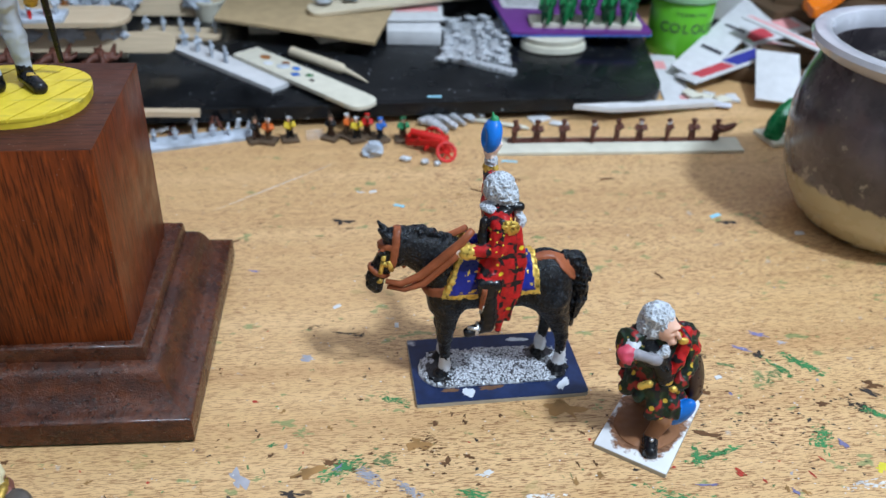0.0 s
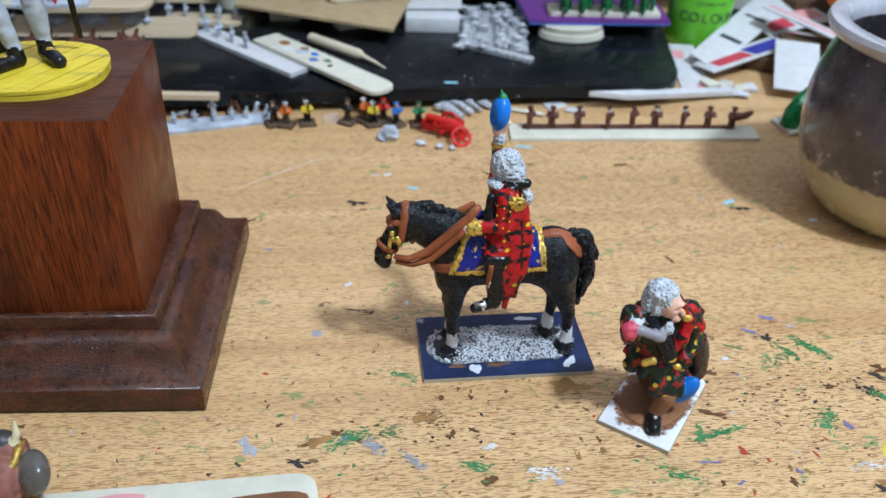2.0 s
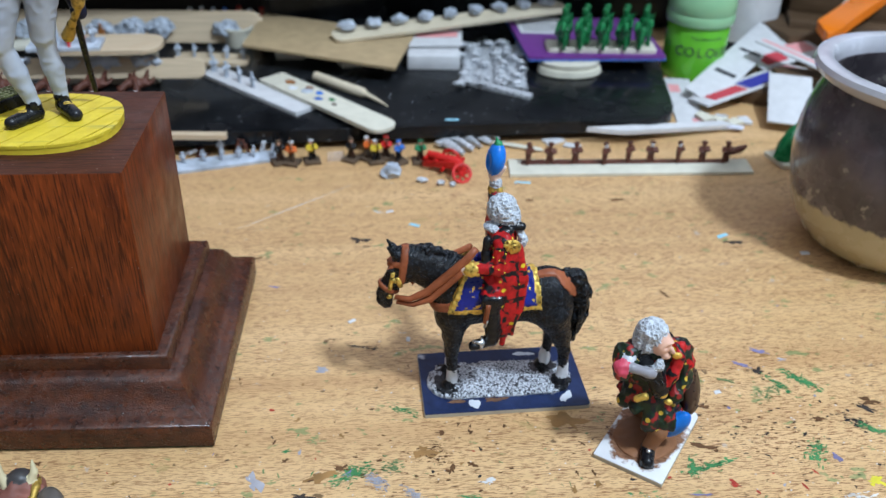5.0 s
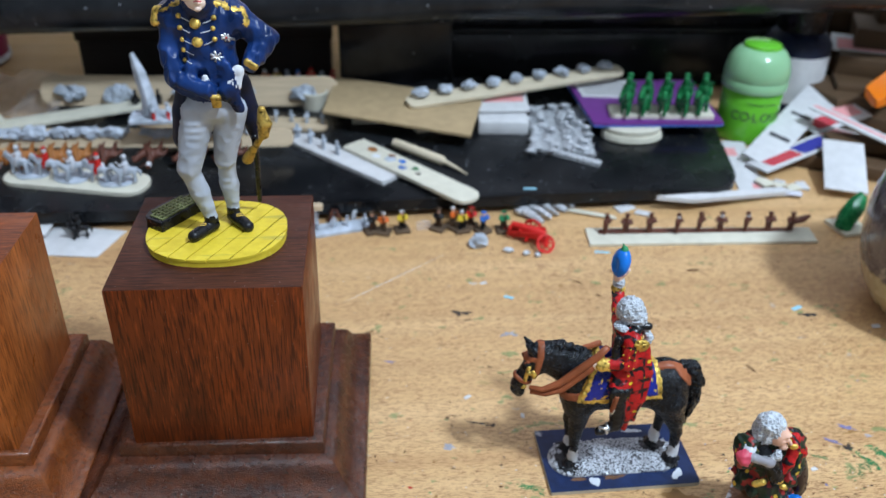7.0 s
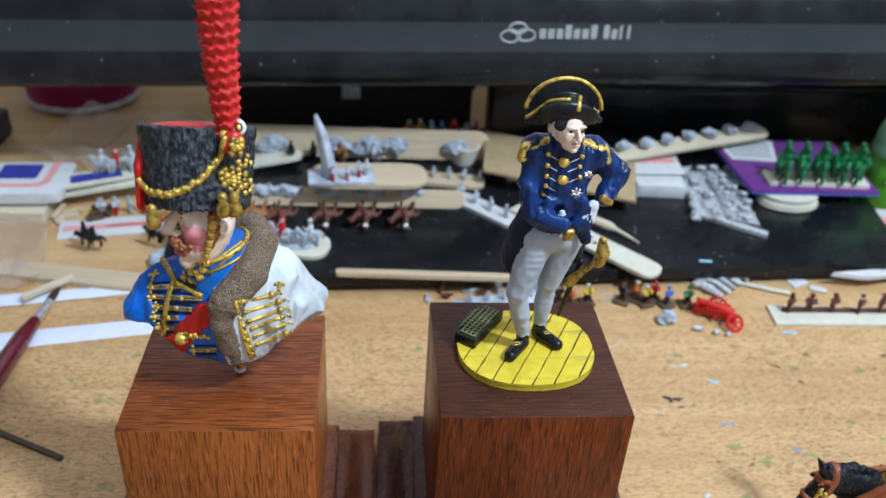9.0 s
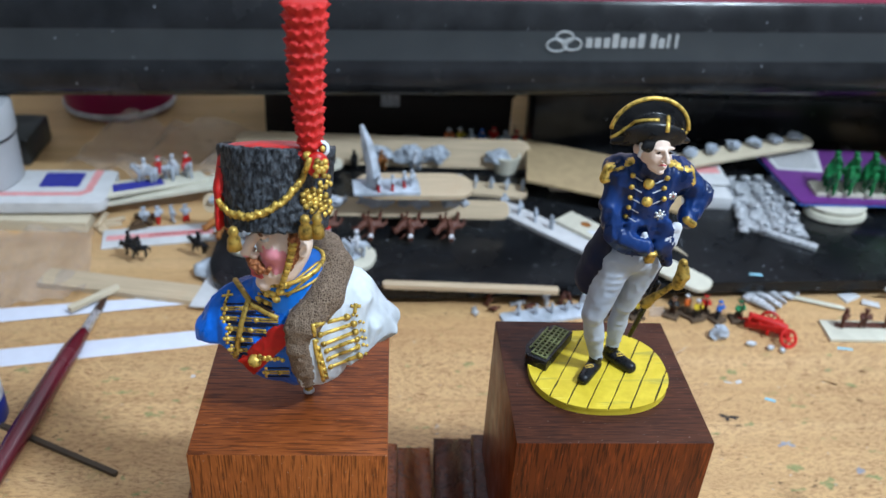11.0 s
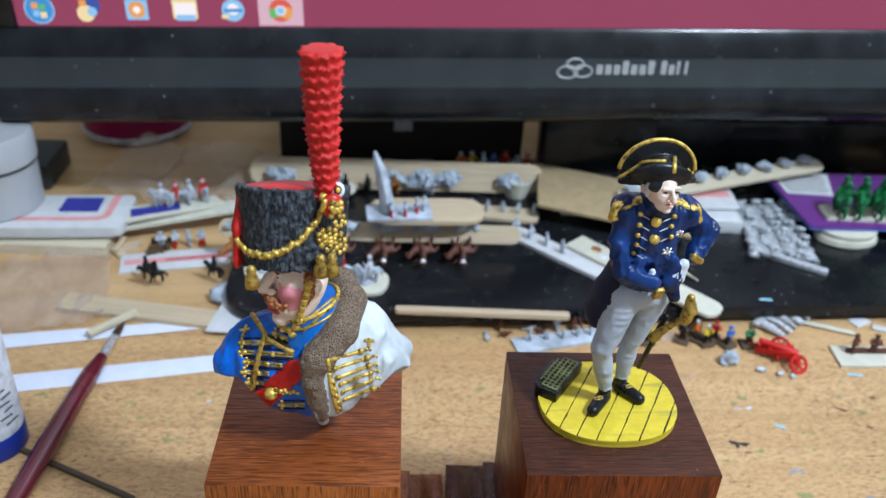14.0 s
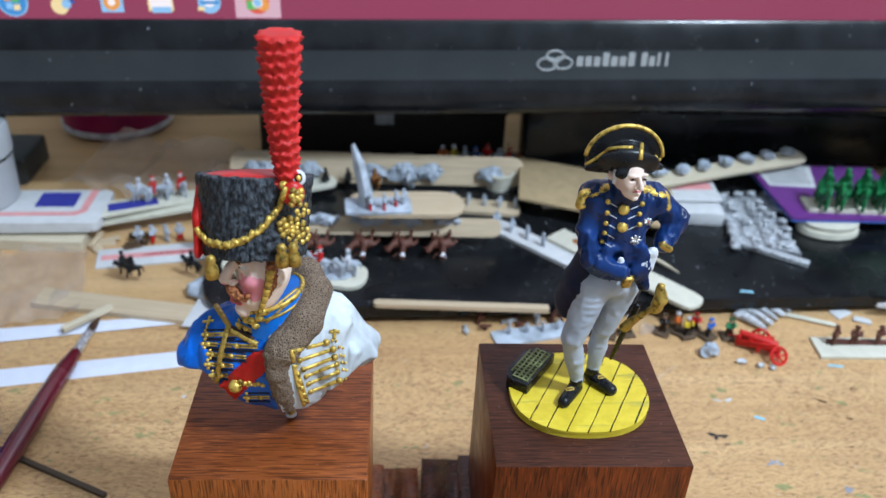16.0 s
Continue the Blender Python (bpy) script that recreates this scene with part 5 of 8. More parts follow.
# ---- the hussar bust ----
def hussar():
    s = Sculpt((-231, 2, 75.6), (-169, 45, 192), 0.44)
    torso = s.layer("torso", HUSSAR_BLUE)
    s.egg(torso, (-202, 23.0, 101), (17, 11.5, 13), 2)
    s.egg(torso, (-201, 20.0, 92.5), (13.5, 8.5, 9.6), 4)
    s.bone(torso, (-213.6, 24, 104.2), (-189, 25, 106.2), 6.6, 7.4, 3)
    s.bone(torso, (-216.6, 22.6, 102.2), (-220.6, 21.6, 97.6), 6.8, 5.9, 2)
    s.bone(torso, (-189.0, 24.5, 105.4), (-179.8, 25.0, 98.4), 7.6, 5.4, 2)
    s.bone(torso, (-203, 22, 110), (-204, 21, 115), 7.0, 6.2, 2)
    # soft folds over the white shoulder and the blue arm
    for low, high, r in (((-180.2, 17.8, 101.6), (-185.0, 15.6, 92.0), 1.0), ((-183.4, 18.6, 110.4), (-187.0, 14.4, 98.8), 0.9), ((-176.4, 20.6, 97.4), (-182.6, 17.6, 93.4), 1.0), ((-218.2, 15.6, 104.0), (-216.4, 14.8, 93.6), 0.8)):
        s.bone(torso, low, high, r * 0.5, r * 0.35, 3.0)
    # the bust is cut away under the arms
    spots, q = s.near("torso", 5.9)
    lean = q[:, 2] + 0.79 * (q[:, 1] - 24)
    cut_right = 91.0 + np.minimum(0.8 * (q[:, 0] + 182.3), 1.17 * (q[:, 0] + 182.3)) - lean
    cut_left = 91.8 - np.maximum(0.12 * (q[:, 0] + 220.0), 1.25 * (q[:, 0] + 219.0)) - lean
    cut_left = np.where(q[:, 0] < -212, cut_left, -9.0)
    s.layers["torso"][spots] = np.maximum(s.layers["torso"][spots], np.maximum(cut_right * 0.6, cut_left * 0.6))
    edge = lambda p: p[..., 0] + 199.6 + 0.10 * (p[..., 2] - 100)  # noqa: E731
    s.split("pelisse", paint("white_pelisse_paint", (0.58, 0.62, 0.66), 0.55, 0.28, 260, 0, 0.5), "torso", lambda p: -edge(p), 0.9)
    s.fur("pelisse", 0.7, 0.2)
    s.fur("pelisse", 1.3, 0.17, (1.2, 1, 0.5), True)
    s.fur("pelisse", 0.35, 0.6, (1.2, 1, 0.4), True)
    s.layers["torso"] = np.maximum(s.layers["torso"], edge(s.points()) - 1.0)
    s.fur("torso", 1.0, 0.24, (1, 1, 0.6), True)
    s.fur("torso", 0.3, 0.7, (1, 1, 0.5), True)
    slant = lambda p: p[..., 2] + 0.63 * (p[..., 1] - 24)  # noqa: E731
    band = lambda p: np.abs((p[..., 0] + 209.0) * 0.76 - (slant(p) - 89.6) * 0.65) - 3.0  # noqa: E731
    s.shell("sash", RED, "torso", 0.7, lambda p: np.maximum(band(p), np.maximum(p[..., 1] - 24, slant(p) - 99)))
    collar = s.layer("collar", FUR_BROWN)
    s.chain(collar, [(-203, 33, 117), (-192.6, 29.5, 119.6), (-189.8, 22.5, 118.0), (-192.2, 15.2, 113.6), (-197.6, 10.8, 108.2)], [3.2, 3.4, 3.8, 4.2, 4.2], 1)
    s.chain(collar, [(-199.0, 10.0, 107.0), (-199.2, 8.8, 101.5), (-198.4, 10.8, 93.5), (-197.6, 13.6, 87.2)], [3.5, 2.5, 2.4, 2.3], 0.6, (1, 0.8, 1))
    s.fur("collar", 0.6, 0.95, (1, 1, 1), True)
    neck = s.layer("stock", SKY_BLUE)
    cut = s.window((-212, 9, 103), (-186, 36, 124))
    p = s.points(cut)
    round_ = np.hypot(p[..., 0] + 201.4, p[..., 1] - 21.6) - 8.4
    s.layers["stock"][cut] = np.maximum(np.maximum(round_, p[..., 2] - 118.4 - 0.3 * (p[..., 0] + 201.4)), 104.0 - p[..., 2])
    rim = [(-201.4 + 8.3 * math.cos(a), 21.6 + 8.3 * math.sin(a), 118.4 + 2.5 * math.cos(a)) for a in (math.tau * k / 40 for k in range(41))]
    tube(s.extra, rim, 0.6, 6, s.index(GOLD))
    tube(s.extra, [(x, y - 0.2, z - 2.6) for x, y, z in rim], 0.4, 6, s.index(OLD_GOLD))
    # the head looks to its right, half towards the front
    c, d, e = np.array((-200.6, 19.0, 126.2)), np.array((-0.914, -0.406, 0.0)), np.array((0.406, -0.914, 0.0))
    spot = lambda ahead, side, up, c=c, d=d, e=e: tuple(c + d * ahead + e * side + np.array((0, 0, up)))  # noqa: E731
    yaw = 24.0
    small, crown = 0.88, np.array((-203.6, 17.6, 131.5))
    on_head = lambda *where: tuple(crown + small * (np.array(spot(*where)) - crown))  # noqa: E731
    h = Sculpt((-221, 2, 108), (-186, 40, 141), 0.26)
    head = h.layer("face", SKIN_PALE)
    h.egg(head, spot(1.2, 0, 1.5), (7.6, 7.6, 10.0), 1, (0, 0, yaw))
    h.egg(head, spot(3.2, 0, -5.4), (6.4, 6.3, 6.8), 2, (0, 0, yaw))
    h.egg(head, spot(7.6, 0, -11.0), (2.6, 3.0, 2.5), 1.4, (0, 0, yaw))
    h.chain(head, [spot(8.8, 0.1, 5.6), spot(10.8, 0.1, 3.0), spot(12.3, 0.1, 0.3)], [1.0, 1.3, 1.6], 0.9)
    h.egg(head, spot(12.0, 0.1, -0.5), (1.3, 1.2, 0.9), 0.5, (0, 0, yaw))
    for side in (-1, 1):
        h.egg(head, spot(10.4, side * 1.5, -0.6), (1.3, 0.9, 0.9), 0.4, (0, 0, yaw))
        h.egg(head, spot(8.1, side * 3.4, 7.0), (1.3, 2.9, 0.9), 0.7, (0, 0, yaw))
        h.egg(head, spot(5.8, side * 4.4, 0.4), (2.4, 2.2, 2.0), 2.4, (0, 0, yaw))
        h.carve(head, spot(9.3, side * 3.0, 5.0), (1.4, 1.8, 1.1), (0, 0, yaw))
        h.carve(head, spot(10.0, side * 2.4, -2.6), (0.6, 0.55, 2.2), (0, 18, yaw))
        h.carve(head, spot(7.8, side * 5.6, -5.4), (1.2, 1.5, 2.4), (0, 0, yaw))
        h.egg(head, spot(8.3, side * 3.1, 5.7), (1.0, 1.7, 0.42), 0.2, (0, 0, yaw))
        h.egg(head, spot(8.2, side * 3.1, 4.1), (1.0, 1.6, 0.35), 0.2, (0, 0, yaw))
    h.carve(head, spot(10.2, 0.2, -7.1), (1.6, 2.1, 0.55), (0, 0, yaw))
    h.carve(head, spot(10.2, 0.0, -9.1), (1.0, 1.8, 0.5), (0, 0, yaw))
    h.egg(head, spot(-1.4, 7.2, 1.2), (1.5, 0.8, 2.4), 0.3, (0, 0, yaw))
    h.carve(head, spot(-1.2, 8.0, 1.5), (0.8, 0.6, 1.4), (0, 0, yaw))
    h.fur("face", 0.22, 0.55)
    patch = lambda p, at, r: np.linalg.norm((p - np.array(at, np.float32)) / np.array(r, np.float32), axis=-1) * 2.0 - 2.0 + 0.9 * (soft_noise(p, 0.7) - 0.5)  # noqa: E731
    h.split("blush", CHEEK, "face", lambda p: patch(p, spot(7.0, 6.0, -0.9), (4.6, 4.4, 4.4)), 0.05)
    h.split("blush", CHEEK, "face", lambda p: patch(p, spot(12.6, 0.6, -0.8), (0.9, 1.4, 0.8)), 0.05)
    h.split("brow_shade", GINGER, "face", lambda p: patch(p, spot(9.2, 3.4, 7.1), (1.5, 2.9, 0.55)), 0.25)
    eye = h.layer("eye", WHITE_PAINT)
    iris = h.layer("iris", DARK_BROWN)
    for side in (-1, 1):
        h.egg(eye, spot(7.6, side * 3.1, 4.9), (1.2, 1.3, 0.75), 0.1, (0, 0, yaw))
        h.egg(iris, spot(8.6, side * 3.0, 4.9), (0.45, 0.55, 0.6), 0.1, (0, 0, yaw))
        h.bone(iris, spot(8.9, side * 1.7, 5.6), spot(8.3, side * 4.4, 5.5), 0.28, 0.22, 0.1)
    lip = h.layer("lip", LIPS)
    h.bone(lip, spot(10.5, -0.8, -5.7), spot(9.5, 2.8, -5.9), 1.0, 0.6, 0.3)
    h.bone(lip, spot(10.1, -0.6, -7.6), spot(9.2, 2.4, -7.5), 1.15, 0.6, 0.3)
    gap = h.layer("mouth", DARK_BROWN)
    h.egg(gap, spot(9.7, 0.8, -6.6), (1.2, 1.9, 0.35), 0.1, (0, 0, yaw))
    beard = h.layer("moustache", GINGER)
    h.chain(beard, [spot(11.2, 0.2, -2.5), spot(10.8, 1.9, -2.9), spot(9.8, 3.7, -3.9), spot(8.6, 5.2, -4.1), spot(7.8, 6.0, -3.0)], [1.0, 1.35, 1.1, 0.75, 0.35], 0.3)
    h.chain(beard, [spot(11.2, -0.3, -2.5), spot(10.4, -2.4, -3.4), spot(8.8, -4.2, -4.6)], [0.9, 1.1, 0.5], 0.4)
    h.chain(beard, [spot(1.0, 7.6, 6.0), spot(1.6, 7.5, 0.0), spot(2.6, 7.0, -3.6)], [1.4, 1.2, 0.6], 0.4)
    h.fur("moustache", 0.9, 1.1, (1, 1, 0.7), True)
    # the tall fur cap, leaning back a little
    low, high = np.array((-204.0, 20.4, 131.6)), np.array((-203.8, 27.0, 147.8))
    cap = s.layer("cap", FUR_BLACK)
    way = (high - low) / np.linalg.norm(high - low)
    cut = s.window((-226, 2, 120), (-182, 44, 160))
    p = s.points(cut) - low.astype(np.float32)
    t = p @ way.astype(np.float32)
    radial = np.linalg.norm(p - t[..., None] * way.astype(np.float32), axis=-1)
    tall = float(np.linalg.norm(high - low))
    d = np.maximum(radial - (11.4 + 1.5 * t / tall), np.abs(t - tall / 2) - tall / 2)
    s.layers["cap"][cut] = d - 0.6
    s.fur("cap", 0.7, 0.8, (1.0, 1.0, 0.45), True)
    s.fur("cap", 0.7, 1.35, (1.0, 1.0, 0.5), True)
    lid = s.layer("lid", RED)
    s.egg(lid, tuple(high + way * 0.4), (12.0, 12.0, 1.7), 0.3, (-24, 0, 0))
    bag = s.layer("bag", RED)
    s.chain(bag, [(-215.6, 24.0, 147.6), (-216.6, 21.0, 141.0), (-216.8, 17.0, 133.0)], [2.0, 2.1, 1.4], 0.6, (0.7, 1.8, 1))
    plume = s.layer("plume", PLUME_RED)
    s.chain(plume, [(-194.8, 17.4, 150.0), (-195.6, 18.6, 168.0), (-195.4, 19.6, 186.0)], [2.4, 3.6, 4.6], 0.5)
    cut = s.window((-206, 8, 150), (-184, 32, 191))
    p = s.points(cut)
    around = np.arctan2(p[..., 1] - 18.8, p[..., 0] + 195.3)
    up = (p[..., 2] - 152 + 0.35 * np.sin(around * 9)) / 2.55
    s.layers["plume"][cut] -= 1.7 * ((up % 1.0) ** 1.6 - 0.35) * (0.65 + 0.35 * np.sin(around * 13 + np.floor(up) * 2.1))
    s.layers["plume"][cut] = np.maximum(s.layers["plume"][cut], p[..., 2] - 185.6)
    cock = s.layer("cockade", RED)
    s.egg(cock, (-193.4, 13.4, 150.6), (2.7, 1.4, 3.0), 0.3, (-14, 0, 16))
    post = s.layer("post", OLD_GOLD)
    s.bone(post, (-198.2, 22.8, 76.6), (-198.4, 22.2, 84), 1.1, 1.3, 0.2)
    foot = s.layer("washer", TIN)
    s.egg(foot, (-198.2, 22.8, 76.2), (1.7, 1.7, 0.6), 0.2)
    s.total()
    way, y = (-0.087, 0.78, -0.62), 24.0

    def lay(points, radius, material, steps=6, lift=0.0):
        s.cord([(x, y, z) for x, z in points], radius, material, way, 45, steps, 1.0, lift)

    def knob(x, z, radius, material=GOLD):
        s.stud((x, y, z), radius, material, way, 45, 2)

    # frogging on the blue dolman
    for (x0, z0), (x1, z1) in (((-219.1, 102.9), (-210.6, 103.0)), ((-219.4, 99.9), (-205.3, 98.8)), ((-218.2, 96.6), (-208.4, 95.4)), ((-218.9, 93.2), (-211.9, 92.7)), ((-209.7, 82.0), (-203.2, 82.0)), ((-218.0, 89.6), (-213.5, 89.4)), ((-210.2, 106.2), (-206.6, 104.0))):
        lay([(x0, z0), (x1, z1)], 0.34, OLD_GOLD, 8)
        lay([(x0, z0 - 0.8), (x1, z1 - 0.8)], 0.26, OLD_GOLD, 8)
        for k in (0.0, 0.1, 0.62):
            knob(x0 + (x1 - x0) * k, z0 + (z1 - z0) * k - 0.4, 0.78 if k else 0.6, GOLD)
        lay([(x0 + 1.0, z0 - 1.75), (x1, z1 - 1.75)], 0.36, NAVY_DARK, 8)
        lay([(x0 + 1.0, z0 + 1.1), (x1, z1 + 1.1)], 0.28, NAVY_DARK, 8)
        knob(x0 + 0.6, z0 + 1.0, 0.5, GOLD)
        knob(x0 + 0.5, z0 - 1.7, 0.5, GOLD)
    lay([(-217.4, 108.6), (-217.8, 106.4), (-218.4, 104.4)], 0.45, GOLD)
    lay([(-216.4, 107.2), (-219.2, 106.8)], 0.4, GOLD)
    lay([(-212.2, 106.2), (-214.6, 97.2), (-217.0, 85.8)], 0.85, OLD_GOLD, 10)
    lay([(-215.9, 112.3), (-211.3, 103.4), (-205.3, 99.2)], 0.8, OLD_GOLD, 10)
    lay([(-216.0, 112.6), (-212.0, 105.2), (-206.2, 101.0)], 0.5, DARK_BROWN, 10)
    for x, z in ((-206.2, 106.8), (-207.6, 107.2), (-204.4, 107.8), (-205.4, 105.4), (-203.4, 109.6), (-202.0, 111.4)):
        knob(x, z, 1.1)
    lay([(-208.8, 108.6), (-206.8, 107.6)], 0.8, OLD_GOLD)
    knob(-211.7, 85.6, 1.9)
    for k in range(7):
        knob(-211.4 + k * 1.1, 87.0 - 0.2 * k + 0.4 * (k % 2), 0.65)
        knob(-210.4 + k * 0.9, 85.8 + 0.3 * (k % 2), 0.5)
    # frogging on the white pelisse
    rows = (((-196.2, 97.1), (-188.2, 99.9)), ((-195.1, 94.1), (-186.5, 97.7)), ((-194.3, 91.1), (-186.2, 95.0)), ((-193.7, 88.8), (-185.9, 92.6)), ((-193.2, 86.2), (-185.6, 90.1)), ((-192.7, 83.5), (-185.1, 87.1)))
    for a, b in rows:
        lay([a, b], 0.55, GOLD, 8)
        for q, r in ((a, 0.85), (b, 1.0)):
            knob(q[0], q[1], r, OLD_GOLD)
        knob(b[0] + 1.6, b[1] + 0.7, 0.5)
        knob(b[0] + 2.5, b[1] + 0.4, 0.42)
    lay([(-196.9, 97.6), (-196.4, 89.3), (-194.6, 78.6)], 0.6, GOLD, 10)
    lay([(-195.7, 90.0), (-193.6, 79.4)], 0.5, GOLD, 8)
    for k in range(6):
        knob(-196.2 + 0.4 * k, 92.0 - 2.3 * k, 0.75)
    lay([(-185.9, 104.3), (-186.2, 101.0)], 0.5, GOLD)
    lay([(-187.2, 103.4), (-184.6, 103.4)], 0.45, GOLD)
    # cap lines, rosette and tassels
    chain = [(-217.4, 133.4), (-214.6, 129.4), (-210.6, 127.8), (-206.4, 129.2), (-202.1, 132.6), (-198.7, 137.4), (-196.4, 142.6)]
    for a, b in zip(chain, chain[1:]):
        for k in range(4):
            x, z = a[0] + (b[0] - a[0]) * k / 4, a[1] + (b[1] - a[1]) * k / 4
            side = 0.8 if k % 2 else -0.8
            lay([(x, z - 0.7 * side), (x + (b[0] - a[0]) / 3, z + (b[1] - a[1]) / 3 + 0.9 * side)], 0.72, GOLD, 3, 0.2)
            lay([(x, z + 0.7 * side), (x + (b[0] - a[0]) / 3, z + (b[1] - a[1]) / 3 - 0.9 * side)], 0.6, OLD_GOLD, 3)
    knob(-196.6, 144.8, 1.1, GOLD)
    for ring, count, r in ((3.3, 13, 0.85), (2.0, 8, 0.9), (0.8, 4, 0.9)):
        for k in range(count):
            a = k * math.tau / count + ring
            knob(-194.8 + ring * math.cos(a), 133.3 + ring * 0.95 * math.sin(a), r, GOLD if k % 3 else OLD_GOLD)
    for k in range(16):
        a = k * 2.4
        knob(-193.4 + 0.55 * math.sqrt(k) * math.cos(a), 140.4 + 0.75 * math.sqrt(k) * math.sin(a), 0.8, GOLD if k % 2 else OLD_GOLD)
    for top in ((-196.2, 9.0, 140.4), (-193.6, 9.8, 140.2), (-212.2, 8.2, 137.6)):
        lathe(s.extra, [(0, -6.2), (1.75, -6.0), (1.5, -3.4), (0.9, -2.4), (1.3, -1.6), (0.9, -0.6), (0, 0)], 12, top, s.index(OLD_GOLD))
    for k in range(13):
        t = k / 12
        ball(s.extra, on_head(1.6 + 3.4 * t, 8.3 - 2.0 * t * t, 4.6 - 14.0 * t), (1.15 - 0.45 * t, 1.15 - 0.45 * t, 0.85), s.index(GOLD if k % 2 else OLD_GOLD), 2)
    for shift in (0.0, 2.4):
        s.cord([(x, y, z - shift) for x, z in ((-194.6, 117.4), (-198.6, 113.2), (-202.8, 108.6))], 0.42, OLD_GOLD, way, 45, 8, 1.0)
    at = s.snap(np.array((-193.4, y, 147.3)) - np.array(way) * 45, way)
    if at:
        ball(s.extra, (at[0] + 0.2, at[1] - 0.2, at[2]), (1.75, 0.8, 1.95), s.index(WHITE_PAINT), 2, (-25, 0, 16))
        ball(s.extra, (at[0] + 0.3, at[1] - 0.8, at[2] + 0.3), (0.95, 0.6, 1.1), s.index(BLACK_PAINT), 2, (-25, 0, 16))
        ball(s.extra, (at[0] + 0.35, at[1] - 1.25, at[2] + 0.45), (0.6, 0.4, 0.75), s.index(GOLD), 2, (-25, 0, 16))
    s.take(h, small, tuple(crown))
    bust = s.place("hussar_bust", (-200.0, 23.0, 75.6), "painted hussar bust with fur cap, red plume and white pelisse", "bust", "large model figures")
    # the cast sits a little high on its long post
    for v in bust.data.vertices:
        up = v.co.z / MM
        v.co.z = MM * (up if up > 44.4 else 44.4 - (44.4 - up) * 0.975 if up > 6.4 else up * 7.35 / 6.4)


hussar()


# ---- the monitor behind the work ----
def dusty_plastic(name, low, high, rough, specks):
    """Black plastic with smears of handling and pale specks of dust."""
    n = Nodes(name)
    tone = n.ramp(n.noise(45, 5), (0.35, low), (0.75, high))
    dots = n.put("TexVoronoi", Vector=n.coord, Scale=120.0).outputs["Distance"]
    dots = n.math("MULTIPLY", n.ramp(dots, (0.04, 1.0), (0.08, 0.0)), n.ramp(n.noise(40, 2), (0.46, 0.0), (0.56, specks)))
    tone = n.mix(dots, tone, (0.42, 0.46, 0.52))
    return n.done(tone, n.ramp(n.noise(30, 5), (0.35, rough), (0.7, rough + 0.15)), spec=0.3)


GLOSS_BLACK = dusty_plastic("glossy_black_plastic", (0.008, 0.009, 0.011), (0.024, 0.026, 0.030), 0.16, 0.8)
SATIN_BLACK = dusty_plastic("satin_grey_black_plastic", (0.030, 0.035, 0.039), (0.040, 0.045, 0.049), 0.38, 0.5)
LOGO_GREY = paint("printed_grey_mark", (0.42, 0.44, 0.45), 0.5, 0.03, 300)


def glow(name, colour, strength):
    n = Nodes(name)
    n.done((0.01, 0.01, 0.01), 0.3)
    n.bsdf.inputs["Emission Color"].default_value = (*colour, 1)
    n.bsdf.inputs["Emission Strength"].default_value = strength
    return n.mat


LIT_PAGE = glow("lit_pale_page", (0.78, 0.74, 0.90), 0.95)
LIT_BAR = glow("lit_crimson_bar", (0.26, 0.045, 0.10), 1.0)
LIT_BAR_HOT = glow("lit_pink_button", (0.62, 0.40, 0.50), 1.0)
LIT = {key: glow("lit_" + key, colour, 1.0) for key, colour in {
    "blue": (0.05, 0.25, 0.60), "sky": (0.25, 0.50, 0.80), "orange": (0.75, 0.32, 0.08), "cream": (0.80, 0.65, 0.35), "red": (0.65, 0.10, 0.07),
    "green": (0.10, 0.45, 0.14), "white": (0.85, 0.80, 0.85), "navy": (0.04, 0.08, 0.35)}.items()}


def flat_disc(bm, x, z, r, y, mat, squash=1.0, count=20):
    verts = [bm.verts.new((x + r * math.cos(a), y, z + squash * r * math.sin(a))) for a in (math.tau * k / count for k in range(count))]
    bm.faces.new(verts).material_index = mat


def flat_rect(bm, x0, x1, z0, z1, y, mat):
    bm.faces.new([bm.verts.new((x, y, z)) for x, z in ((x0, z0), (x1, z0), (x1, z1), (x0, z1))]).material_index = mat


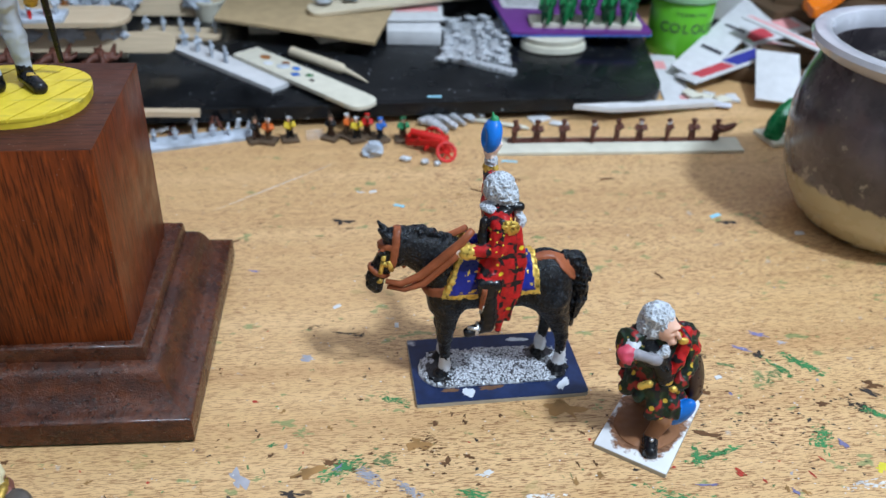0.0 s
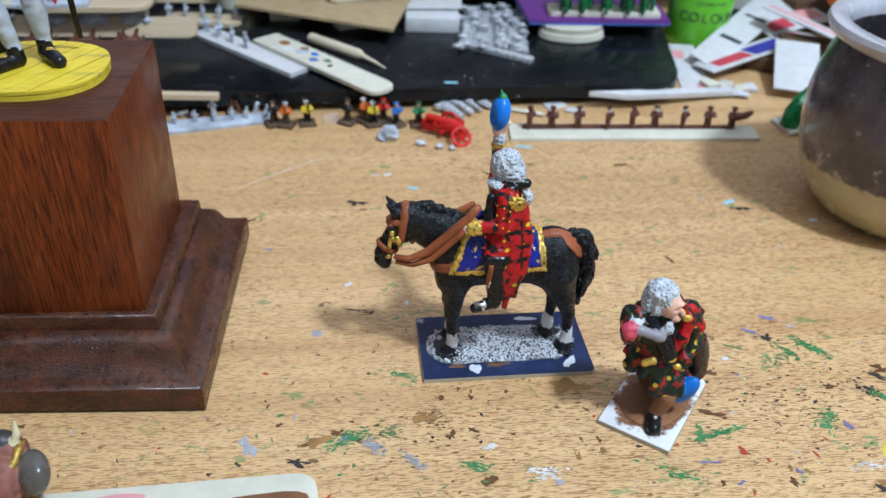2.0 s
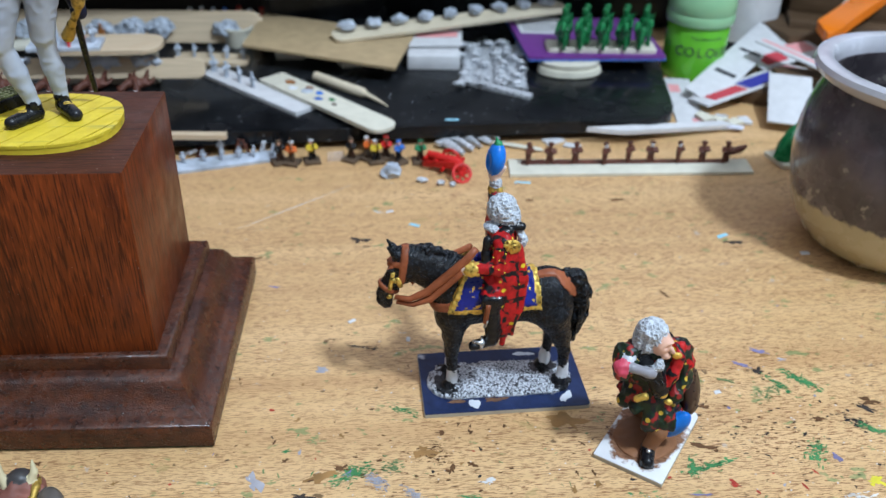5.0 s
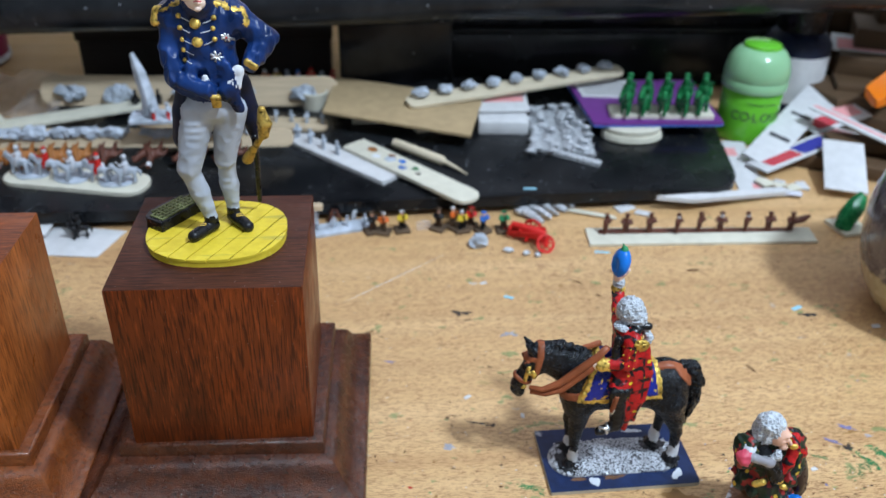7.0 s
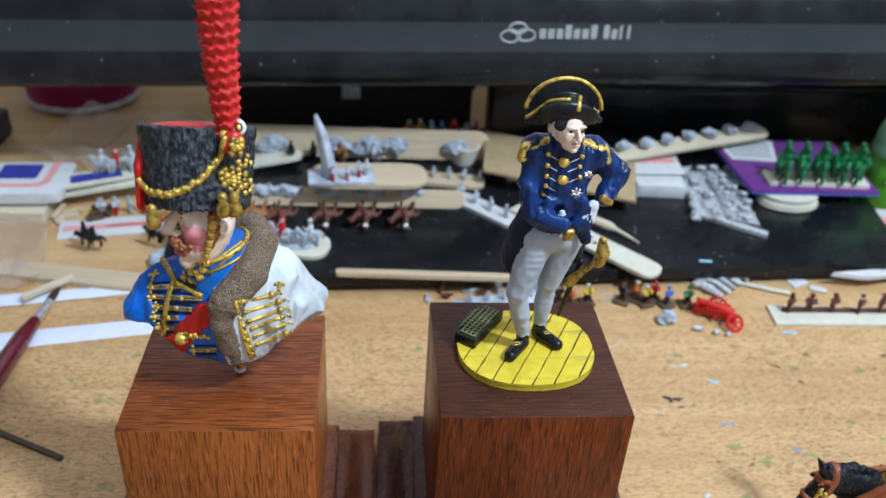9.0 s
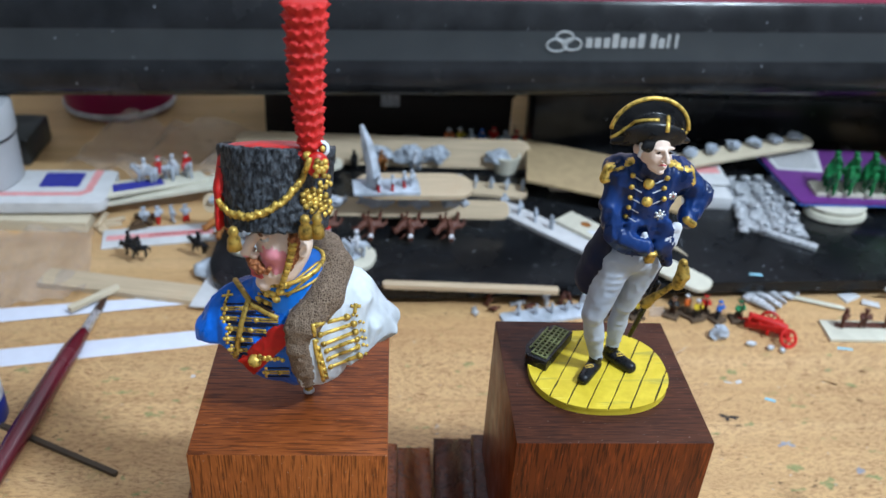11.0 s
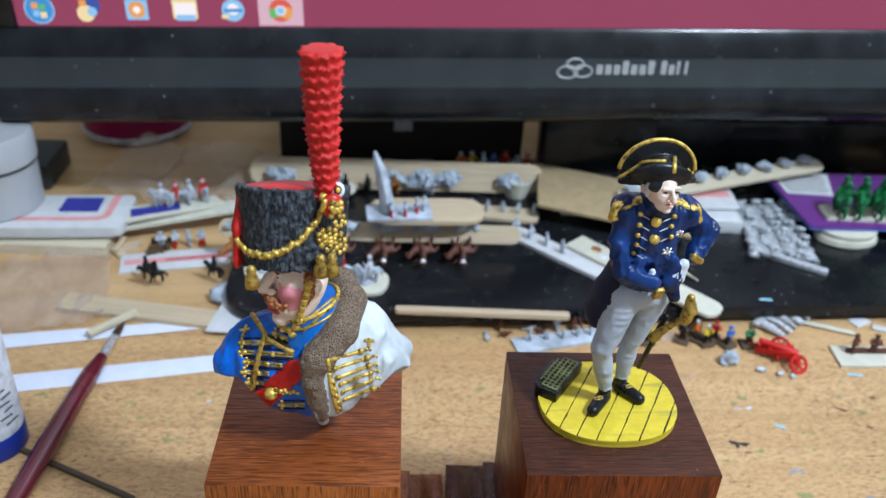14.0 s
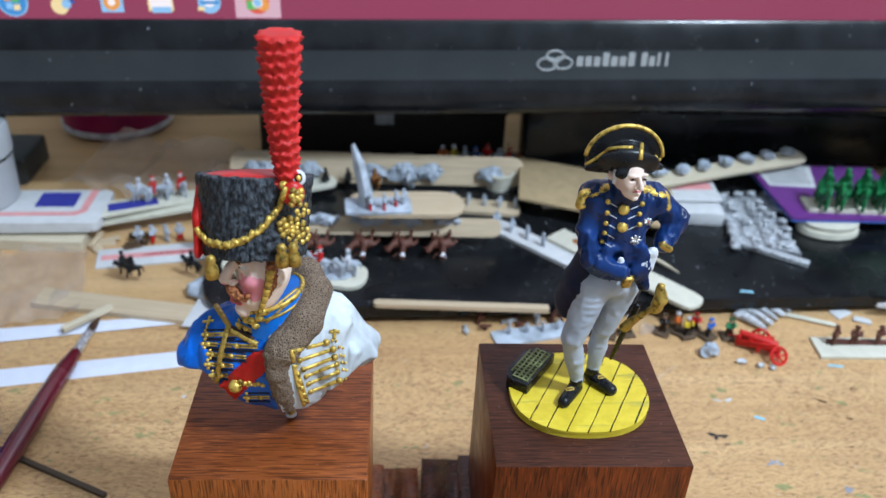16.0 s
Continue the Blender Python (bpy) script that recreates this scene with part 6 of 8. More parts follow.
def monitor():
    ob = thing("monitor", -124.0, 278.0, 10.0, "black widescreen computer monitor switched on with a crimson task bar", "monitor")
    ob.matrix_world = ob.matrix_world @ pose(0, 0, 0, 0, -1.5, 0)
    half, right, low, screen, top = 262.0, 412.0, 54.0, 106.5, 398.0
    middle, full = (right - half) / 2, half + right
    # lower bezel: a glossy lip, a satin face and a thin glossy chamfer, turned under at the bottom
    section = [(24, low + 3), (6, low), (-2, low + 1.5), (-6, low + 6), (-7.5, low + 12), (-6.2, low + 19), (-4.6, low + 22), (-3.6, low + 38), (-2.6, low + 41.5), (0.5, screen - 1.2), (1.5, screen), (24, screen)]
    bm = bmesh.new()
    rings = [[bm.verts.new((x, y, z)) for y, z in section] for x in (-half, right)]
    for i in range(len(section) - 1):
        f = bm.faces.new((rings[0][i], rings[1][i], rings[1][i + 1], rings[0][i + 1]))
        f.material_index = 1 if i == 6 else 0
    for ring in rings:
        bm.faces.new(ring)
    bmesh.ops.recalc_face_normals(bm, faces=bm.faces)
    part("lower_bezel", bm, [GLOSS_BLACK, SATIN_BLACK], ob)
    bm = bmesh.new()
    for x in (-half + 9, right - 9):
        box(bm, 18, 24, top - screen, (x, 12, screen), bevel=1)
    box(bm, full, 24, 18, (middle, 12, top), bevel=1)
    part("upper_bezel", bm, GLOSS_BLACK, ob)
    part("back", box(bmesh.new(), full - 10, 30, top - low - 10, (middle, 39, low + 8), bevel=6), SATIN_BLACK, ob)
    left = -half + 18
    bm = bmesh.new()
    flat_rect(bm, left, right - 18, screen + 17.2, top, 3.0, 0)
    flat_rect(bm, left, right - 18, screen, screen + 17.2, 3.0, 1)
    flat_rect(bm, left, right - 18, screen + 16.8, screen + 17.5, 2.9, 2)
    face = part("screen", bm, [LIT_PAGE, LIT_BAR, LIT_BAR_HOT], ob, smooth=False)
    z = screen + 8.6

    def icon(pieces):
        bm = bmesh.new()
        used = []
        for shape, key, *numbers in pieces:
            if LIT[key] not in used:
                used.append(LIT[key])
            at = used.index(LIT[key])
            depth = 2.7 - 0.15 * len(bm.faces)
            if shape == "disc":
                flat_disc(bm, numbers[0], numbers[1], numbers[2], depth, at)
            else:
                flat_rect(bm, *numbers, depth, at)
        part("icon", bm, used, face, smooth=False)

    x = left + 12.5
    icon([("disc", "sky", x, z, 7.6), ("disc", "blue", x, z, 6.8), ("rect", "orange", x - 3.6, x - 0.4, z + 0.4, z + 3.4), ("rect", "green", x + 0.2, x + 3.4, z - 0.4, z + 2.6),
          ("rect", "sky", x - 3.2, x, z - 3.6, z - 0.4), ("rect", "cream", x + 0.4, x + 3.6, z - 4.2, z - 1.2)])
    x += 24.4
    icon([("rect", "navy", x - 1, x + 6, z - 1, z + 6), ("disc", "cream", x - 1.5, z - 2.0, 4.4), ("disc", "sky", x + 2.0, z - 1.0, 2.4), ("rect", "orange", x - 4, x - 0.5, z + 2, z + 5)])
    x += 24.4
    icon([("rect", "sky", x - 5.6, x + 5.6, z - 5.2, z + 5.2), ("disc", "orange", x, z, 4.2), ("disc", "white", x, z, 1.9)])
    x += 24.4
    icon([("rect", "cream", x - 6.4, x + 6.2, z - 4.6, z + 5.6), ("rect", "white", x - 5.4, x + 5.4, z - 3.0, z + 3.6), ("rect", "sky", x - 4.6, x + 5.0, z - 5.4, z - 2.4)])
    x += 24.4
    icon([("disc", "sky", x, z, 5.8), ("disc", "white", x, z + 0.5, 3.0), ("rect", "blue", x - 4.6, x + 5.0, z - 0.9, z + 0.8), ("rect", "cream", x - 6.0, x - 2.4, z - 4.2, z - 2.2)])
    x += 24.4
    bm = bmesh.new()
    flat_rect(bm, x - 11.5, x + 11.5, screen + 0.6, screen + 16.6, 2.85, 0)
    part("button", bm, LIT_BAR_HOT, face, smooth=False)
    icon([("disc", "red", x, z, 6.0), ("rect", "green", x - 5.6, x - 0.6, z - 3.6, z + 1.0), ("disc", "orange", x + 2.8, z - 1.2, 3.2), ("disc", "white", x, z, 2.7), ("disc", "sky", x, z, 2.1)])
    # the maker's mark as plain shapes: three interlaced loops and two bars of blocks
    bm = bmesh.new()

    def on_face(x, z):
        return (x, -4.75 + (z - low - 22) * (1.0 / 16) - 0.1, z)

    for cx, cz, r in ((42.2, 84.6, 4.6), (46.2, 89.0, 4.0), (50.6, 85.2, 4.4)):
        tube(bm, [on_face(cx + r * 1.15 * math.cos(a), cz + r * 0.72 * math.sin(a)) for a in (math.tau * k / 18 for k in range(19))], 0.62, 6)
    part("mark", bm, LOGO_GREY, ob, "grey printed emblem of linked loops")
    spans = [(58.0 + 4.7 * k, 3.5) for k in range(7)] + [(93.2 + 4.4 * k, 3.2 if k < 2 else 1.6) for k in range(4)]
    for number, (x0, wide) in enumerate(spans):
        tall = 7.6 if number in (3, 6, 7, 9, 10) else 5.4
        bm = bmesh.new()
        a, b = on_face(x0, 83.4), on_face(x0 + wide, 83.4 + tall)
        slab(bm, rounded([(a[0], a[2]), (b[0], a[2]), (b[0], b[2]), (a[0], b[2])], 0.8, 3), 0.0, 0.35)
        bmesh.ops.transform(bm, verts=bm.verts, matrix=Matrix(((1, 0, 0, 0), (0, 0, -1, a[1] + 0.12), (0, 1, 0, 0), (0, 0, 0, 1))))
        part("bar", bm, LOGO_GREY, ob)
    # neck down to the foot plate
    bm = bmesh.new()
    box(bm, 70, 26, 64, (75, 44, 0.5), bevel=3)
    part("neck", bm, GLOSS_BLACK, ob)


monitor()


def dusty_black():
    n = Nodes("dusty_gloss_black")
    tone = n.ramp(n.noise(45, 5), (0.35, (0.0045, 0.005, 0.006)), (0.75, (0.013, 0.0145, 0.017)))
    tone = n.mix(n.ramp(n.noise(420, 2), (0.70, 0.0), (0.74, 0.5)), tone, (0.35, 0.37, 0.40))
    dots = n.put("TexVoronoi", Vector=n.coord, Scale=150.0).outputs["Distance"]
    dots = n.math("MULTIPLY", n.ramp(dots, (0.05, 1.0), (0.09, 0.0)), n.ramp(n.noise(60, 2), (0.45, 0.0), (0.55, 0.8)))
    tone = n.mix(dots, tone, (0.50, 0.54, 0.60))
    return n.done(tone, n.ramp(n.noise(30, 5), (0.35, 0.16), (0.7, 0.42)))


DUSTY = dusty_black()
# the monitor's own base plate, kept as a separate thing
foot = thing("monitor_foot_plate", -60.0, 228.0, 0.0, "wide dusty black glossy monitor foot plate covered in clutter", "tray")
outline = rounded([(-200, -60), (-90, -58.5), (60, -52.0), (184, -47.5), (206, 62), (200, 120), (-196, 120)], [26, 0, 0, 24, 10, 10, 10], 8)
part("plate", slab(bmesh.new(), outline, 4.0, 10.0, 1.2), DUSTY, foot)
for x, y in ((-170, -30), (150, -25), (170, 100), (-170, 100)):
    part("rubber_foot", lathe(bmesh.new(), [(0, 0), (7, 0), (7, 4.1), (0, 4.1)], 20, (x, y, 0)), SATIN_BLACK, foot)


# ---- the brush-water jar ----
def jar_residue():
    n = Nodes("dried_paint_water")
    place = n.put("SeparateXYZ", Vector=n.coord).outputs
    level = n.math("ADD", place["Z"], n.math("MULTIPLY", n.noise(300, 4), 0.006))
    tone = n.ramp(n.noise(80, 4), (0.3, (0.045, 0.038, 0.045)), (0.7, (0.115, 0.095, 0.105)))
    tone = n.mix(n.ramp(n.noise(120, 3), (0.63, 0.0), (0.66, 0.85)), tone, (0.33, 0.30, 0.26))
    tone = n.mix(n.ramp(n.math("MULTIPLY", level, 20.0), (0.50, 1.0), (0.53, 0.0)), tone, n.ramp(n.noise(25, 3), (0.3, (0.40, 0.34, 0.20)), (0.7, (0.50, 0.44, 0.28))))
    return n.done(tone, n.ramp(n.noise(120, 4), (0.3, 0.12), (0.7, 0.4)), coat=0.6)


JAR_INSIDE = jar_residue()
JAR_RIM = paint("smeared_milky_glass_rim", (0.46, 0.46, 0.50), 0.18, 0.3, 120, 0.7)
DARK_WATER = paint("dirty_brush_water", (0.022, 0.020, 0.020), 0.06, 0.2, 40, 0.5)
jar = thing("water_jar", 175.0, 78.5, 0.0, "round glass jar of dirty brush water with dried paint inside", "jar")
body = [(0, 0), (23, 0), (27, 0.9), (32, 5.6), (37, 13.4), (40.2, 23.2), (41.9, 34), (42.1, 43), (41.2, 51.5), (39.4, 58.5), (37.6, 63.4), (37.0, 67)]
part("wall", lathe(bmesh.new(), body + [(34.8, 66.5), (36.0, 61), (39.4, 50), (39.6, 32), (33, 9), (22, 3), (0, 3)], 64), JAR_INSIDE, jar)
part("water", lathe(bmesh.new(), [(0, 52.0), (38.6, 52.0), (38.0, 50.5), (0, 50.5)], 48), DARK_WATER, jar, "dark still water surface")
part("rim", lathe(bmesh.new(), [(36.8, 66.0), (39.6, 67.2), (42.0, 69.0), (42.8, 71.2), (42.0, 73.0), (39.6, 73.6), (36.4, 73.0), (35.0, 70.6), (35.2, 66.2)], 64), JAR_RIM, jar, "thick rolled glass rim smeared with paint")


# ---- small castings, sticks and cards on and round the foot plate ----
PRIMER = paint("pale_grey_primer", (0.42, 0.465, 0.53), 0.7, 0.35, 500)
BROWN_PAINT = paint("chestnut_brown_paint", (0.105, 0.035, 0.022), 0.5, 0.4, 500)
TAN_PAINT = paint("orange_tan_paint", (0.32, 0.12, 0.03), 0.5, 0.4, 500)
MUD = paint("mud_brown_base", (0.10, 0.065, 0.04), 0.8, 0.4, 400)
ORANGE = paint("orange_model_paint", (0.62, 0.13, 0.02), 0.5, 0.3, 400)
YELLOW_CLOTH = paint("yellow_model_paint", (0.62, 0.45, 0.03), 0.5, 0.3, 400)
MID_BLUE = paint("mid_blue_paint", (0.03, 0.13, 0.45), 0.5, 0.3, 400)
GREEN_GLOSS = paint("glossy_green_paint", (0.012, 0.17, 0.055), 0.25, 0.5, 500)
STICK = lolly_wood("birch_craft_stick", (0.60, 0.47, 0.32))
STICK_PALE = lolly_wood("pale_craft_stick", (0.66, 0.57, 0.42), (0.6, 0.5, 0.36))
WHITE_CARD = card("white_card", (0.62, 0.62, 0.63))
CREAM_CARD = card("cream_card", (0.66, 0.63, 0.52))
PAPER = card("white_paper", (0.70, 0.73, 0.84), 0.06)
TAN_BOARD = card("tan_millboard", (0.44, 0.32, 0.18), 0.15)
PINK_INK = card("pink_printing_ink", (0.75, 0.33, 0.33))
BLUE_INK = card("blue_printing_ink", (0.035, 0.04, 0.30))
RED_INK = card("red_printing_ink", (0.55, 0.06, 0.08))
PURPLE = card("purple_card", (0.15, 0.035, 0.22), 0.1, 0.45)
EDGE_BLUE = card("bright_blue_card_edge", (0.06, 0.16, 0.50), 0.1, 0.5)
DARK_INK = card("dark_printing_ink", (0.05, 0.05, 0.06))


def soldier_mesh(name, body, coat, head, extra=None, pole=True, detail=1):
    """A tiny foot soldier about 11 mm tall, one plain mesh."""
    s = Sculpt((-4.5, -4, -0.6), (4.5, 3, 14), 0.42)
    legs, torso, top, cap = (s.layer(key, mat) for key, mat in (("legs", body), ("torso", coat), ("top", head), ("cap", extra or coat)))
    for side in (-1, 1):
        s.chain(legs, [(side * 1.0, side * 0.5, 0.6), (side * 0.8, 0, 2.6), (side * 0.6, 0, 4.6)], [0.9, 0.75, 1.0], 0.3)
    s.egg(torso, (0, 0, 5.9), (1.9, 1.4, 2.4), 0.4)
    s.egg(top, (0, -0.1, 8.9), (1.0, 1.05, 1.2), 0.3)
    s.egg(cap, (0, 0, 9.8), (1.3, 1.3, 0.8), 0.2)
    s.chain(torso, [(-1.8, 0, 7.4), (-2.3, -0.9, 5.8), (-0.9, -1.8, 5.4)], [0.75, 0.7, 0.55], 0.3)
    s.chain(torso, [(1.8, 0, 7.4), (2.4, -0.7, 5.9), (1.0, -1.7, 6.3)], [0.75, 0.7, 0.55], 0.3)
    if pole:
        s.chain(legs, [(1.6, -1.6, 0.4), (0.8, -1.5, 7.0), (0.2, -1.3, 12.8)], [0.4, 0.4, 0.34], 0.2)
    for key in (legs, torso, cap):
        s.fur(key, 0.5, 0.8)
    return s.mesh(name, (0, 0, 0))


def rider_mesh(name, horse, coat, head, base=None):
    """A tiny horseman about 14 mm long, one plain mesh."""
    s = Sculpt((-9, -4, -0.6), (7.5, 4, 15), 0.45)
    mount, torso, top = (s.layer(key, mat) for key, mat in (("mount", horse), ("torso", coat), ("top", head)))
    s.egg(mount, (0, 0, 5.8), (4.2, 1.7, 2.0), 0.6)
    s.chain(mount, [(-3.2, 0, 6.4), (-5.0, 0, 8.4), (-5.6, 0, 9.4)], [1.6, 1.1, 0.9], 0.5)
    s.bone(mount, (-5.2, 0, 9.4), (-7.0, 0, 7.6), 1.0, 0.6, 0.4)
    for x, lean in ((-2.6, -0.8), (-2.2, 0.9), (2.8, 0.6), (3.2, -0.4)):
        side = 0.9 if lean > 0 else -0.9
        s.chain(mount, [(x, side, 5.0), (x + lean * 0.6, side, 2.6), (x + lean, side, 0.4)], [1.0, 0.65, 0.55], 0.3)
    s.chain(mount, [(4.0, 0, 6.4), (5.4, 0, 5.0), (5.6, 0, 3.0)], [0.7, 0.8, 0.4], 0.3)
    s.egg(torso, (0.2, 0, 9.0), (1.4, 1.6, 2.3), 0.4)
    s.egg(top, (0.0, 0, 12.0), (1.1, 1.1, 1.3), 0.2)
    s.egg(torso, (0.1, 0, 13.0), (1.2, 1.2, 0.7), 0.2)
    for side in (-1, 1):
        s.chain(torso, [(0, side * 1.4, 8.2), (-0.8, side * 2.0, 6.4), (-0.4, side * 2.1, 4.4)], [0.8, 0.7, 0.5], 0.3)
    s.chain(torso, [(-0.2, -1.6, 10.4), (-2.2, -1.8, 9.4), (-3.6, -1.6, 11.6)], [0.6, 0.5, 0.4], 0.3)
    for key in (mount, torso):
        s.fur(key, 0.6, 0.7)
    return s.mesh(name, (0, 0, 0))


def set_down(name, mesh, x, y, z, label, group, turn=0.0, tip=0.0, size=1.0, roll=0.0):
    ob = new(name, mesh)
    ob.matrix_world = pose(x * MM, y * MM, z * MM, tip, roll, turn) @ Matrix.Scale(size, 4)
    return tagged(ob, label, "figurine", group)


BROWN_FOOT = soldier_mesh("toy_soldier", BROWN_PAINT, BROWN_PAINT, BROWN_PAINT, None, False)
BROWN_FOOT_WHITE = soldier_mesh("toy_soldier", BROWN_PAINT, BROWN_PAINT, WHITE_PAINT, BROWN_PAINT, False)
PIKE_ORANGE = soldier_mesh("toy_soldier", MUD, ORANGE, SKIN, TIN)
PIKE_YELLOW = soldier_mesh("toy_soldier", BLACK_PAINT, YELLOW_CLOTH, SKIN, TIN)
PIKE_DARK = soldier_mesh("toy_soldier", DARK_BROWN, BLACK_PAINT, SKIN, MUD)
PIKE_RED = soldier_mesh("toy_soldier", DARK_BROWN, RED, SKIN, RED)
PIKE_BLUE = soldier_mesh("toy_soldier", BLACK_PAINT, MID_BLUE, SKIN, MID_BLUE, False)
PIKE_GREEN = soldier_mesh("toy_soldier", DARK_BROWN, GREEN, SKIN, GREEN)
GREY_FOOT = soldier_mesh("toy_soldier", PRIMER, PRIMER, PRIMER, None, False)
GREY_RED = soldier_mesh("toy_soldier", RED, PRIMER, PRIMER, PRIMER, False)
BLACK_RIDER = rider_mesh("toy_horseman", BLACK_PAINT, BLACK_PAINT, BLACK_PAINT)
BROWN_RIDER = rider_mesh("toy_horseman", BROWN_PAINT, BROWN_PAINT, WHITE_PAINT)
TAN_RIDER = rider_mesh("toy_horseman", TAN_PAINT, TAN_PAINT, TAN_PAINT)
GREEN_RIDER = rider_mesh("toy_horseman", GREEN_GLOSS, GREEN_GLOSS, GREEN_GLOSS)
GREY_RIDER = rider_mesh("toy_horseman", PRIMER, GREY_WHITE, PRIMER)
GREY_RED_RIDER = rider_mesh("toy_horseman", PRIMER, RED, WHITE_PAINT)
TIN_FOOT = soldier_mesh("toy_soldier", TIN, TIN, TIN, None, True)


def plate(name, corners, thick, x, y, z, material, label, category, turn=0.0, group="", tip=0.0, roll=0.0, bevel=0.08):
    return single(name, slab(bmesh.new(), corners, 0, thick, bevel), material, x, y, z, label, category, turn, group, "", True, tip, roll)


def rect(w, d, r=0.3):
    return rounded([(-w / 2, -d / 2), (w / 2, -d / 2), (w / 2, d / 2), (-w / 2, d / 2)], r, 3)


def craft_stick(x0, y0, x1, y1, z, wide, material, label, thick=2.0, ends=(True, True), lean=0.0, climb=0.0):
    """A stick from one end to the other; lean stands it towards its edge, climb raises its far end."""
    length = math.hypot(x1 - x0, y1 - y0)
    bm = slab(bmesh.new(), stick_outline(length, wide, ends), 0, thick, 0.2)
    ob = new("craft_stick", as_mesh("craft_stick", bm, material))
    turn = math.degrees(math.atan2(y1 - y0, x1 - x0))
    ob.matrix_world = pose((x0 + x1) / 2 * MM, (y0 + y1) / 2 * MM, z * MM, 0, 0, turn) @ pose(0, 0, 0, lean, -climb, 0)
    return tagged(ob, label, "craft stick", "craft sticks")


def blob_patch(w, d, h, seed, count=20):
    """An uneven low puddle of filler or paint."""
    bm = bmesh.new()
    ring = [(w * (0.9 + 0.25 * noise.noise(Vector((math.cos(a) * 1.3, math.sin(a) * 1.3, seed)))) * math.cos(a) / 2, d * (0.9 + 0.25 * noise.noise(Vector((math.cos(a) * 1.3, math.sin(a) * 1.3, seed + 9)))) * math.sin(a) / 2)
            for a in (math.tau * k / count for k in range(count))]
    return slab(bm, ring, 0, h, min(h * 0.4, 0.3))


# -- the strip of brown infantry --
strip = plate("figure_strip", [(-56, -7.6), (57, -7.8), (58.5, 5.5), (-55, 7.8)], 1.6, 90.5, 147.6, 0, CREAM_CARD, "long white card strip for small infantry", "card strip", -1.2)
strip.data.materials.append(WHITE_CARD)
single("ground_filler", roughen(slab(bmesh.new(), rounded([(-50, -0.4), (48, -0.6), (49, 2.6), (-49, 2.8)], 1.2), 0, 0.6, 0.2), 0.9, 0.3), BROWN_PAINT, 91.0, 149.6, 1.6, "thin brown ground filler on a card strip", "filler", -1.2)
for k, x in enumerate((44, 54, 66, 79.5, 91, 101.5, 114.5, 126, 137)):
    set_down("toy_soldier", BROWN_FOOT_WHITE if k in (3, 5, 6) else BROWN_FOOT, x, 150.6 - 0.02 * (x - 40) + random.uniform(-0.7, 0.7), 2.1, "brown-painted miniature infantryman on a card strip", "brown infantry", random.uniform(-50, 50), 0, 1.0)
tube_bm = tube(bmesh.new(), [(0, 0, 0), (5.5, 0.4, 1.4), (8.5, 0.6, 3.0)], [1.6, 1.8, 0.7], 8)
single("loose_casting", tube_bm, BROWN_PAINT, 138.5, 149.6, 6.2, "small brown casting lying on the infantry", "casting")

# -- red gun, primed lump and shot --
gun = thing("toy_cannon", 6.0, 148.0, 0.0, "bright red painted miniature cannon with one loose wheel", "toy cannon", -28)
part("barrel", tube(bmesh.new(), [(-9, 0, 7.4), (-3, 0, 6.8), (4, 0, 6.0), (8, 0, 5.4)], [1.5, 1.9, 2.4, 2.0], 12), RED, gun)
part("trail", box(bmesh.new(), 14, 3.0, 2.4, (3, 0, 2.0), (0, 10, 0), 0.5), RED, gun)
part("axle", tube(bmesh.new(), [(0, -5.5, 3.4), (0, 5.5, 3.4)], 0.8, 8), RED, gun)
for side in (-1, 1):
    part("cheek", box(bmesh.new(), 17, 1.2, 3.0, (-2, side * 2.6, 3.0), (0, -12, side * 5), 0.3), RED, gun)
for x in (-9, -4, 3):
    part("crosspiece", box(bmesh.new(), 1.4, 7.0, 1.4, (x, 0, 4.6 - 0.12 * x), (0, -12, 0), 0.3), RED, gun)
part("rammer", tube(bmesh.new(), [(-14, 4, 1.0), (-6, 5.5, 2.4), (6, 7.5, 4.4)], [0.8, 0.7, 0.9], 7), RED, gun)


def wheel_bm(at, turn):
    bm = bmesh.new()
    ring = [(4.0 * math.cos(a), 0, 4.0 * math.sin(a)) for a in (math.tau * k / 20 for k in range(21))]
    tube(bm, ring, 0.75, 7)
    for k in range(6):
        a = math.tau * k / 6
        tube(bm, [(0, 0, 0), (3.9 * math.cos(a), 0, 3.9 * math.sin(a))], 0.45, 6)
    ball(bm, (0, 0, 0), (1.1, 1.2, 1.1), 0, 1)
    bmesh.ops.transform(bm, verts=bm.verts, matrix=Matrix.LocRotScale(at, Euler([radians(v) for v in turn]), None))
    return bm


part("wheel", wheel_bm((0, 5.2, 4.6), (0, 0, 0)), RED, gun)
part("wheel", wheel_bm((9.5, -5.0, 3.6), (-38, 0, 38)), RED, gun)
single("primed_lump", roughen(ball(bmesh.new(), (0, 0, 2.6), (4.2, 3.2, 3.6), 0, 4), 2.0, 0.5), PRIMER, -19.0, 144.5, 0.0, "pale blue-grey primed casting lump", "casting")
for k, (x, y) in enumerate(((-5.5, 138.5), (2.5, 135.5), (7.5, 133.6))):
    single("lead_shot", roughen(ball(bmesh.new(), (0, 0, 1.2), (2.6 - 0.5 * k, 1.5, 1.3), 0, 2), 0.5, 0.8, k), TIN, x, y, 0.0, "bright bit of cast metal scrap", "metal scrap", 25 * k, "metal scraps")

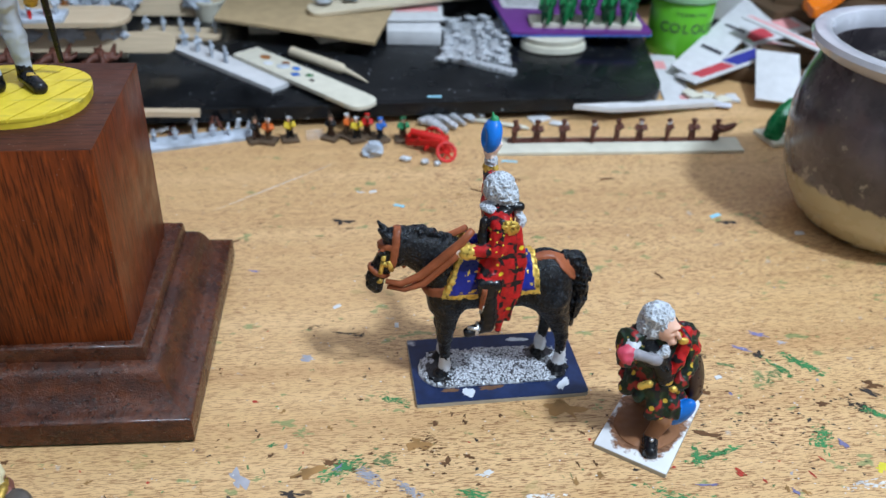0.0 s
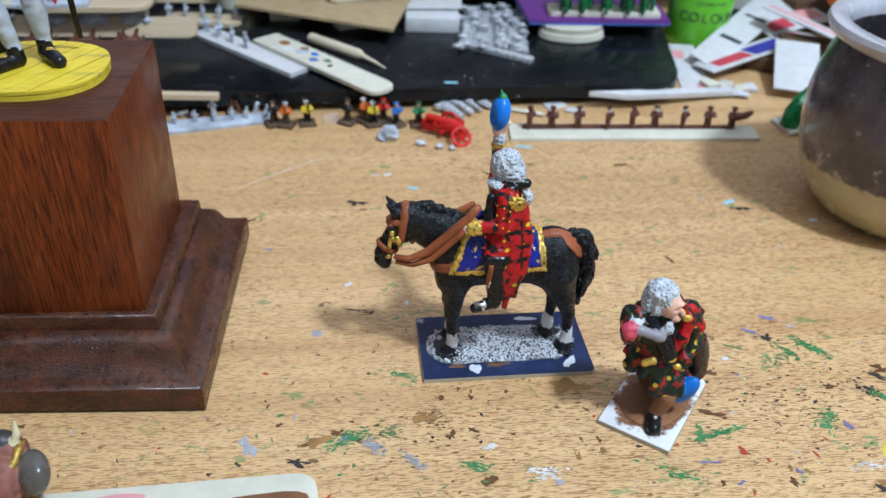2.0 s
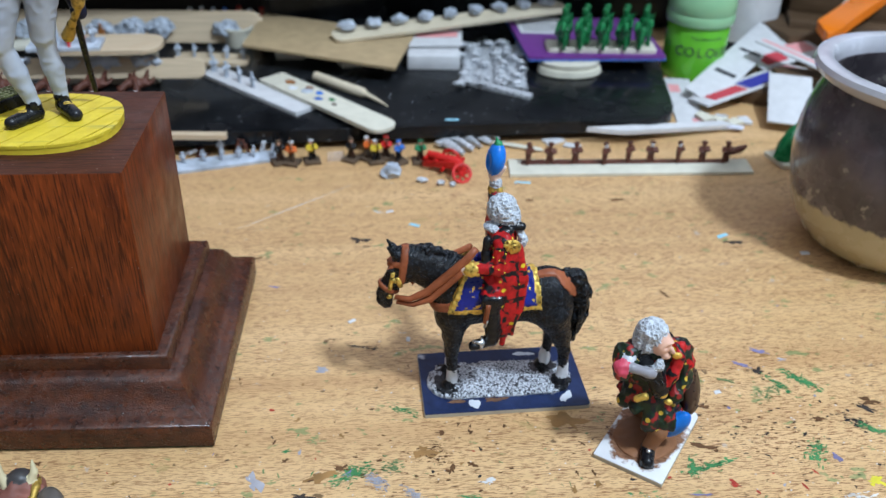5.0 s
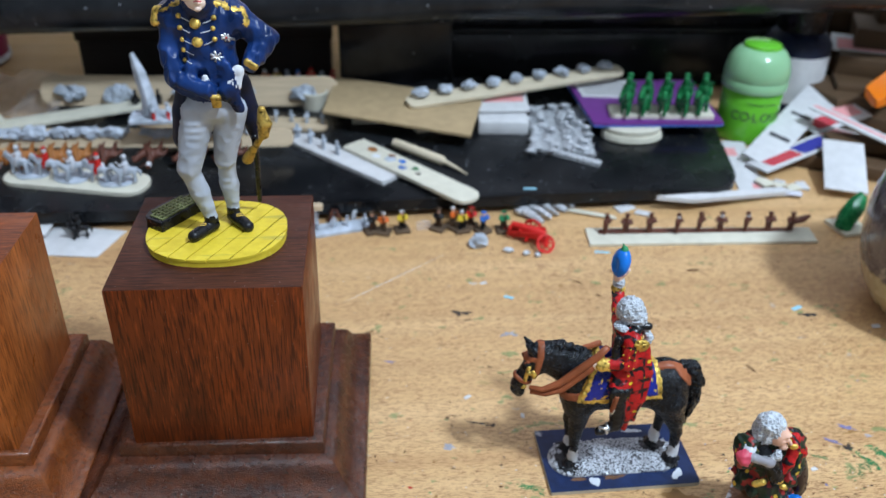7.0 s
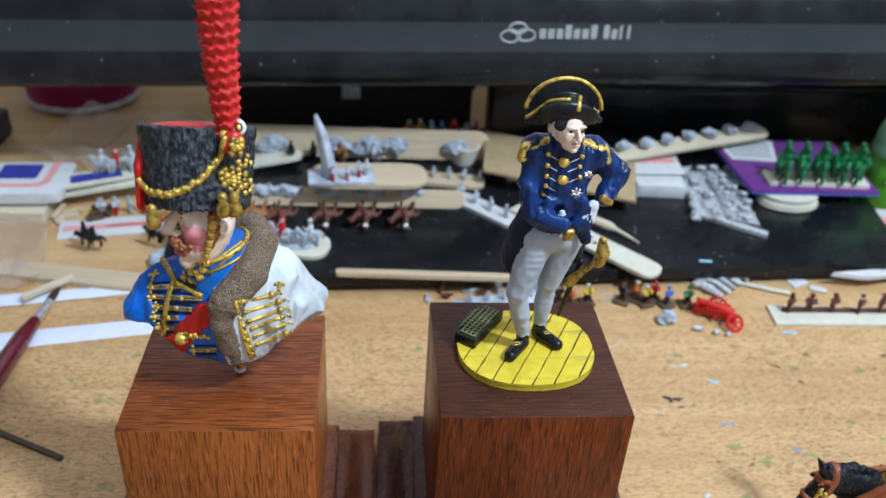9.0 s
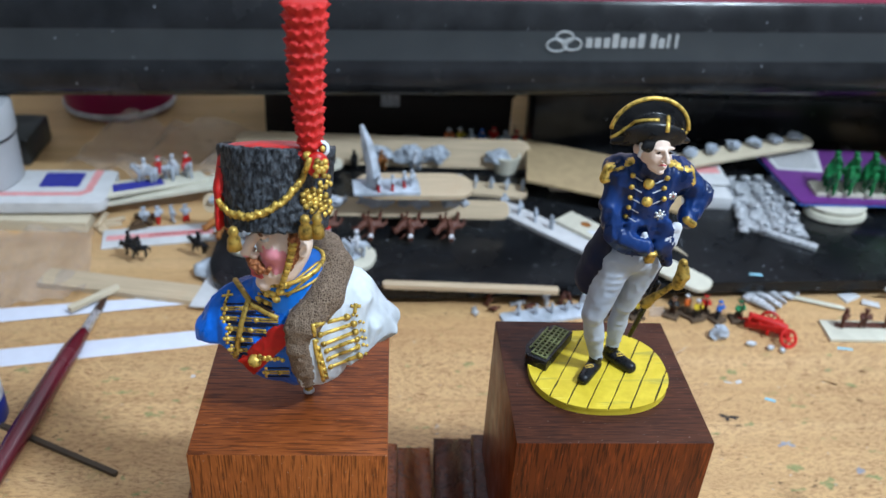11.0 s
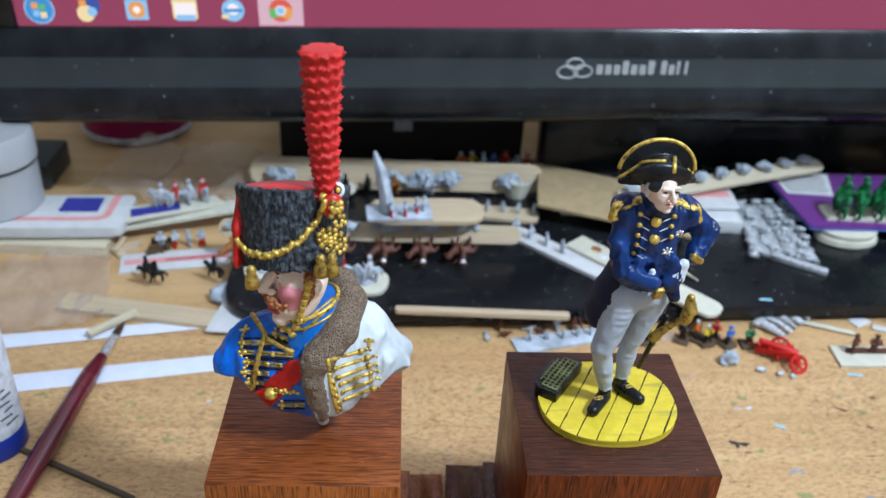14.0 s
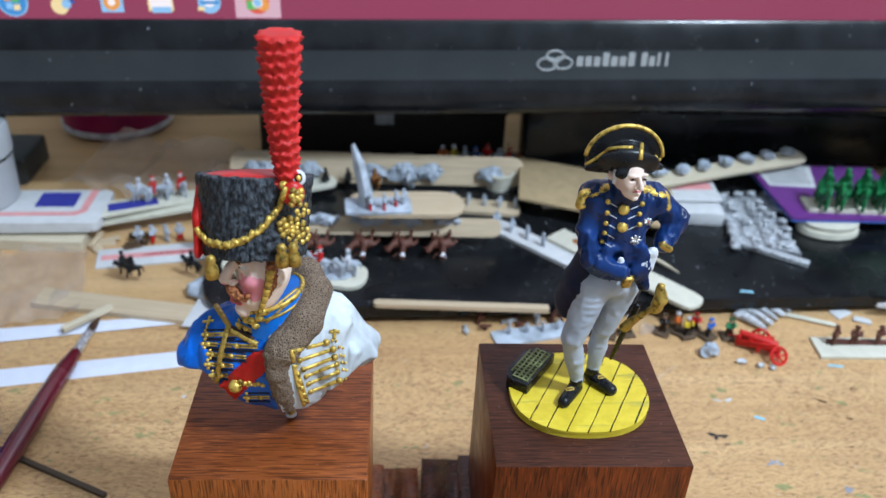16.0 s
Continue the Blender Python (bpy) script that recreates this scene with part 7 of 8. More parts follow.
# -- scattered painted pikemen, each on its mud base --
for x, y, mesh, turn in ((-69, 160, PIKE_DARK, 20), (-63.5, 159, PIKE_ORANGE, -20), (-54.5, 160.5, PIKE_YELLOW, 10), (-36.5, 161.5, PIKE_DARK, -30), (-25.5, 159.0, PIKE_YELLOW, 15),
                         (-20.5, 162.5, PIKE_RED, -15), (-15.0, 158.0, PIKE_BLUE, 30), (-5.0, 158.0, PIKE_GREEN, 0), (-29.5, 163.0, PIKE_ORANGE, 50)):
    single("mud_base", roughen(box(bmesh.new(), 7.4, 7.0, 1.6, bevel=0.4), 0.5, 0.5, x), MUD, x, y, 0.0, "square mud-brown base under a pikeman", "model base", turn, "mud bases")
    set_down("toy_soldier", mesh, x, y, 1.6, "miniature pikeman with brightly painted clothes", "painted pikemen", turn, 0, 0.95)
plate("clear_base", rect(8, 8), 1.2, -43.5, 162.0, 0, film_plastic("cloudy_clear_plastic"), "small cloudy plastic square leaning on edge", "plastic square", 10, "", 62)

# -- grey strips of primed castings behind the dark plinth --
plate("primed_strip", rounded([(-27, -6), (26, -4.5), (25, 5), (-27, 6)], 1.5), 1.4, -93.0, 161.5, 0, PRIMER, "card strip sprayed with pale grey primer", "card strip", 13)
for k in range(6):
    set_down("toy_soldier", GREY_FOOT, -112 + 8 * k + random.uniform(-1, 1), 159 + 1.4 * k, 1.4, "grey-primed miniature soldier on a strip", "primed castings", random.uniform(0, 360), 0, 0.55)
for k in range(10):
    x = -132 + 6.0 * k
    set_down("toy_soldier", BROWN_FOOT if k % 3 else TIN_FOOT, x, 167.0 + 0.5 * k + random.uniform(-1.5, 1.5), 0.6, "small brown casting fallen among scraps", "fallen castings", random.uniform(0, 360), random.choice((70, 85, 20)), 0.7)
craft_stick(-176, 170.5, -92.5, 166.0, 10.1, 4.2, STICK, "pale craft stick along the edge of the monitor foot plate", 2.4, (True, False))

# -- bare metal casting rack --
rack = thing("casting_rack", 20.0, 177.0, 0.0, "silver metal sprue of miniature castings lying flat", "casting", 38)
part("runner", box(bmesh.new(), 31, 4.0, 2.4, (0, 6.0, 1.2), bevel=0.8), TIN, rack)
for k in range(5):
    part("casting", roughen(tube(bmesh.new(), [(-12 + 6 * k, 5, 2.2), (-12 + 6 * k, -1, 2.8), (-12 + 6 * k, -8.5, 2.0)], [1.9, 2.2, 1.0], 9), 0.9, 0.5, k), TIN, rack)

# -- the white-faced plank behind the strip --
plate("card_plank", [(-39, -8), (-20, -10), (41, 4.6), (37, 9)], 2.6, 115.5, 182.0, 4.0, WHITE_CARD, "white-faced offcut of foam card propped on scraps", "card offcut", 0, "", 0, 4)
for k, (x, y, w, d, turn) in enumerate(((62, 178, 11, 8, 20), (70, 171, 9, 5, -30), (43, 171, 26, 3.4, -24))):
    plate("card_scrap", rounded([(-w / 2, -d / 2), (w / 2, -d * 0.3), (w * 0.4, d / 2), (-w * 0.45, d * 0.4)], 0.3, 2), 0.8, x, y, 0.4 * k, WHITE_CARD if k < 2 else CREAM_CARD, "torn scrap of pale card", "card scrap", turn, "card scraps")

# -- shavings and chips --
CHIP_BLUE = card("pale_blue_chip", (0.30, 0.60, 0.74))
for x, y, w, d, turn, mat in ((-11.5, 101.5, 4.6, 1.9, -30, CHIP_BLUE), (112, 86.5, 5.6, 2.2, 22, CHIP_BLUE), (-21, 113, 3.4, 1.8, 20, WHITE_CARD), (12, 183, 7.0, 2.2, -8, CHIP_BLUE), (39, 136.0, 7.5, 1.8, -12, CHIP_BLUE),
                              (-37, 39, 3.0, 1.6, 30, WHITE_CARD), (-18.5, 28.0, 2.4, 1.4, 80, WHITE_CARD), (75, -4, 2.4, 1.6, 10, WHITE_CARD), (-255, 118, 2.0, 1.6, 10, WHITE_CARD), (140, 72, 4.0, 2.6, 0, WHITE_CARD)):
    plate("paint_chip", rounded([(-w / 2, -d / 2), (w / 2, -d * 0.35), (w * 0.46, d / 2), (-w * 0.4, d * 0.4)], 0.2, 2), 0.25, x, y, 10.0 if y == 183 else 0.0, mat, "tiny flake of pale card or paint", "flake", turn, "flakes")

# -- sticks lying across the plate --
craft_stick(-111.5, 250, -58, 194, 10.0, 13, WHITE_CARD, "whitened craft stick with grey castings on it", 2.2, (True, False))
craft_stick(-77.5, 233.5, -19.0, 165.5, 12.4, 15.0, CREAM_CARD, "cream craft stick used as a paint palette", 2.0, (False, True))
for k, (t, side, w, mat) in enumerate(((0.16, 1.5, 7, TAN_PAINT), (0.24, -2.5, 6, WHITE_PAINT), (0.33, 0.5, 8, PRIMER), (0.40, 3.0, 5, SKY_BLUE), (0.46, -2.0, 5, MID_BLUE), (0.52, 2.0, 4, GREEN_GLOSS), (0.58, -1.0, 3.2, DARK_BROWN), (0.30, 4.0, 5, EARTH))):
    x, y = -77.5 + 58.5 * t + side * 0.76, 233.5 - 68 * t + side * 0.65
    single("paint_dab", blob_patch(w, w * 0.75, 0.35, k * 3.1), mat, x, y, 14.35, "dried dab of paint on a palette stick", "paint dab", -49 + 20 * (k % 3), "paint dabs")
for k in range(4):
    t = 0.05 + 0.14 * k
    set_down("toy_soldier", GREY_FOOT, -111 + 53 * t, 249 - 56 * t, 12.2, "grey-primed miniature soldier glued to a stick", "primed castings", 40 * k, 0, 0.8)
tool = thing("wooden_point", -36.0, 218.0, 10.0, "pale wooden skewer sharpened to a thin point", "skewer", -44.5)
part("handle", tube(bmesh.new(), [(-26, 0, 2.6), (8, 0, 2.6), (10, 0, 2.6)], [2.6, 2.7, 1.6], 14), STICK_PALE, tool)
part("point", tube(bmesh.new(), [(9.6, 0, 2.6), (20, -0.5, 1.6), (26, -1, 0.8)], [1.4, 0.9, 0.3], 10), STICK_PALE, tool)

# -- sheet of bare metal castings --
sheet = thing("casting_sheet", 43.0, 252.0, 10.0, "silver sheet of joined miniature castings", "casting", -98)
part("runner", box(bmesh.new(), 42, 5, 3, (33, 0, 0), (0, 0, 62), 0.6), TIN, sheet)
tin_small = soldier_mesh("casting", TIN, TIN, TIN, None, False)
for i in range(8):
    for j in range(5):
        ob = new("casting", tin_small)
        ob.parent = sheet
        ob.matrix_basis = pose((-33 + 8.6 * i - 1.6 * j) * MM, (-16 + 7.8 * j + random.uniform(-1, 1)) * MM, 2.4 * MM, 82 + random.uniform(-16, 8), 0, 90 + random.uniform(-40, 40)) @ Matrix.Scale(1.05, 4)
part("web", roughen(slab(bmesh.new(), [(-37, 15), (-29, -17), (22, -17), (33, 17)], 0, 2.0, 0.4), 0.7, 0.3), TIN, sheet)

# -- eraser, board and the lump-studded stick --
rubber = thing("eraser_box", 10.0, 262.0, 10.0, "small white box with a pink-printed card on top", "box", -4)
part("box_body", box(bmesh.new(), 29, 22, 8, bevel=0.6), WHITE_CARD, rubber)
part("printed_card", slab(bmesh.new(), [(-14, 0), (16, 2), (17, 34), (-13, 36)], 9.0, 10.0, 0.1), WHITE_CARD, rubber)
part("print_patch", slab(bmesh.new(), [(-10, 14), (14, 16), (14, 24), (-10, 22)], 10.0, 10.25), PINK_INK, rubber)
plate("millboard", [(-43, -8), (38.5, -39), (52, 12), (-35, 44)], 1.8, -51.5, 268.0, 20.0, TAN_BOARD, "tan millboard sheet lying over other scraps", "millboard", 0, "", 2, 1)
for k, (x, y) in enumerate(((-70, 275), (-35, 262))):
    single("board_prop", box(bmesh.new(), 16, 12, 9.0, bevel=0.4), CREAM_CARD, x, y, 10.0, "small stacked card under the millboard", "card block", 20 * k, "card blocks")
craft_stick(-46, 267, 94, 311, 24.5, 12, STICK_PALE, "birch craft stick studded with blue-grey lumps", 2.2, (True, True), 12, 1.5)
for k in range(9):
    t = 0.06 + 0.107 * k
    single("filler_lump", roughen(ball(bmesh.new(), (0, 0, 1.2), (5.0, 3.8, 2.4), 0, 3), 1.8, 0.4, k), PRIMER, -46 + 140 * t, 268 + 44 * t, 27.6 + 3.0 * t, "blue-grey filler lump on a stick", "filler lump", 20 * k, "filler lumps")

# -- purple card with green cavalry --
purple = thing("purple_box_card", 99.0, 278.0, 17.5, "glossy purple packaging card with bright blue edges", "packaging", 0)
flat = rounded([(-39, -35), (38, -36), (43, 34), (-40, 36)], 2)
part("sheet", slab(bmesh.new(), flat, 0.9, 2.4, 0.1), PURPLE, purple)
part("edge", slab(bmesh.new(), [(a * 1.006, b * 1.006) for a, b in flat], 0, 0.9, 0.05), EDGE_BLUE, purple)
part("label_panel", slab(bmesh.new(), [(-36, 6), (-8, 3), (2, 34), (-36, 34.5)], 2.4, 2.75), WHITE_CARD, purple, "white printed panel")
for k in range(7):
    part("line", slab(bmesh.new(), [(-33, 9.5 + 3.4 * k), (-9 + 0.9 * k, 8.0 + 3.4 * k), (-9 + 0.9 * k, 8.6 + 3.4 * k), (-33, 10.1 + 3.4 * k)], 2.75, 2.9), DARK_INK, purple)
single("oval_base", lathe(bmesh.new(), [(0, 0), (17, 0), (18, 1), (17.4, 4), (16, 4.2), (16.6, 7.2), (0, 7.2)], 36, squash=0.7), CREAM_CARD, 84.0, 246.0, 10.0, "thick pale oval base under a card", "model base")
plate("cavalry_strip", rounded([(-31, -8), (30, -8.5), (31, 8), (-30, 8)], 2), 2.2, 103.0, 256.0, 19.9, CREAM_CARD, "cream card base carrying green cavalry", "model base", -3)
for k in range(5):
    for row in (0, 1):
        set_down("toy_horseman", GREEN_RIDER, 80 + 11.2 * k + 3 * row, 252.5 + 7 * row - 0.4 * k, 22.1, "glossy green miniature horseman on a card base", "green cavalry", 70 + random.uniform(-25, 25), 0, 1.6)

# -- added black box, standing in for the dark mass behind the sticks --
case = thing("black_stand_in", 86.0, 410.0, 0.0, "glossy black box added for the dark mass behind the clutter", "case", 0)
part("body", box(bmesh.new(), 300, 120, 40, bevel=6), GLOSS_BLACK, case)
part("lid", box(bmesh.new(), 292, 112, 14, (0, 0, 40.4), bevel=5), GLOSS_BLACK, case)
part("seam", box(bmesh.new(), 286, 116, 2, (0, 0, 39.2)), SATIN_BLACK, case)

# added box; its near-black colour stands for shade and unclear clutter under the monitor
SHADE_WOOD = lolly_wood("shade_dark_wood", (0.022, 0.015, 0.012), (0.012, 0.009, 0.008))
chest = thing("shade_filler_box", -171.0, 384.0, 0.0, "dark box added for the shade and clutter under the monitor", "box", 1)
part("body", box(bmesh.new(), 158, 76, 36, bevel=1.2), SHADE_WOOD, chest)
part("lid", box(bmesh.new(), 161, 79, 9, (0, 0, 36.3), bevel=1.2), SHADE_WOOD, chest)
part("clasp", box(bmesh.new(), 12, 1.6, 12, (0, -40.2, 30), bevel=0.5), TIN, chest, "dull metal clasp")

# -- the green paint pot --
POT_GREEN = paint("lime_green_paint_in_pot", (0.13, 0.50, 0.035), 0.2, 0.05, 60, 0.5)
POT_CLEAR = paint("frosted_clear_cap", (0.27, 0.52, 0.29), 0.25, 0.12, 60, 0.4)
pot = thing("paint_pot", 163.5, 269.0, 0.0, "lime green paint pot with a frosted domed cap", "paint pot", 12)
part("body", lathe(bmesh.new(), [(0, 0), (16.1, 0), (17.2, 1.2), (17.6, 3), (17.6, 31), (17.0, 32), (0, 32)], 48), POT_GREEN, pot)
part("collar", lathe(bmesh.new(), [(17.3, 31.5), (18.8, 32.2), (19.1, 33.4), (19.1, 37.0), (18.4, 38), (0, 38)], 48), POT_CLEAR, pot)
part("dome", lathe(bmesh.new(), [(18.4, 37.8), (19.0, 39.0), (18.8, 44), (17.2, 50), (14.0, 54.6), (10.6, 56.4), (0, 56.4)], 48), POT_CLEAR, pot)
part("button", lathe(bmesh.new(), [(11.0, 56.0), (10.8, 57.8), (9, 59.0), (0, 59.4)], 36), POT_GREEN, pot)
for text, size, z in (("COLOUR", 7.6, 15.6), ("TECHNICAL", 2.7, 25.0)):
    for k, letter in enumerate(text):
        curve = bpy.data.curves.new("letter", "FONT")
        curve.body, curve.size, curve.extrude, curve.align_x = letter, size * MM, 0.12 * MM, "CENTER"
        ob = new("letter", curve)
        a = radians(-104 + (k - (len(text) - 1) / 2) * size * 0.78 / 17.6 * 57.3)
        ob.parent = pot
        ob.matrix_basis = Matrix.Translation((17.65 * MM * math.cos(a), 17.65 * MM * math.sin(a), z * MM)) @ Euler((radians(90), 0, a + radians(90))).to_matrix().to_4x4()
        ob.data.materials.append(DARK_INK)
bottle = thing("dark_bottle", 212.0, 318.0, 0.0, "dark bottle with a white printed label", "bottle", 0)
part("body", lathe(bmesh.new(), [(0, 0), (20, 0), (21, 2), (21, 44), (17, 50), (12, 53), (0, 53)], 40), NAVY_DARK, bottle)
part("label_panel", lathe(bmesh.new(), [(21.1, 8), (21.3, 8.2), (21.3, 38), (21.1, 38.2)], 40), WHITE_CARD, bottle)
part("cap", lathe(bmesh.new(), [(0, 52), (15, 52), (15.6, 53), (15.6, 72), (14.6, 73), (0, 73)], 32), BLACK_PAINT, bottle)

# -- the heap of cut packaging and timber offcuts --
def printed_tag(outline, x, y, z, turn, tip, roll, bands, label):
    ob = thing("card_tag", x, y, z, label, "card tag", 0, "cut packaging")
    ob.matrix_world = pose(x * MM, y * MM, z * MM, tip, roll, turn)
    part("sheet", slab(bmesh.new(), outline, 0, 1.0, 0.08), WHITE_CARD, ob)
    for material, corners in bands:
        part("print_patch", slab(bmesh.new(), corners, 1.0, 1.12), material, ob)
    return ob


grey_card = lambda w, d: [(-w / 2, -d / 2), (w / 2, -d / 2), (w / 2, d / 2), (-w / 2, d / 2)]  # noqa: E731
printed_tag(grey_card(15, 62), 143.0, 221.0, 1.0, -10, 3, 0, [(PINK_INK, [(-6, 12), (0, 12), (0, 22), (-6, 22)]), (PINK_INK, [(1, -26), (6, -26), (6, -20), (1, -20)])], "cut white packaging strip with pink print")
printed_tag([(-50, -8), (52, -10), (54, 9), (-46, 10)], 183.0, 252.0, 12.0, 46, 10, -8, [(DARK_INK, [(-18, -6), (-14, -6), (-14, 6), (-18, 6)]), (DARK_INK, [(14, -7), (17, -7), (17, 5), (14, 5)])], "long pale packaging tag leaning on others")
printed_tag([(-38, -8), (40, -9), (40, 9), (-36, 8)], 180.0, 228.0, 8.0, 26, -6, -5, [(BLUE_INK, [(-4, -6), (22, -7), (22, 5), (-4, 5)]), (RED_INK, [(-30, -5), (-6, -6), (-6, 3), (-30, 3)]), (PINK_INK, [(25, -8), (38, -8), (38, 7), (25, 7)])], "packaging tag printed in blue and red")
printed_tag(grey_card(22, 44), 192.0, 202.0, 10.0, -22, 14, 0, [], "plain white card square leaning on timber")
printed_tag(grey_card(62, 13), 214.0, 230.0, 20.0, -52, -6, 8, [(PINK_INK, [(-30, -1.5), (30, -1.5), (30, 2.5), (-30, 2.5)])], "white packaging strip with a pink band")
printed_tag(grey_card(46, 22), 214.0, 262.0, 14.0, 20, 8, -6, [(RED_INK, [(-18, -8), (-2, -8), (-2, 2), (-18, 2)]), (PINK_INK, [(4, -6), (20, -6), (20, 6), (4, 6)])], "white packaging scrap with red print")
printed_tag(grey_card(48, 18), 262.0, 318.0, 40.0, -24, 20, 0, [(PINK_INK, [(-20, -7), (10, -7), (10, 4), (-20, 4)])], "faded pink packaging card on the timber heap")
TIMBER = lolly_wood("brown_timber_offcut", (0.10, 0.058, 0.03), (0.05, 0.03, 0.017))
for k, (x, y, z, l, w, h, turn) in enumerate(((208, 214, 0, 76, 16, 8, -30), (236, 236, 0, 84, 20, 9, -38), (226, 226, 8.6, 60, 14, 6, -14), (262, 262, 0, 90, 26, 14, -30), (270, 286, 14, 80, 30, 12, -20),
                                              (282, 300, 26, 88, 34, 12, -28), (300, 318, 38, 90, 40, 14, -24), (246, 296, 0, 60, 40, 22, 12), (340, 300, 0, 90, 70, 30, -20), (330, 330, 52, 110, 46, 10, -22), (300, 372, 0, 130, 60, 34, -12), (310, 368, 34, 120, 50, 20, -18))):
    single("timber_offcut", roughen(box(bmesh.new(), l, w, h, bevel=0.8), 0.7, 0.05, k), TIMBER, x, y, z, "rough brown timber offcut in a heap", "timber", turn, "timber offcuts")
for k in range(9):
    w = random.uniform(6, 12)
    plate("card_scrap", rounded([(-w / 2, -3), (w / 2, -2.2), (w * 0.4, 3), (-w * 0.4, 3.6)], 0.4, 2), 1.4, 150 + random.uniform(-4, 24), 194 + random.uniform(-8, 8), 0.3 + 0.9 * (k % 3), random.choice((WHITE_CARD, PAPER, CREAM_CARD)), "torn scrap of pale card", "card scrap", random.uniform(0, 180), "card scraps", random.uniform(-10, 20))
knife = thing("craft_knife", 252.0, 268.0, 30.0, "bright orange plastic handle of a craft knife", "knife", 36)
knife.matrix_world = pose(0.252, 0.268, 0.032, 0, -10, 36)
part("handle", slab(bmesh.new(), rounded([(-34, -5.5), (-26, -8), (44, -7), (44, 7), (-22, 7)], 2), 0, 6, 1.0), paint("orange_plastic", (0.85, 0.20, 0.01), 0.35, 0.05, 60, 0.2), knife)
printed_tag(grey_card(96, 9), 278.0, 300.0, 42.0, 47, 0, -10, [(PINK_INK, [(-44, -1.5), (44, -1.5), (44, 1.5), (-44, 1.5)])], "thin pink-edged card strip leaning up")
green_ob = thing("green_casting", 170.0, 152.0, 0.0, "glossy green miniature on a pale square base", "casting", 10)
part("base", box(bmesh.new(), 16, 16, 2.2, bevel=0.4), CREAM_CARD, green_ob)
part("casting", roughen(tube(bmesh.new(), [(-4, -1, 2), (-2, 0, 8), (2, 1, 13), (5, 2, 18)], [4.5, 5.0, 4.0, 2.0], 12), 2.2, 0.28), GREEN_GLOSS, green_ob)

# -- planks with primed and brown cavalry, standing on edge --
craft_stick(-268, 231, -109, 227, 10.0 + 10.6, 10, STICK, "broad craft stick with cavalry glued along it", 2.2, (True, True), 62)
for k, x in enumerate((-256, -246, -229, -217, -204, -181, -161, -141)):
    mesh = TAN_RIDER if k < 4 else BROWN_RIDER
    single("filler_lump", roughen(roughen(ball(bmesh.new(), (0, 0, 0), (9.0, 3.0, 2.8), 0, 4), 2.4, 0.22, k), 1.2, 0.6, k), PRIMER, x + 2, 228.5, 24.2, "blue-grey filler lump on a stick", "filler lump", 0, "filler lumps")
    ob = new("toy_horseman", mesh)
    ob.matrix_world = pose(x * MM, 222.5 * MM, 21 * MM, 112, 0, random.uniform(-8, 8)) @ Matrix.Scale(1.35, 4)
    tagged(ob, "brown miniature horseman glued sideways to a stick", "figurine", "brown cavalry")
craft_stick(-262, 303, -86, 298, 10.0 + 9.5, 18, STICK, "broad craft stick with grey filler lumps", 2.2, (True, True), 66)
for k, x in enumerate((-243, -216, -177, -160, -144, -106)):
    single("filler_lump", roughen(roughen(ball(bmesh.new(), (0, 0, 0), (8.0, 2.8, 5.0), 0, 4), 3.0, 0.2, k + 20), 1.4, 0.6, k), PRIMER, x, 293.8 - 0.03 * (x + 170), 20.5, "blue-grey filler lump on a stick", "filler lump", 0, "filler lumps")
for k, (x, mesh) in enumerate(((-205, BLACK_RIDER), (-192, BLACK_RIDER), (-176, TAN_RIDER), (-156, GREY_RIDER))):
    set_down("toy_horseman", mesh, x, 291, 12.0, "miniature horseman standing before a stick", "mixed cavalry", 80 + 20 * k, 0, 0.9)
single("card_block", box(bmesh.new(), 46, 9, 21.0, bevel=0.4), CREAM_CARD, -158.0, 239.5, 10.0, "card block holding up a short stick", "card block", 0, "card blocks")
craft_stick(-190, 230, -129, 231, 31.2, 26, STICK, "short broad craft stick lying on the plank", 2.4)
craft_stick(-338, 252, -199, 292, 10.4, 14, CREAM_CARD, "white-coated craft stick lying across the clutter", 2.0, (False, True), 0, 3.0)
plate("casting_stand", rounded([(-17, -8), (17, -8), (17, 8), (-17, 8)], 1), 1.6, -174.0, 225.0, 33.6, PRIMER, "grey stand holding a tall spear casting", "model base", 4)
spear = bmesh.new()
tube(spear, [(-4, 0, 0), (-5, 1, 10), (-8, 4, 22), (-11, 7, 31)], [4.4, 3.6, 2.9, 1.0], 10)
single("spear_casting", roughen(spear, 1.3, 0.3), PRIMER, -176.0, 224.0, 35.2, "tall grey-primed spear-shaped casting", "casting")
for x, y, mesh in ((-178, 219, GREY_RED), (-171, 220, GREY_RED), (-165, 224, GREY_RED), (-161, 226, GREY_FOOT)):
    set_down("toy_soldier", mesh, x, y, 35.2, "grey-primed miniature with red details", "primed castings", random.uniform(0, 90), 0, 0.85)
craft_stick(-133, 271, -92, 265, 10.0, 15, STICK, "greyed craft stick with primed castings", 2.2)
for k in range(5):
    set_down("toy_soldier", GREY_FOOT, -131 + 9.0 * k, 271 - 1.4 * k, 12.2, "grey-primed miniature soldier glued to a stick", "primed castings", 70 * k, 0, 0.7)
single("small_cup", lathe(bmesh.new(), [(0, 0), (7, 0), (8.5, 9), (9.0, 9.4), (9.0, 11), (7.6, 11), (6.2, 2), (0, 2)], 28), CREAM_CARD, -101.0, 296.0, 10.0, "little cream plastic cup", "cup")
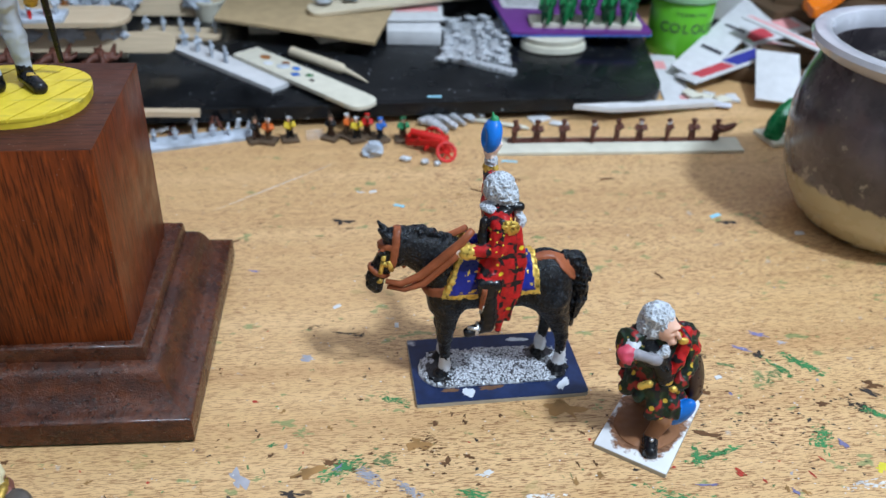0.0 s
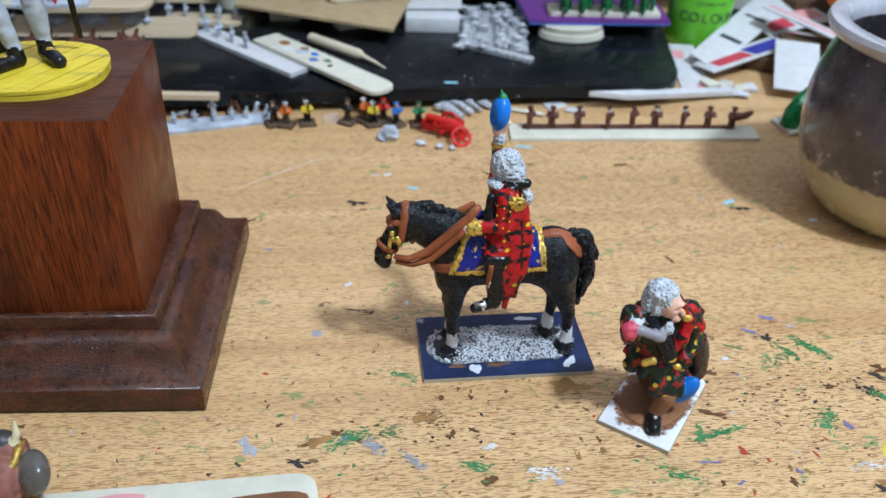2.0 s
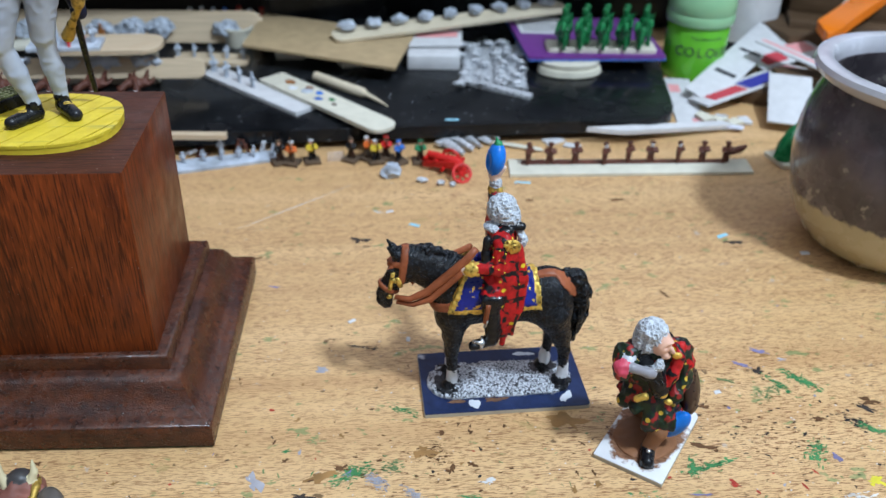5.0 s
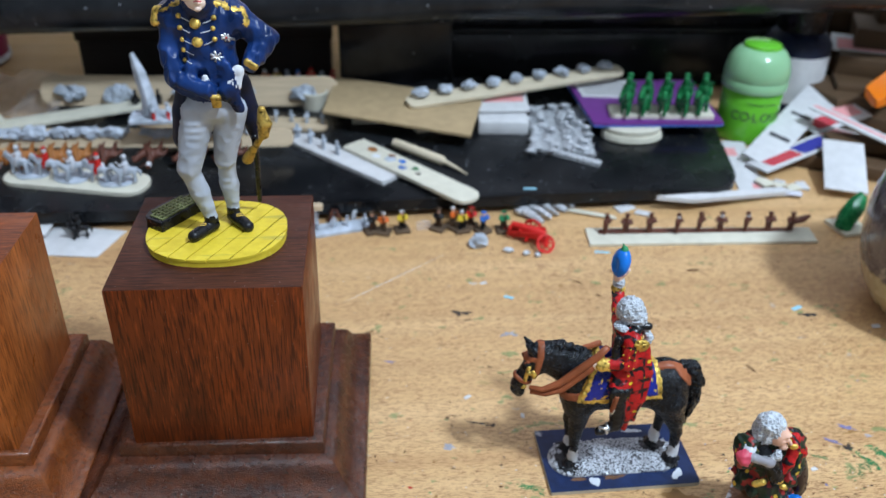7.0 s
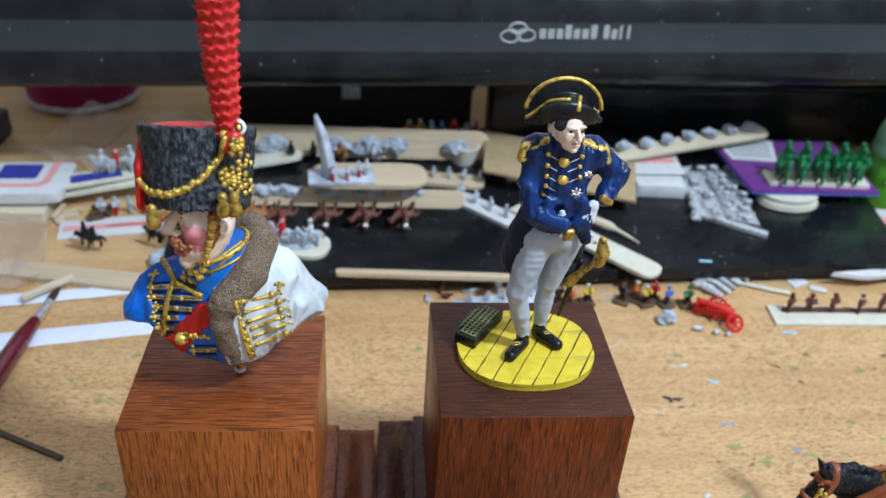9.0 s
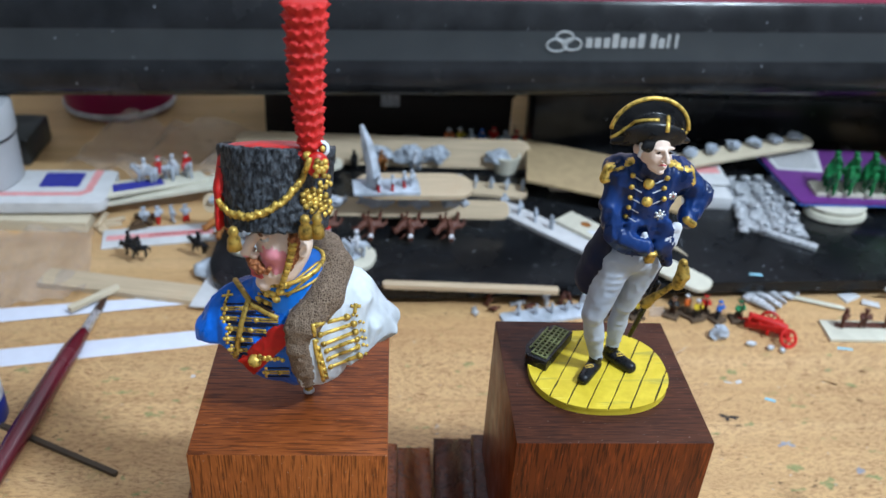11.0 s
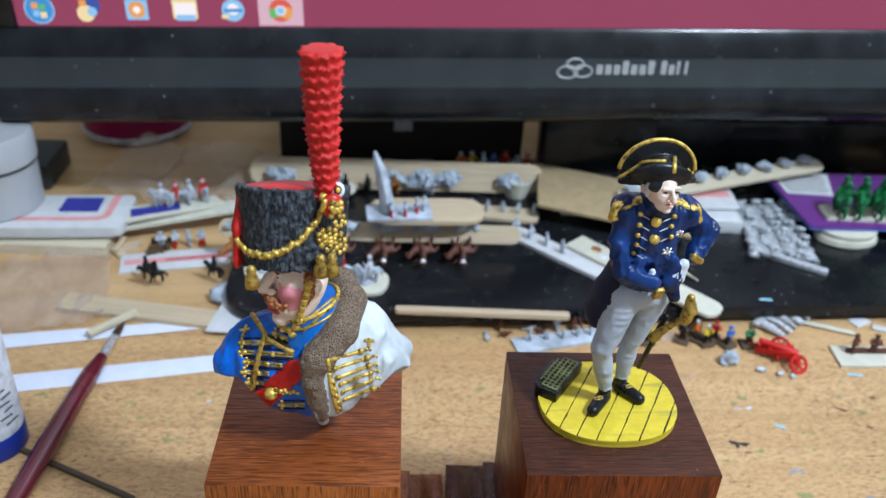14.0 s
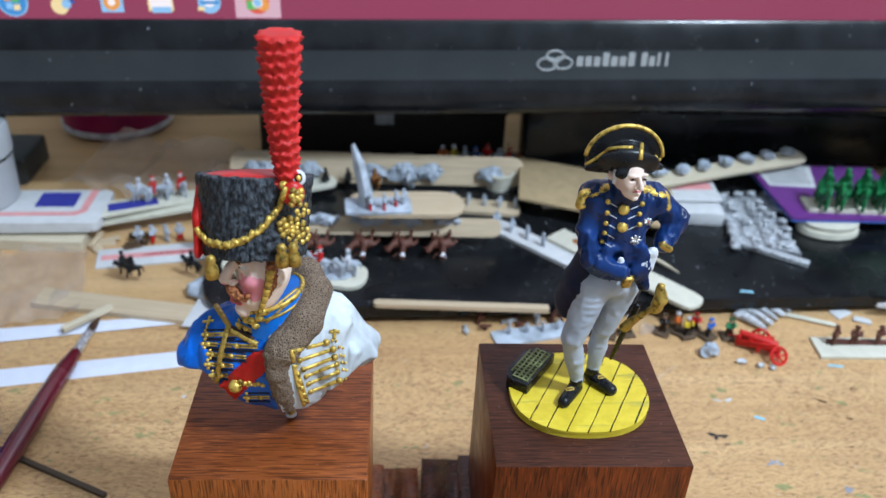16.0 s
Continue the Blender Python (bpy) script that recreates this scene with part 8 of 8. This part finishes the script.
for k, (x, mesh) in enumerate(((-133, PIKE_ORANGE), (-126, PIKE_YELLOW), (-119, GREY_FOOT), (-112, PIKE_BLUE), (-104, PIKE_RED), (-97, GREY_FOOT), (-90, PIKE_RED), (-83, PIKE_ORANGE))):
    set_down("toy_soldier", mesh, x, 330 + random.uniform(-4, 4), 10.0, "brightly painted miniature standing behind the sticks", "rear figures", 40 * k, 0, 1.15)
plate("cavalry_stand", stick_outline(74, 22), 2.2, -215.5, 200.0, 10.0, CREAM_CARD, "cream stick carrying primed grey cavalry", "craft stick", -13, "craft sticks")
for k in range(3):
    single("filler_patch", blob_patch(20, 16, 0.8, k * 2.3), PRIMER, -238 + 21 * k, 205.5 - 5.0 * k, 12.2, "grey filler puddle on a stick", "filler", 0, "filler puddles")
for k in range(5):
    x = -243 + 13.6 * k
    set_down("toy_horseman", GREY_RED_RIDER if k % 2 else GREY_RIDER, x, 206.5 - 3.2 * k + random.uniform(-3, 3), 12.9, "grey-primed miniature horseman with red cloth", "primed cavalry", random.uniform(-40, 60), 0, 1.15)

# -- the clutter on the bare wood by the bust --
plate("paper_card", [(-22, -20), (22, -24), (25, 6), (-14, 16)], 0.8, -243.0, 184.0, 3.6, WHITE_CARD, "white card sheet with dried paint on it", "card", 0, "", 4)
plate("paper_card", [(-19, -16), (14, -20), (22, 3), (-12, 10)], 0.6, -208.0, 163.0, 0.0, WHITE_CARD, "small white card under a black casting", "card", 0)
single("paint_dab", blob_patch(14, 9, 1.6, 3.0), RED, -240.0, 190.0, 5.6, "thick dried dab of red paint", "paint dab", 0, "paint dabs")
for x, y, z, turn in ((-205, 160, 0.6, 20), (-302, 209, 4.0, 60), (-268, 209, 4.0, -20), (-296, 204, 4.0, 10)):
    set_down("toy_horseman", BLACK_RIDER, x, y, z, "matt black miniature horseman", "black cavalry", turn, 0, 0.9)
set_down("toy_horseman", BLACK_RIDER, -209, 164, 0.6, "matt black miniature horseman", "black cavalry", 100, 0, 0.9)

for name, corners, x, y, turn in (("paper_strip", [(-64, -5.5), (44, -3.0), (44.5, 4.2), (-64, 6)], -309.0, 165.5, 9.0), ("paper_strip", [(-58, -6.5), (50, -5.5), (50, 5.8), (-57, 5.6)], -297.0, 137.0, 9.4)):
    plate(name, corners, 0.25, x, y, 0.4 if y > 150 else 0.0, PAPER, "cut strip of white paper", "paper strip", turn, "paper strips")
brush = thing("paint_brush", -310.6, 84.0, 0.0, "paint brush with a dark crimson lacquered handle", "brush", 86.0)
part("handle", tube(bmesh.new(), [(-70, 0, 4.2), (-30, 0, 4.2), (10, 0, 4.3), (48, 0, 3.8), (60, 0, 3.0)], [1.8, 3.5, 4.3, 3.8, 2.6], 18), paint("crimson_lacquer", (0.10, 0.006, 0.014), 0.16, 0.15, 80, 0.7), brush)
part("ferrule", tube(bmesh.new(), [(59, 0, 2.6), (76, 0, 2.4)], [2.2, 1.9], 16), SILVER, brush)
part("bristle", tube(bmesh.new(), [(75.5, 0, 2.4), (82, 0, 2.2), (90, 0, 1.6)], [1.8, 1.7, 0.3], 12), DARK_BROWN, brush)
craft_stick(-352, 105, -272, 63.5, 0.0, 1.9, lolly_wood("dark_thin_rod", (0.09, 0.065, 0.045), (0.05, 0.035, 0.025)), "thin dark brown wooden rod", 1.7, (False, False))
craft_stick(-338, 189, -246, 171, 0.0, 13, STICK, "rough strip of balsa wood", 3.0, (False, False))
craft_stick(-317, 160, -300, 178, 2.6, 3, STICK_PALE, "thin pale matchstick lying on paper strips", 2.4, (False, False))
FILM = film_plastic("crumpled_clear_film")


def sheet_of_film(w, d, lift, x, y, turn, seed):
    bm = bmesh.new()
    nx, ny = 26, 18
    grid = [[bm.verts.new((w * (i / nx - 0.5), d * (j / ny - 0.5), 0.6 + lift * max(0.0, noise.noise(Vector((i * 0.22, j * 0.25, seed))) + 0.35))) for j in range(ny + 1)] for i in range(nx + 1)]
    for i in range(nx):
        for j in range(ny):
            bm.faces.new((grid[i][j], grid[i + 1][j], grid[i + 1][j + 1], grid[i][j + 1]))
    bmesh.ops.solidify(bm, geom=list(bm.faces), thickness=0.15)
    single("plastic_film", bm, FILM, x, y, 0.0, "crumpled clear plastic film lying on the desk", "plastic film", turn, "plastic film")


sheet_of_film(64, 66, 6, -352, 198, 12, 1.0)
sheet_of_film(110, 80, 16, -300, 328, -12, 5.0)

badge = thing("printed_box_lid", -357.0, 259.0, 8.0, "white printed card with a pink border and blue square", "packaging", 2)
lid = rounded([(-46, -19), (34, -19), (34, 19), (-46, 19)], [1, 7, 4, 1])
part("sheet", slab(bmesh.new(), lid, 0, 6, 0.5), WHITE_CARD, badge)
part("print_patch", slab(bmesh.new(), [(-46, -11), (20, -11), (25, -7), (26, 19), (21.5, 19), (21, -5), (17, -7), (-46, -7)], 6.0, 6.15), PINK_INK, badge)
part("print_patch", slab(bmesh.new(), rounded([(-4, -1), (17, -1), (17, 15.5), (-4, 15.5)], 1.5), 6.0, 6.2), BLUE_INK, badge)
part("print_patch", lathe(bmesh.new(), [(6, 6), (9, 6), (9, 6.15), (6, 6.15)], 24, (-28, 13, 0)), PINK_INK, badge)
craft_stick(-420, 247, -330, 243, 0.0, 19, STICK_PALE, "broad cream stick lying under a card", 6.0, (False, False))
canoe = thing("printed_card_strip", -301.0, 266.0, 12.2, "curled printed card strip with primed castings", "packaging", 22)
part("sheet", slab(bmesh.new(), rounded([(-27, -8), (28, -6), (26, 6), (-25, 9)], 2), 0, 1.4, 0.1), CREAM_CARD, canoe)
part("print_patch", slab(bmesh.new(), [(-23, -4), (4, -4), (4, 4), (-22, 5)], 1.4, 1.55), BLUE_INK, canoe)
for k in range(4):
    set_down("toy_horseman", GREY_RED_RIDER if k % 2 else GREY_RIDER, -306 + 7 * k, 266 + 2.8 * k, 13.6, "grey-primed miniature horseman with red cloth", "primed cavalry", 40 * k, 0, 1.1)
    set_down("toy_soldier", GREY_RED if k % 2 else GREY_FOOT, -303 + 7 * k, 243 + 1.2 * k, 0.4, "grey-primed miniature with red details", "primed castings", 60 * k, 0, 1.0)
printed_tag(grey_card(58, 17), -292.0, 230.0, 0.4, 10, 3, 0, [(PINK_INK, [(-27, -2), (27, -2), (27, 2.5), (-27, 2.5)]), (RED_INK, [(-6, -0.5), (25, -0.5), (25, 1), (-6, 1)])], "white packaging card with a pink band")
single("primed_lump", roughen(ball(bmesh.new(), (0, 0, 4), (12, 7, 4.6), 0, 3), 2.6, 0.25), PRIMER, -256.0, 194.0, 0.0, "pale blue-grey primed casting lump", "casting")
for k in range(8):
    single("timber_chip", roughen(box(bmesh.new(), random.uniform(6, 16), random.uniform(2, 5), 2.2, bevel=0.3), 0.5, 0.3, k), TIMBER if k % 2 else STICK, -318 + random.uniform(-10, 18), 241 + random.uniform(-6, 6), 0.2 + (k % 3), "brown splinter among the card scraps", "splinter", random.uniform(0, 180), "splinters")
TUB_WHITE = paint("dull_white_plastic", (0.40, 0.41, 0.43), 0.5, 0.12, 120)
white_pot = thing("white_tub", -397.0, 266.0, 14.2, "white plastic tub with a dark seam", "tub")
part("body", lathe(bmesh.new(), [(0, 0), (24, 0), (25, 1), (25.5, 26), (0, 26)], 40), TUB_WHITE, white_pot)
part("seam", lathe(bmesh.new(), [(25.6, 26), (26, 26.2), (26, 27), (25.6, 27.2), (0, 27.2)], 40), BLACK_PAINT, white_pot)
part("lid", lathe(bmesh.new(), [(25.4, 27), (26.4, 28), (26.4, 42), (25, 44), (0, 44)], 40), TUB_WHITE, white_pot)
crimson = thing("crimson_tub", -358.0, 412.0, 0.0, "dark crimson tub under the monitor's edge", "tub")
part("body", lathe(bmesh.new(), [(0, 0), (34, 0), (36, 2), (38, 26), (36, 30), (0, 30)], 40), paint("dark_crimson_plastic", (0.24, 0.005, 0.06), 0.35, 0.1, 60), crimson)
part("foot_ring", lathe(bmesh.new(), [(36.4, 2), (37.4, 2.4), (37.6, 6), (36.6, 6.2)], 40), GREY_WHITE, crimson)
single("black_block", box(bmesh.new(), 54, 40, 17, bevel=2), SATIN_BLACK, -412.0, 330.0, 0.0, "plain black plastic box", "box")
bottle_b = thing("dropper_bottle", -333.0, 93.0, 0.0, "white dropper bottle with a blue foot and dark print", "bottle", 0)
part("body", lathe(bmesh.new(), [(0, 10), (12.4, 10), (12.5, 11), (12.5, 52), (10, 57), (5, 60), (0, 60)], 32), GREY_WHITE, bottle_b)
part("foot_band", lathe(bmesh.new(), [(0, 0), (12, 0), (12.6, 1), (12.6, 10), (12.4, 10.4), (0, 10.4)], 32), paint("blue_bottle_paint", (0.012, 0.03, 0.24), 0.35, 0.1, 60), bottle_b)
part("cap", lathe(bmesh.new(), [(0, 59), (5.2, 59), (4.8, 72), (3.0, 76), (0, 76)], 24), GREY_WHITE, bottle_b)
for k in range(6):
    a = radians(-20 - 9 * (k % 2))
    part("print_bar", box(bmesh.new(), 0.2, 6.0 - (k % 3), 0.7, (12.5 * math.cos(a), 12.5 * math.sin(a), 16 + 3.0 * k), (0, 0, math.degrees(a))), DARK_INK, bottle_b)

# -- things at the very front: a painted beast's back and a white palette card --
plate("palette_card", rounded([(-34, -10), (34, -8), (33, 9.5), (-32, 9.0)], [1, 3, 6, 1]), 0.8, -78.0, -50.6, 0, CREAM_CARD, "white palette card with dried paint smears", "palette", 2)
single("paint_dab", blob_patch(30, 9, 0.25, 7.0), EARTH, -60.0, -50.0, 0.8, "brown dried paint on the palette card", "paint dab", 8, "paint dabs")
single("paint_dab", blob_patch(14, 5, 0.2, 2.0), PINK_INK, -92.0, -46.0, 0.8, "pale pink stain on the palette card", "paint dab", 3, "paint dabs")


def beast():
    s = Sculpt((-137, -60, 0.4), (-100, -28, 24), 0.45)
    hide = s.layer("hide", paint("reddish_hide_paint", (0.26, 0.10, 0.075), 0.55, 0.45, 400))
    s.egg(hide, (-119, -43, 8), (8, 8, 6.5), 1)
    s.egg(hide, (-116, -39, 12), (4.5, 4.5, 4.5), 1)
    s.bone(hide, (-124, -46, 4), (-128, -50, 2), 4, 3, 1)
    s.fur("hide", 1.4, 0.45)
    helm = s.layer("crest", paint("worn_dark_metal", (0.06, 0.055, 0.055), 0.35, 0.4, 500))
    s.egg(helm, (-117, -38.4, 14.4), (3.2, 3.0, 3.0), 0.5)
    plate_ = s.layer("plate", paint("grey_brown_armour", (0.11, 0.095, 0.085), 0.28, 0.4, 400))
    s.egg(plate_, (-109.5, -43.5, 9.5), (3.4, 5.8, 5.0), 0.5, (0, 20, 30))
    s.egg(plate_, (-123.6, -40.5, 11), (3.0, 5.0, 4.6), 0.5, (0, -20, -20))
    horn = s.layer("horn", paint("bone_ivory_paint", (0.62, 0.54, 0.34), 0.45, 0.2, 300))
    for side in (-1, 1):
        s.chain(horn, [(-117 + side * 2.8, -39.6, 14.4), (-117 + side * 4.0, -38.6, 17.2), (-117 + side * 3.8, -37.6, 20.2)], [1.2, 0.9, 0.35], 0.4)
    trim = s.layer("trim", OLD_GOLD)
    s.chain(trim, [(-113, -44, 13), (-112.4, -41, 14.6), (-113, -37.6, 14)], [0.8, 0.9, 0.7], 0.4)
    s.place("horned_figurine", (-118.0, -43.0, 0.4), "painted horned monster figurine with ivory horns and armour", "figurine", "model soldiers")


beast()


# ---- dried paint on the desk top ----
MARKS = {"brown": (0.12, 0.055, 0.022), "dark": (0.045, 0.035, 0.03), "green": (0.06, 0.23, 0.08), "moss": (0.16, 0.22, 0.09), "white": (0.62, 0.60, 0.58), "grey": (0.34, 0.33, 0.36), "ochre": (0.32, 0.17, 0.06), "violet": (0.20, 0.18, 0.32), "red": (0.45, 0.05, 0.03), "yellow": (0.70, 0.60, 0.05)}
MARK_MATS = [paint("dried_" + key + "_paint", colour, 0.6, 0.3, 500) for key, colour in MARKS.items()]
MARK_KEYS = list(MARKS)


def dried_mark(bm, x, y, length, wide, turn, key, ragged=0.5):
    """A flat flake of dried paint with a ragged outline."""
    count = 9 if length < 1.5 else 22
    seed = x * 0.37 + y * 0.71
    level = 0.03 + 0.004 * (len(bm.faces) % 40)
    c, s_ = math.cos(radians(turn)), math.sin(radians(turn))
    ring = []
    for k in range(count):
        a = math.tau * k / count
        r = max(0.25, 1 + ragged * 1.8 * noise.noise(Vector((math.cos(a) * 1.8 + seed, math.sin(a) * 1.8, seed * 0.3))))
        u, v = length / 2 * r * math.cos(a), wide / 2 * r * math.sin(a)
        ring.append(bm.verts.new((x + u * c - v * s_, y + u * s_ + v * c, level)))
    bm.faces.new(ring).material_index = MARK_KEYS.index(key)


flecks = bmesh.new()
dice = random.Random(11)
for k in range(1500):
    x, y = dice.uniform(-170, 190), 60 - 125 * dice.random() ** 0.62
    if dice.random() < 0.25:
        y = dice.uniform(-65, 140)
    if -160 < x < -72 and -17 < y < 70 or -246 < x < -158 and -18 < y < 68 or -18 < x < 35 and -11 < y < 21:
        continue
    near = max(0.0, min(1.0, (60 - y) / 110))
    kind = dice.random() * (0.7 if y > 45 else 1.0)
    if kind < 0.42:
        r = dice.uniform(0.25, 0.6)
        dried_mark(flecks, x, y, r, r * dice.uniform(0.6, 1.0), dice.uniform(0, 180), "white", 0.2)
    elif kind < 0.70:
        r = dice.uniform(0.3, 1.6) * (0.5 + near)
        dried_mark(flecks, x, y, r, r * dice.uniform(0.3, 0.9), dice.uniform(0, 180), dice.choice(("brown", "brown", "dark", "ochre")), 0.7)
    elif kind < 0.86:
        r = dice.uniform(0.4, 1.3) * (0.4 + near)
        dried_mark(flecks, x, y, r, r * dice.uniform(0.2, 0.5), dice.choice((5, 20, 60, 110)) + dice.uniform(-15, 15), dice.choice(("green", "green", "moss")), 0.9)
    else:
        r = dice.uniform(0.4, 1.5) * (0.4 + near)
        dried_mark(flecks, x, y, r, r * dice.uniform(0.3, 0.8), dice.uniform(0, 180), dice.choice(("grey", "violet", "ochre", "red", "moss", "dark")), 0.7)


def worn_smear(bm, x, y, length, wide, turn, key, count):
    """Paint rubbed thin, so that only slivers of it are left in the grain."""
    c, s_ = math.cos(radians(turn)), math.sin(radians(turn))
    for _ in range(int(count * 1.7)):
        u, v = dice.gauss(0, length / 4), dice.gauss(0, wide / 4)
        size = dice.uniform(0.25, 1.5)
        slant = dice.choice((0, turn)) + dice.uniform(-14, 14)
        dried_mark(bm, x + u * c - v * s_, y + u * s_ + v * c, size, size * dice.uniform(0.18, 0.5), slant, key, 0.6)


for x, y, length, wide, turn, key, count in ((103.4, 0, 13, 3.0, -48, "green", 120), (96, -2, 10, 2.4, -60, "green", 50), (62.8, -33, 16, 1.8, 14, "green", 110), (56.5, -34, 7, 2.4, 80, "green", 50), (90, -5, 16, 5, 25, "moss", 60), (94.1, -30.6, 10, 5, 60, "green", 70), (111.8, -19.3, 10, 5, -30, "dark", 60),
                                             (116, -23, 12, 2.4, -35, "green", 80), (-37, -28.8, 12, 6, 30, "green", 110), (-26.4, -27.4, 6, 5, 0, "moss", 40), (-22, -5, 10, 3, -30, "green", 50), (-4.8, -40.6, 8, 3, -20, "green", 60), (12.6, -43.6, 9, 4, -10, "white", 60), (-31, -32.2, 7, 4, -40, "grey", 60),
                                             (-20.8, -37.7, 8, 2.6, -40, "grey", 50), (70, 2, 7, 4, 80, "moss", 50), (46, -46, 14, 5, -30, "green", 80), (98, -47, 12, 4, 0, "white", 30)):
    worn_smear(flecks, x, y, length, wide, turn, key, count)
for x, y, length, wide, turn, key, count in ((-14.5, -22, 8, 8, 0, "brown", 46), (84, -22, 60, 40, 0, "dark", 60), (80, -26, 90, 50, 0, "brown", 70), (-14, -26, 60, 34, 0, "brown", 60)):
    worn_smear(flecks, x, y, length, wide, turn, key, count)
for x, y, length, wide, turn, key in ((-11.5, -15.4, 3.4, 1.5, 12, "brown"), (-4, -27.8, 2.2, 1.4, -30, "brown"), (-6.6, -11.8, 1.3, 2.6, 10, "brown"), (-3.1, -13.2, 1.6, 1.1, 60, "brown"), (120.5, -11.3, 5.0, 2.6, -8, "brown"), (62.9, -25.9, 6.4, 1.8, -18, "brown"), (101.3, -17.5, 4.0, 1.8, -10, "brown"),
                                      (96.6, 14.3, 6.0, 1.6, -24, "violet"), (102.2, 9.7, 3.4, 1.6, 10, "grey"), (98.7, -33.1, 1.8, 3.4, 20, "violet"), (56.7, -43.2, 4.4, 1.0, -4, "violet"), (78, -47.8, 1.4, 3.6, 24, "violet"), (66, -39.3, 0.9, 3.4, 30, "red"), (71.4, -43.2, 0.7, 2.4, 20, "red"), (85.1, -42.5, 0.8, 2.6, 14, "red"),
                                      (106.3, -41.8, 2.8, 3.4, 10, "yellow"), (-2.5, -45.4, 4.0, 2.8, 30, "brown"), (56.5, -20.6, 3.2, 2.4, 20, "brown")):
    dried_mark(flecks, x, y, length, wide, turn, key, 0.8)
for x, y, length, wide, turn, key in ((-34.9, 25.4, 5.5, 0.9, -12, "dark"), (-30, 24, 3, 1.2, 10, "dark"), (75.7, 47.5, 4.4, 1.5, -55, "brown"), (115, 81.5, 6.0, 3.0, -10, "dark"), (-45.9, -29.2, 6.5, 3.2, 15, "ochre"), (-40, -27, 3.5, 2.2, 0, "brown"),
                                      (-55.5, -19.6, 2.4, 1.4, 20, "green"), (-0.7, -34.3, 3.4, 1.8, 0, "white"), (-10.3, -29.6, 2.2, 3.0, 0, "brown"), (-63.4, -30.3, 3.4, 6.5, 20, "grey"), (-38, -29, 3.4, 2.0, 30, "violet"), (-46.1, 14.4, 4.4, 2.2, -15, "grey"),
                                      (-64.4, 61, 3, 1.2, -15, "violet"), (104.7, -42.1, 3.0, 2.4, 10, "yellow"), (65.7, -40.5, 1.2, 3.4, 12, "red"), 
                                       (80, 1, 4.6, 1.4, -20, "moss"), (92, 5, 3.4, 2.0, 20, "dark"),
                                      (88, 8, 5.0, 1.0, -35, "violet"), (97, 12, 6, 1.6, 10, "ochre"), 
                                      (-50, -36, 5, 2.2, -20, "dark"), (63, -13, 4.5, 2.4, -10, "brown"), (68, -10, 2.6, 2.2, 30, "brown"), (26, -13, 9.0, 5.0, -15, "ochre"), (-17, -22, 5, 4, 0, "ochre"), (118, -14, 6, 2, -40, "dark")):
    dried_mark(flecks, x, y, length, wide, turn, key, 0.8)
for x, y, length, wide, turn, key in ((-34, 91, 6.0, 2.6, -10, "dark"), (-15, 76, 4.4, 2.6, 15, "grey"), (39, 120, 3.4, 1.8, 0, "brown"), (28, 101, 2.8, 1.6, 10, "brown"), (21, 112, 4.6, 1.2, -30, "brown"), (-26, 113, 2.6, 1.2, -20, "white"),
                                      (8, 61, 3.6, 2.8, 0, "grey"), (-72, 80, 3.6, 1.4, 30, "brown"), (77, 118, 5.0, 1.8, 0, "brown"), (13, 109, 2.0, 1.4, 40, "ochre"), (-18, 86, 1.8, 1.0, 0, "ochre")):
    dried_mark(flecks, x, y, length, wide, turn, key, 0.9)
dried_mark(flecks, -60, 119, 50, 0.5, 38, "white", 0.3)
single("paint_flecks", flecks, MARK_MATS, 0, 0, 0, "dried paint flecks and smears spattered over the desk", "paint flecks", kind="stuff", smooth=False)
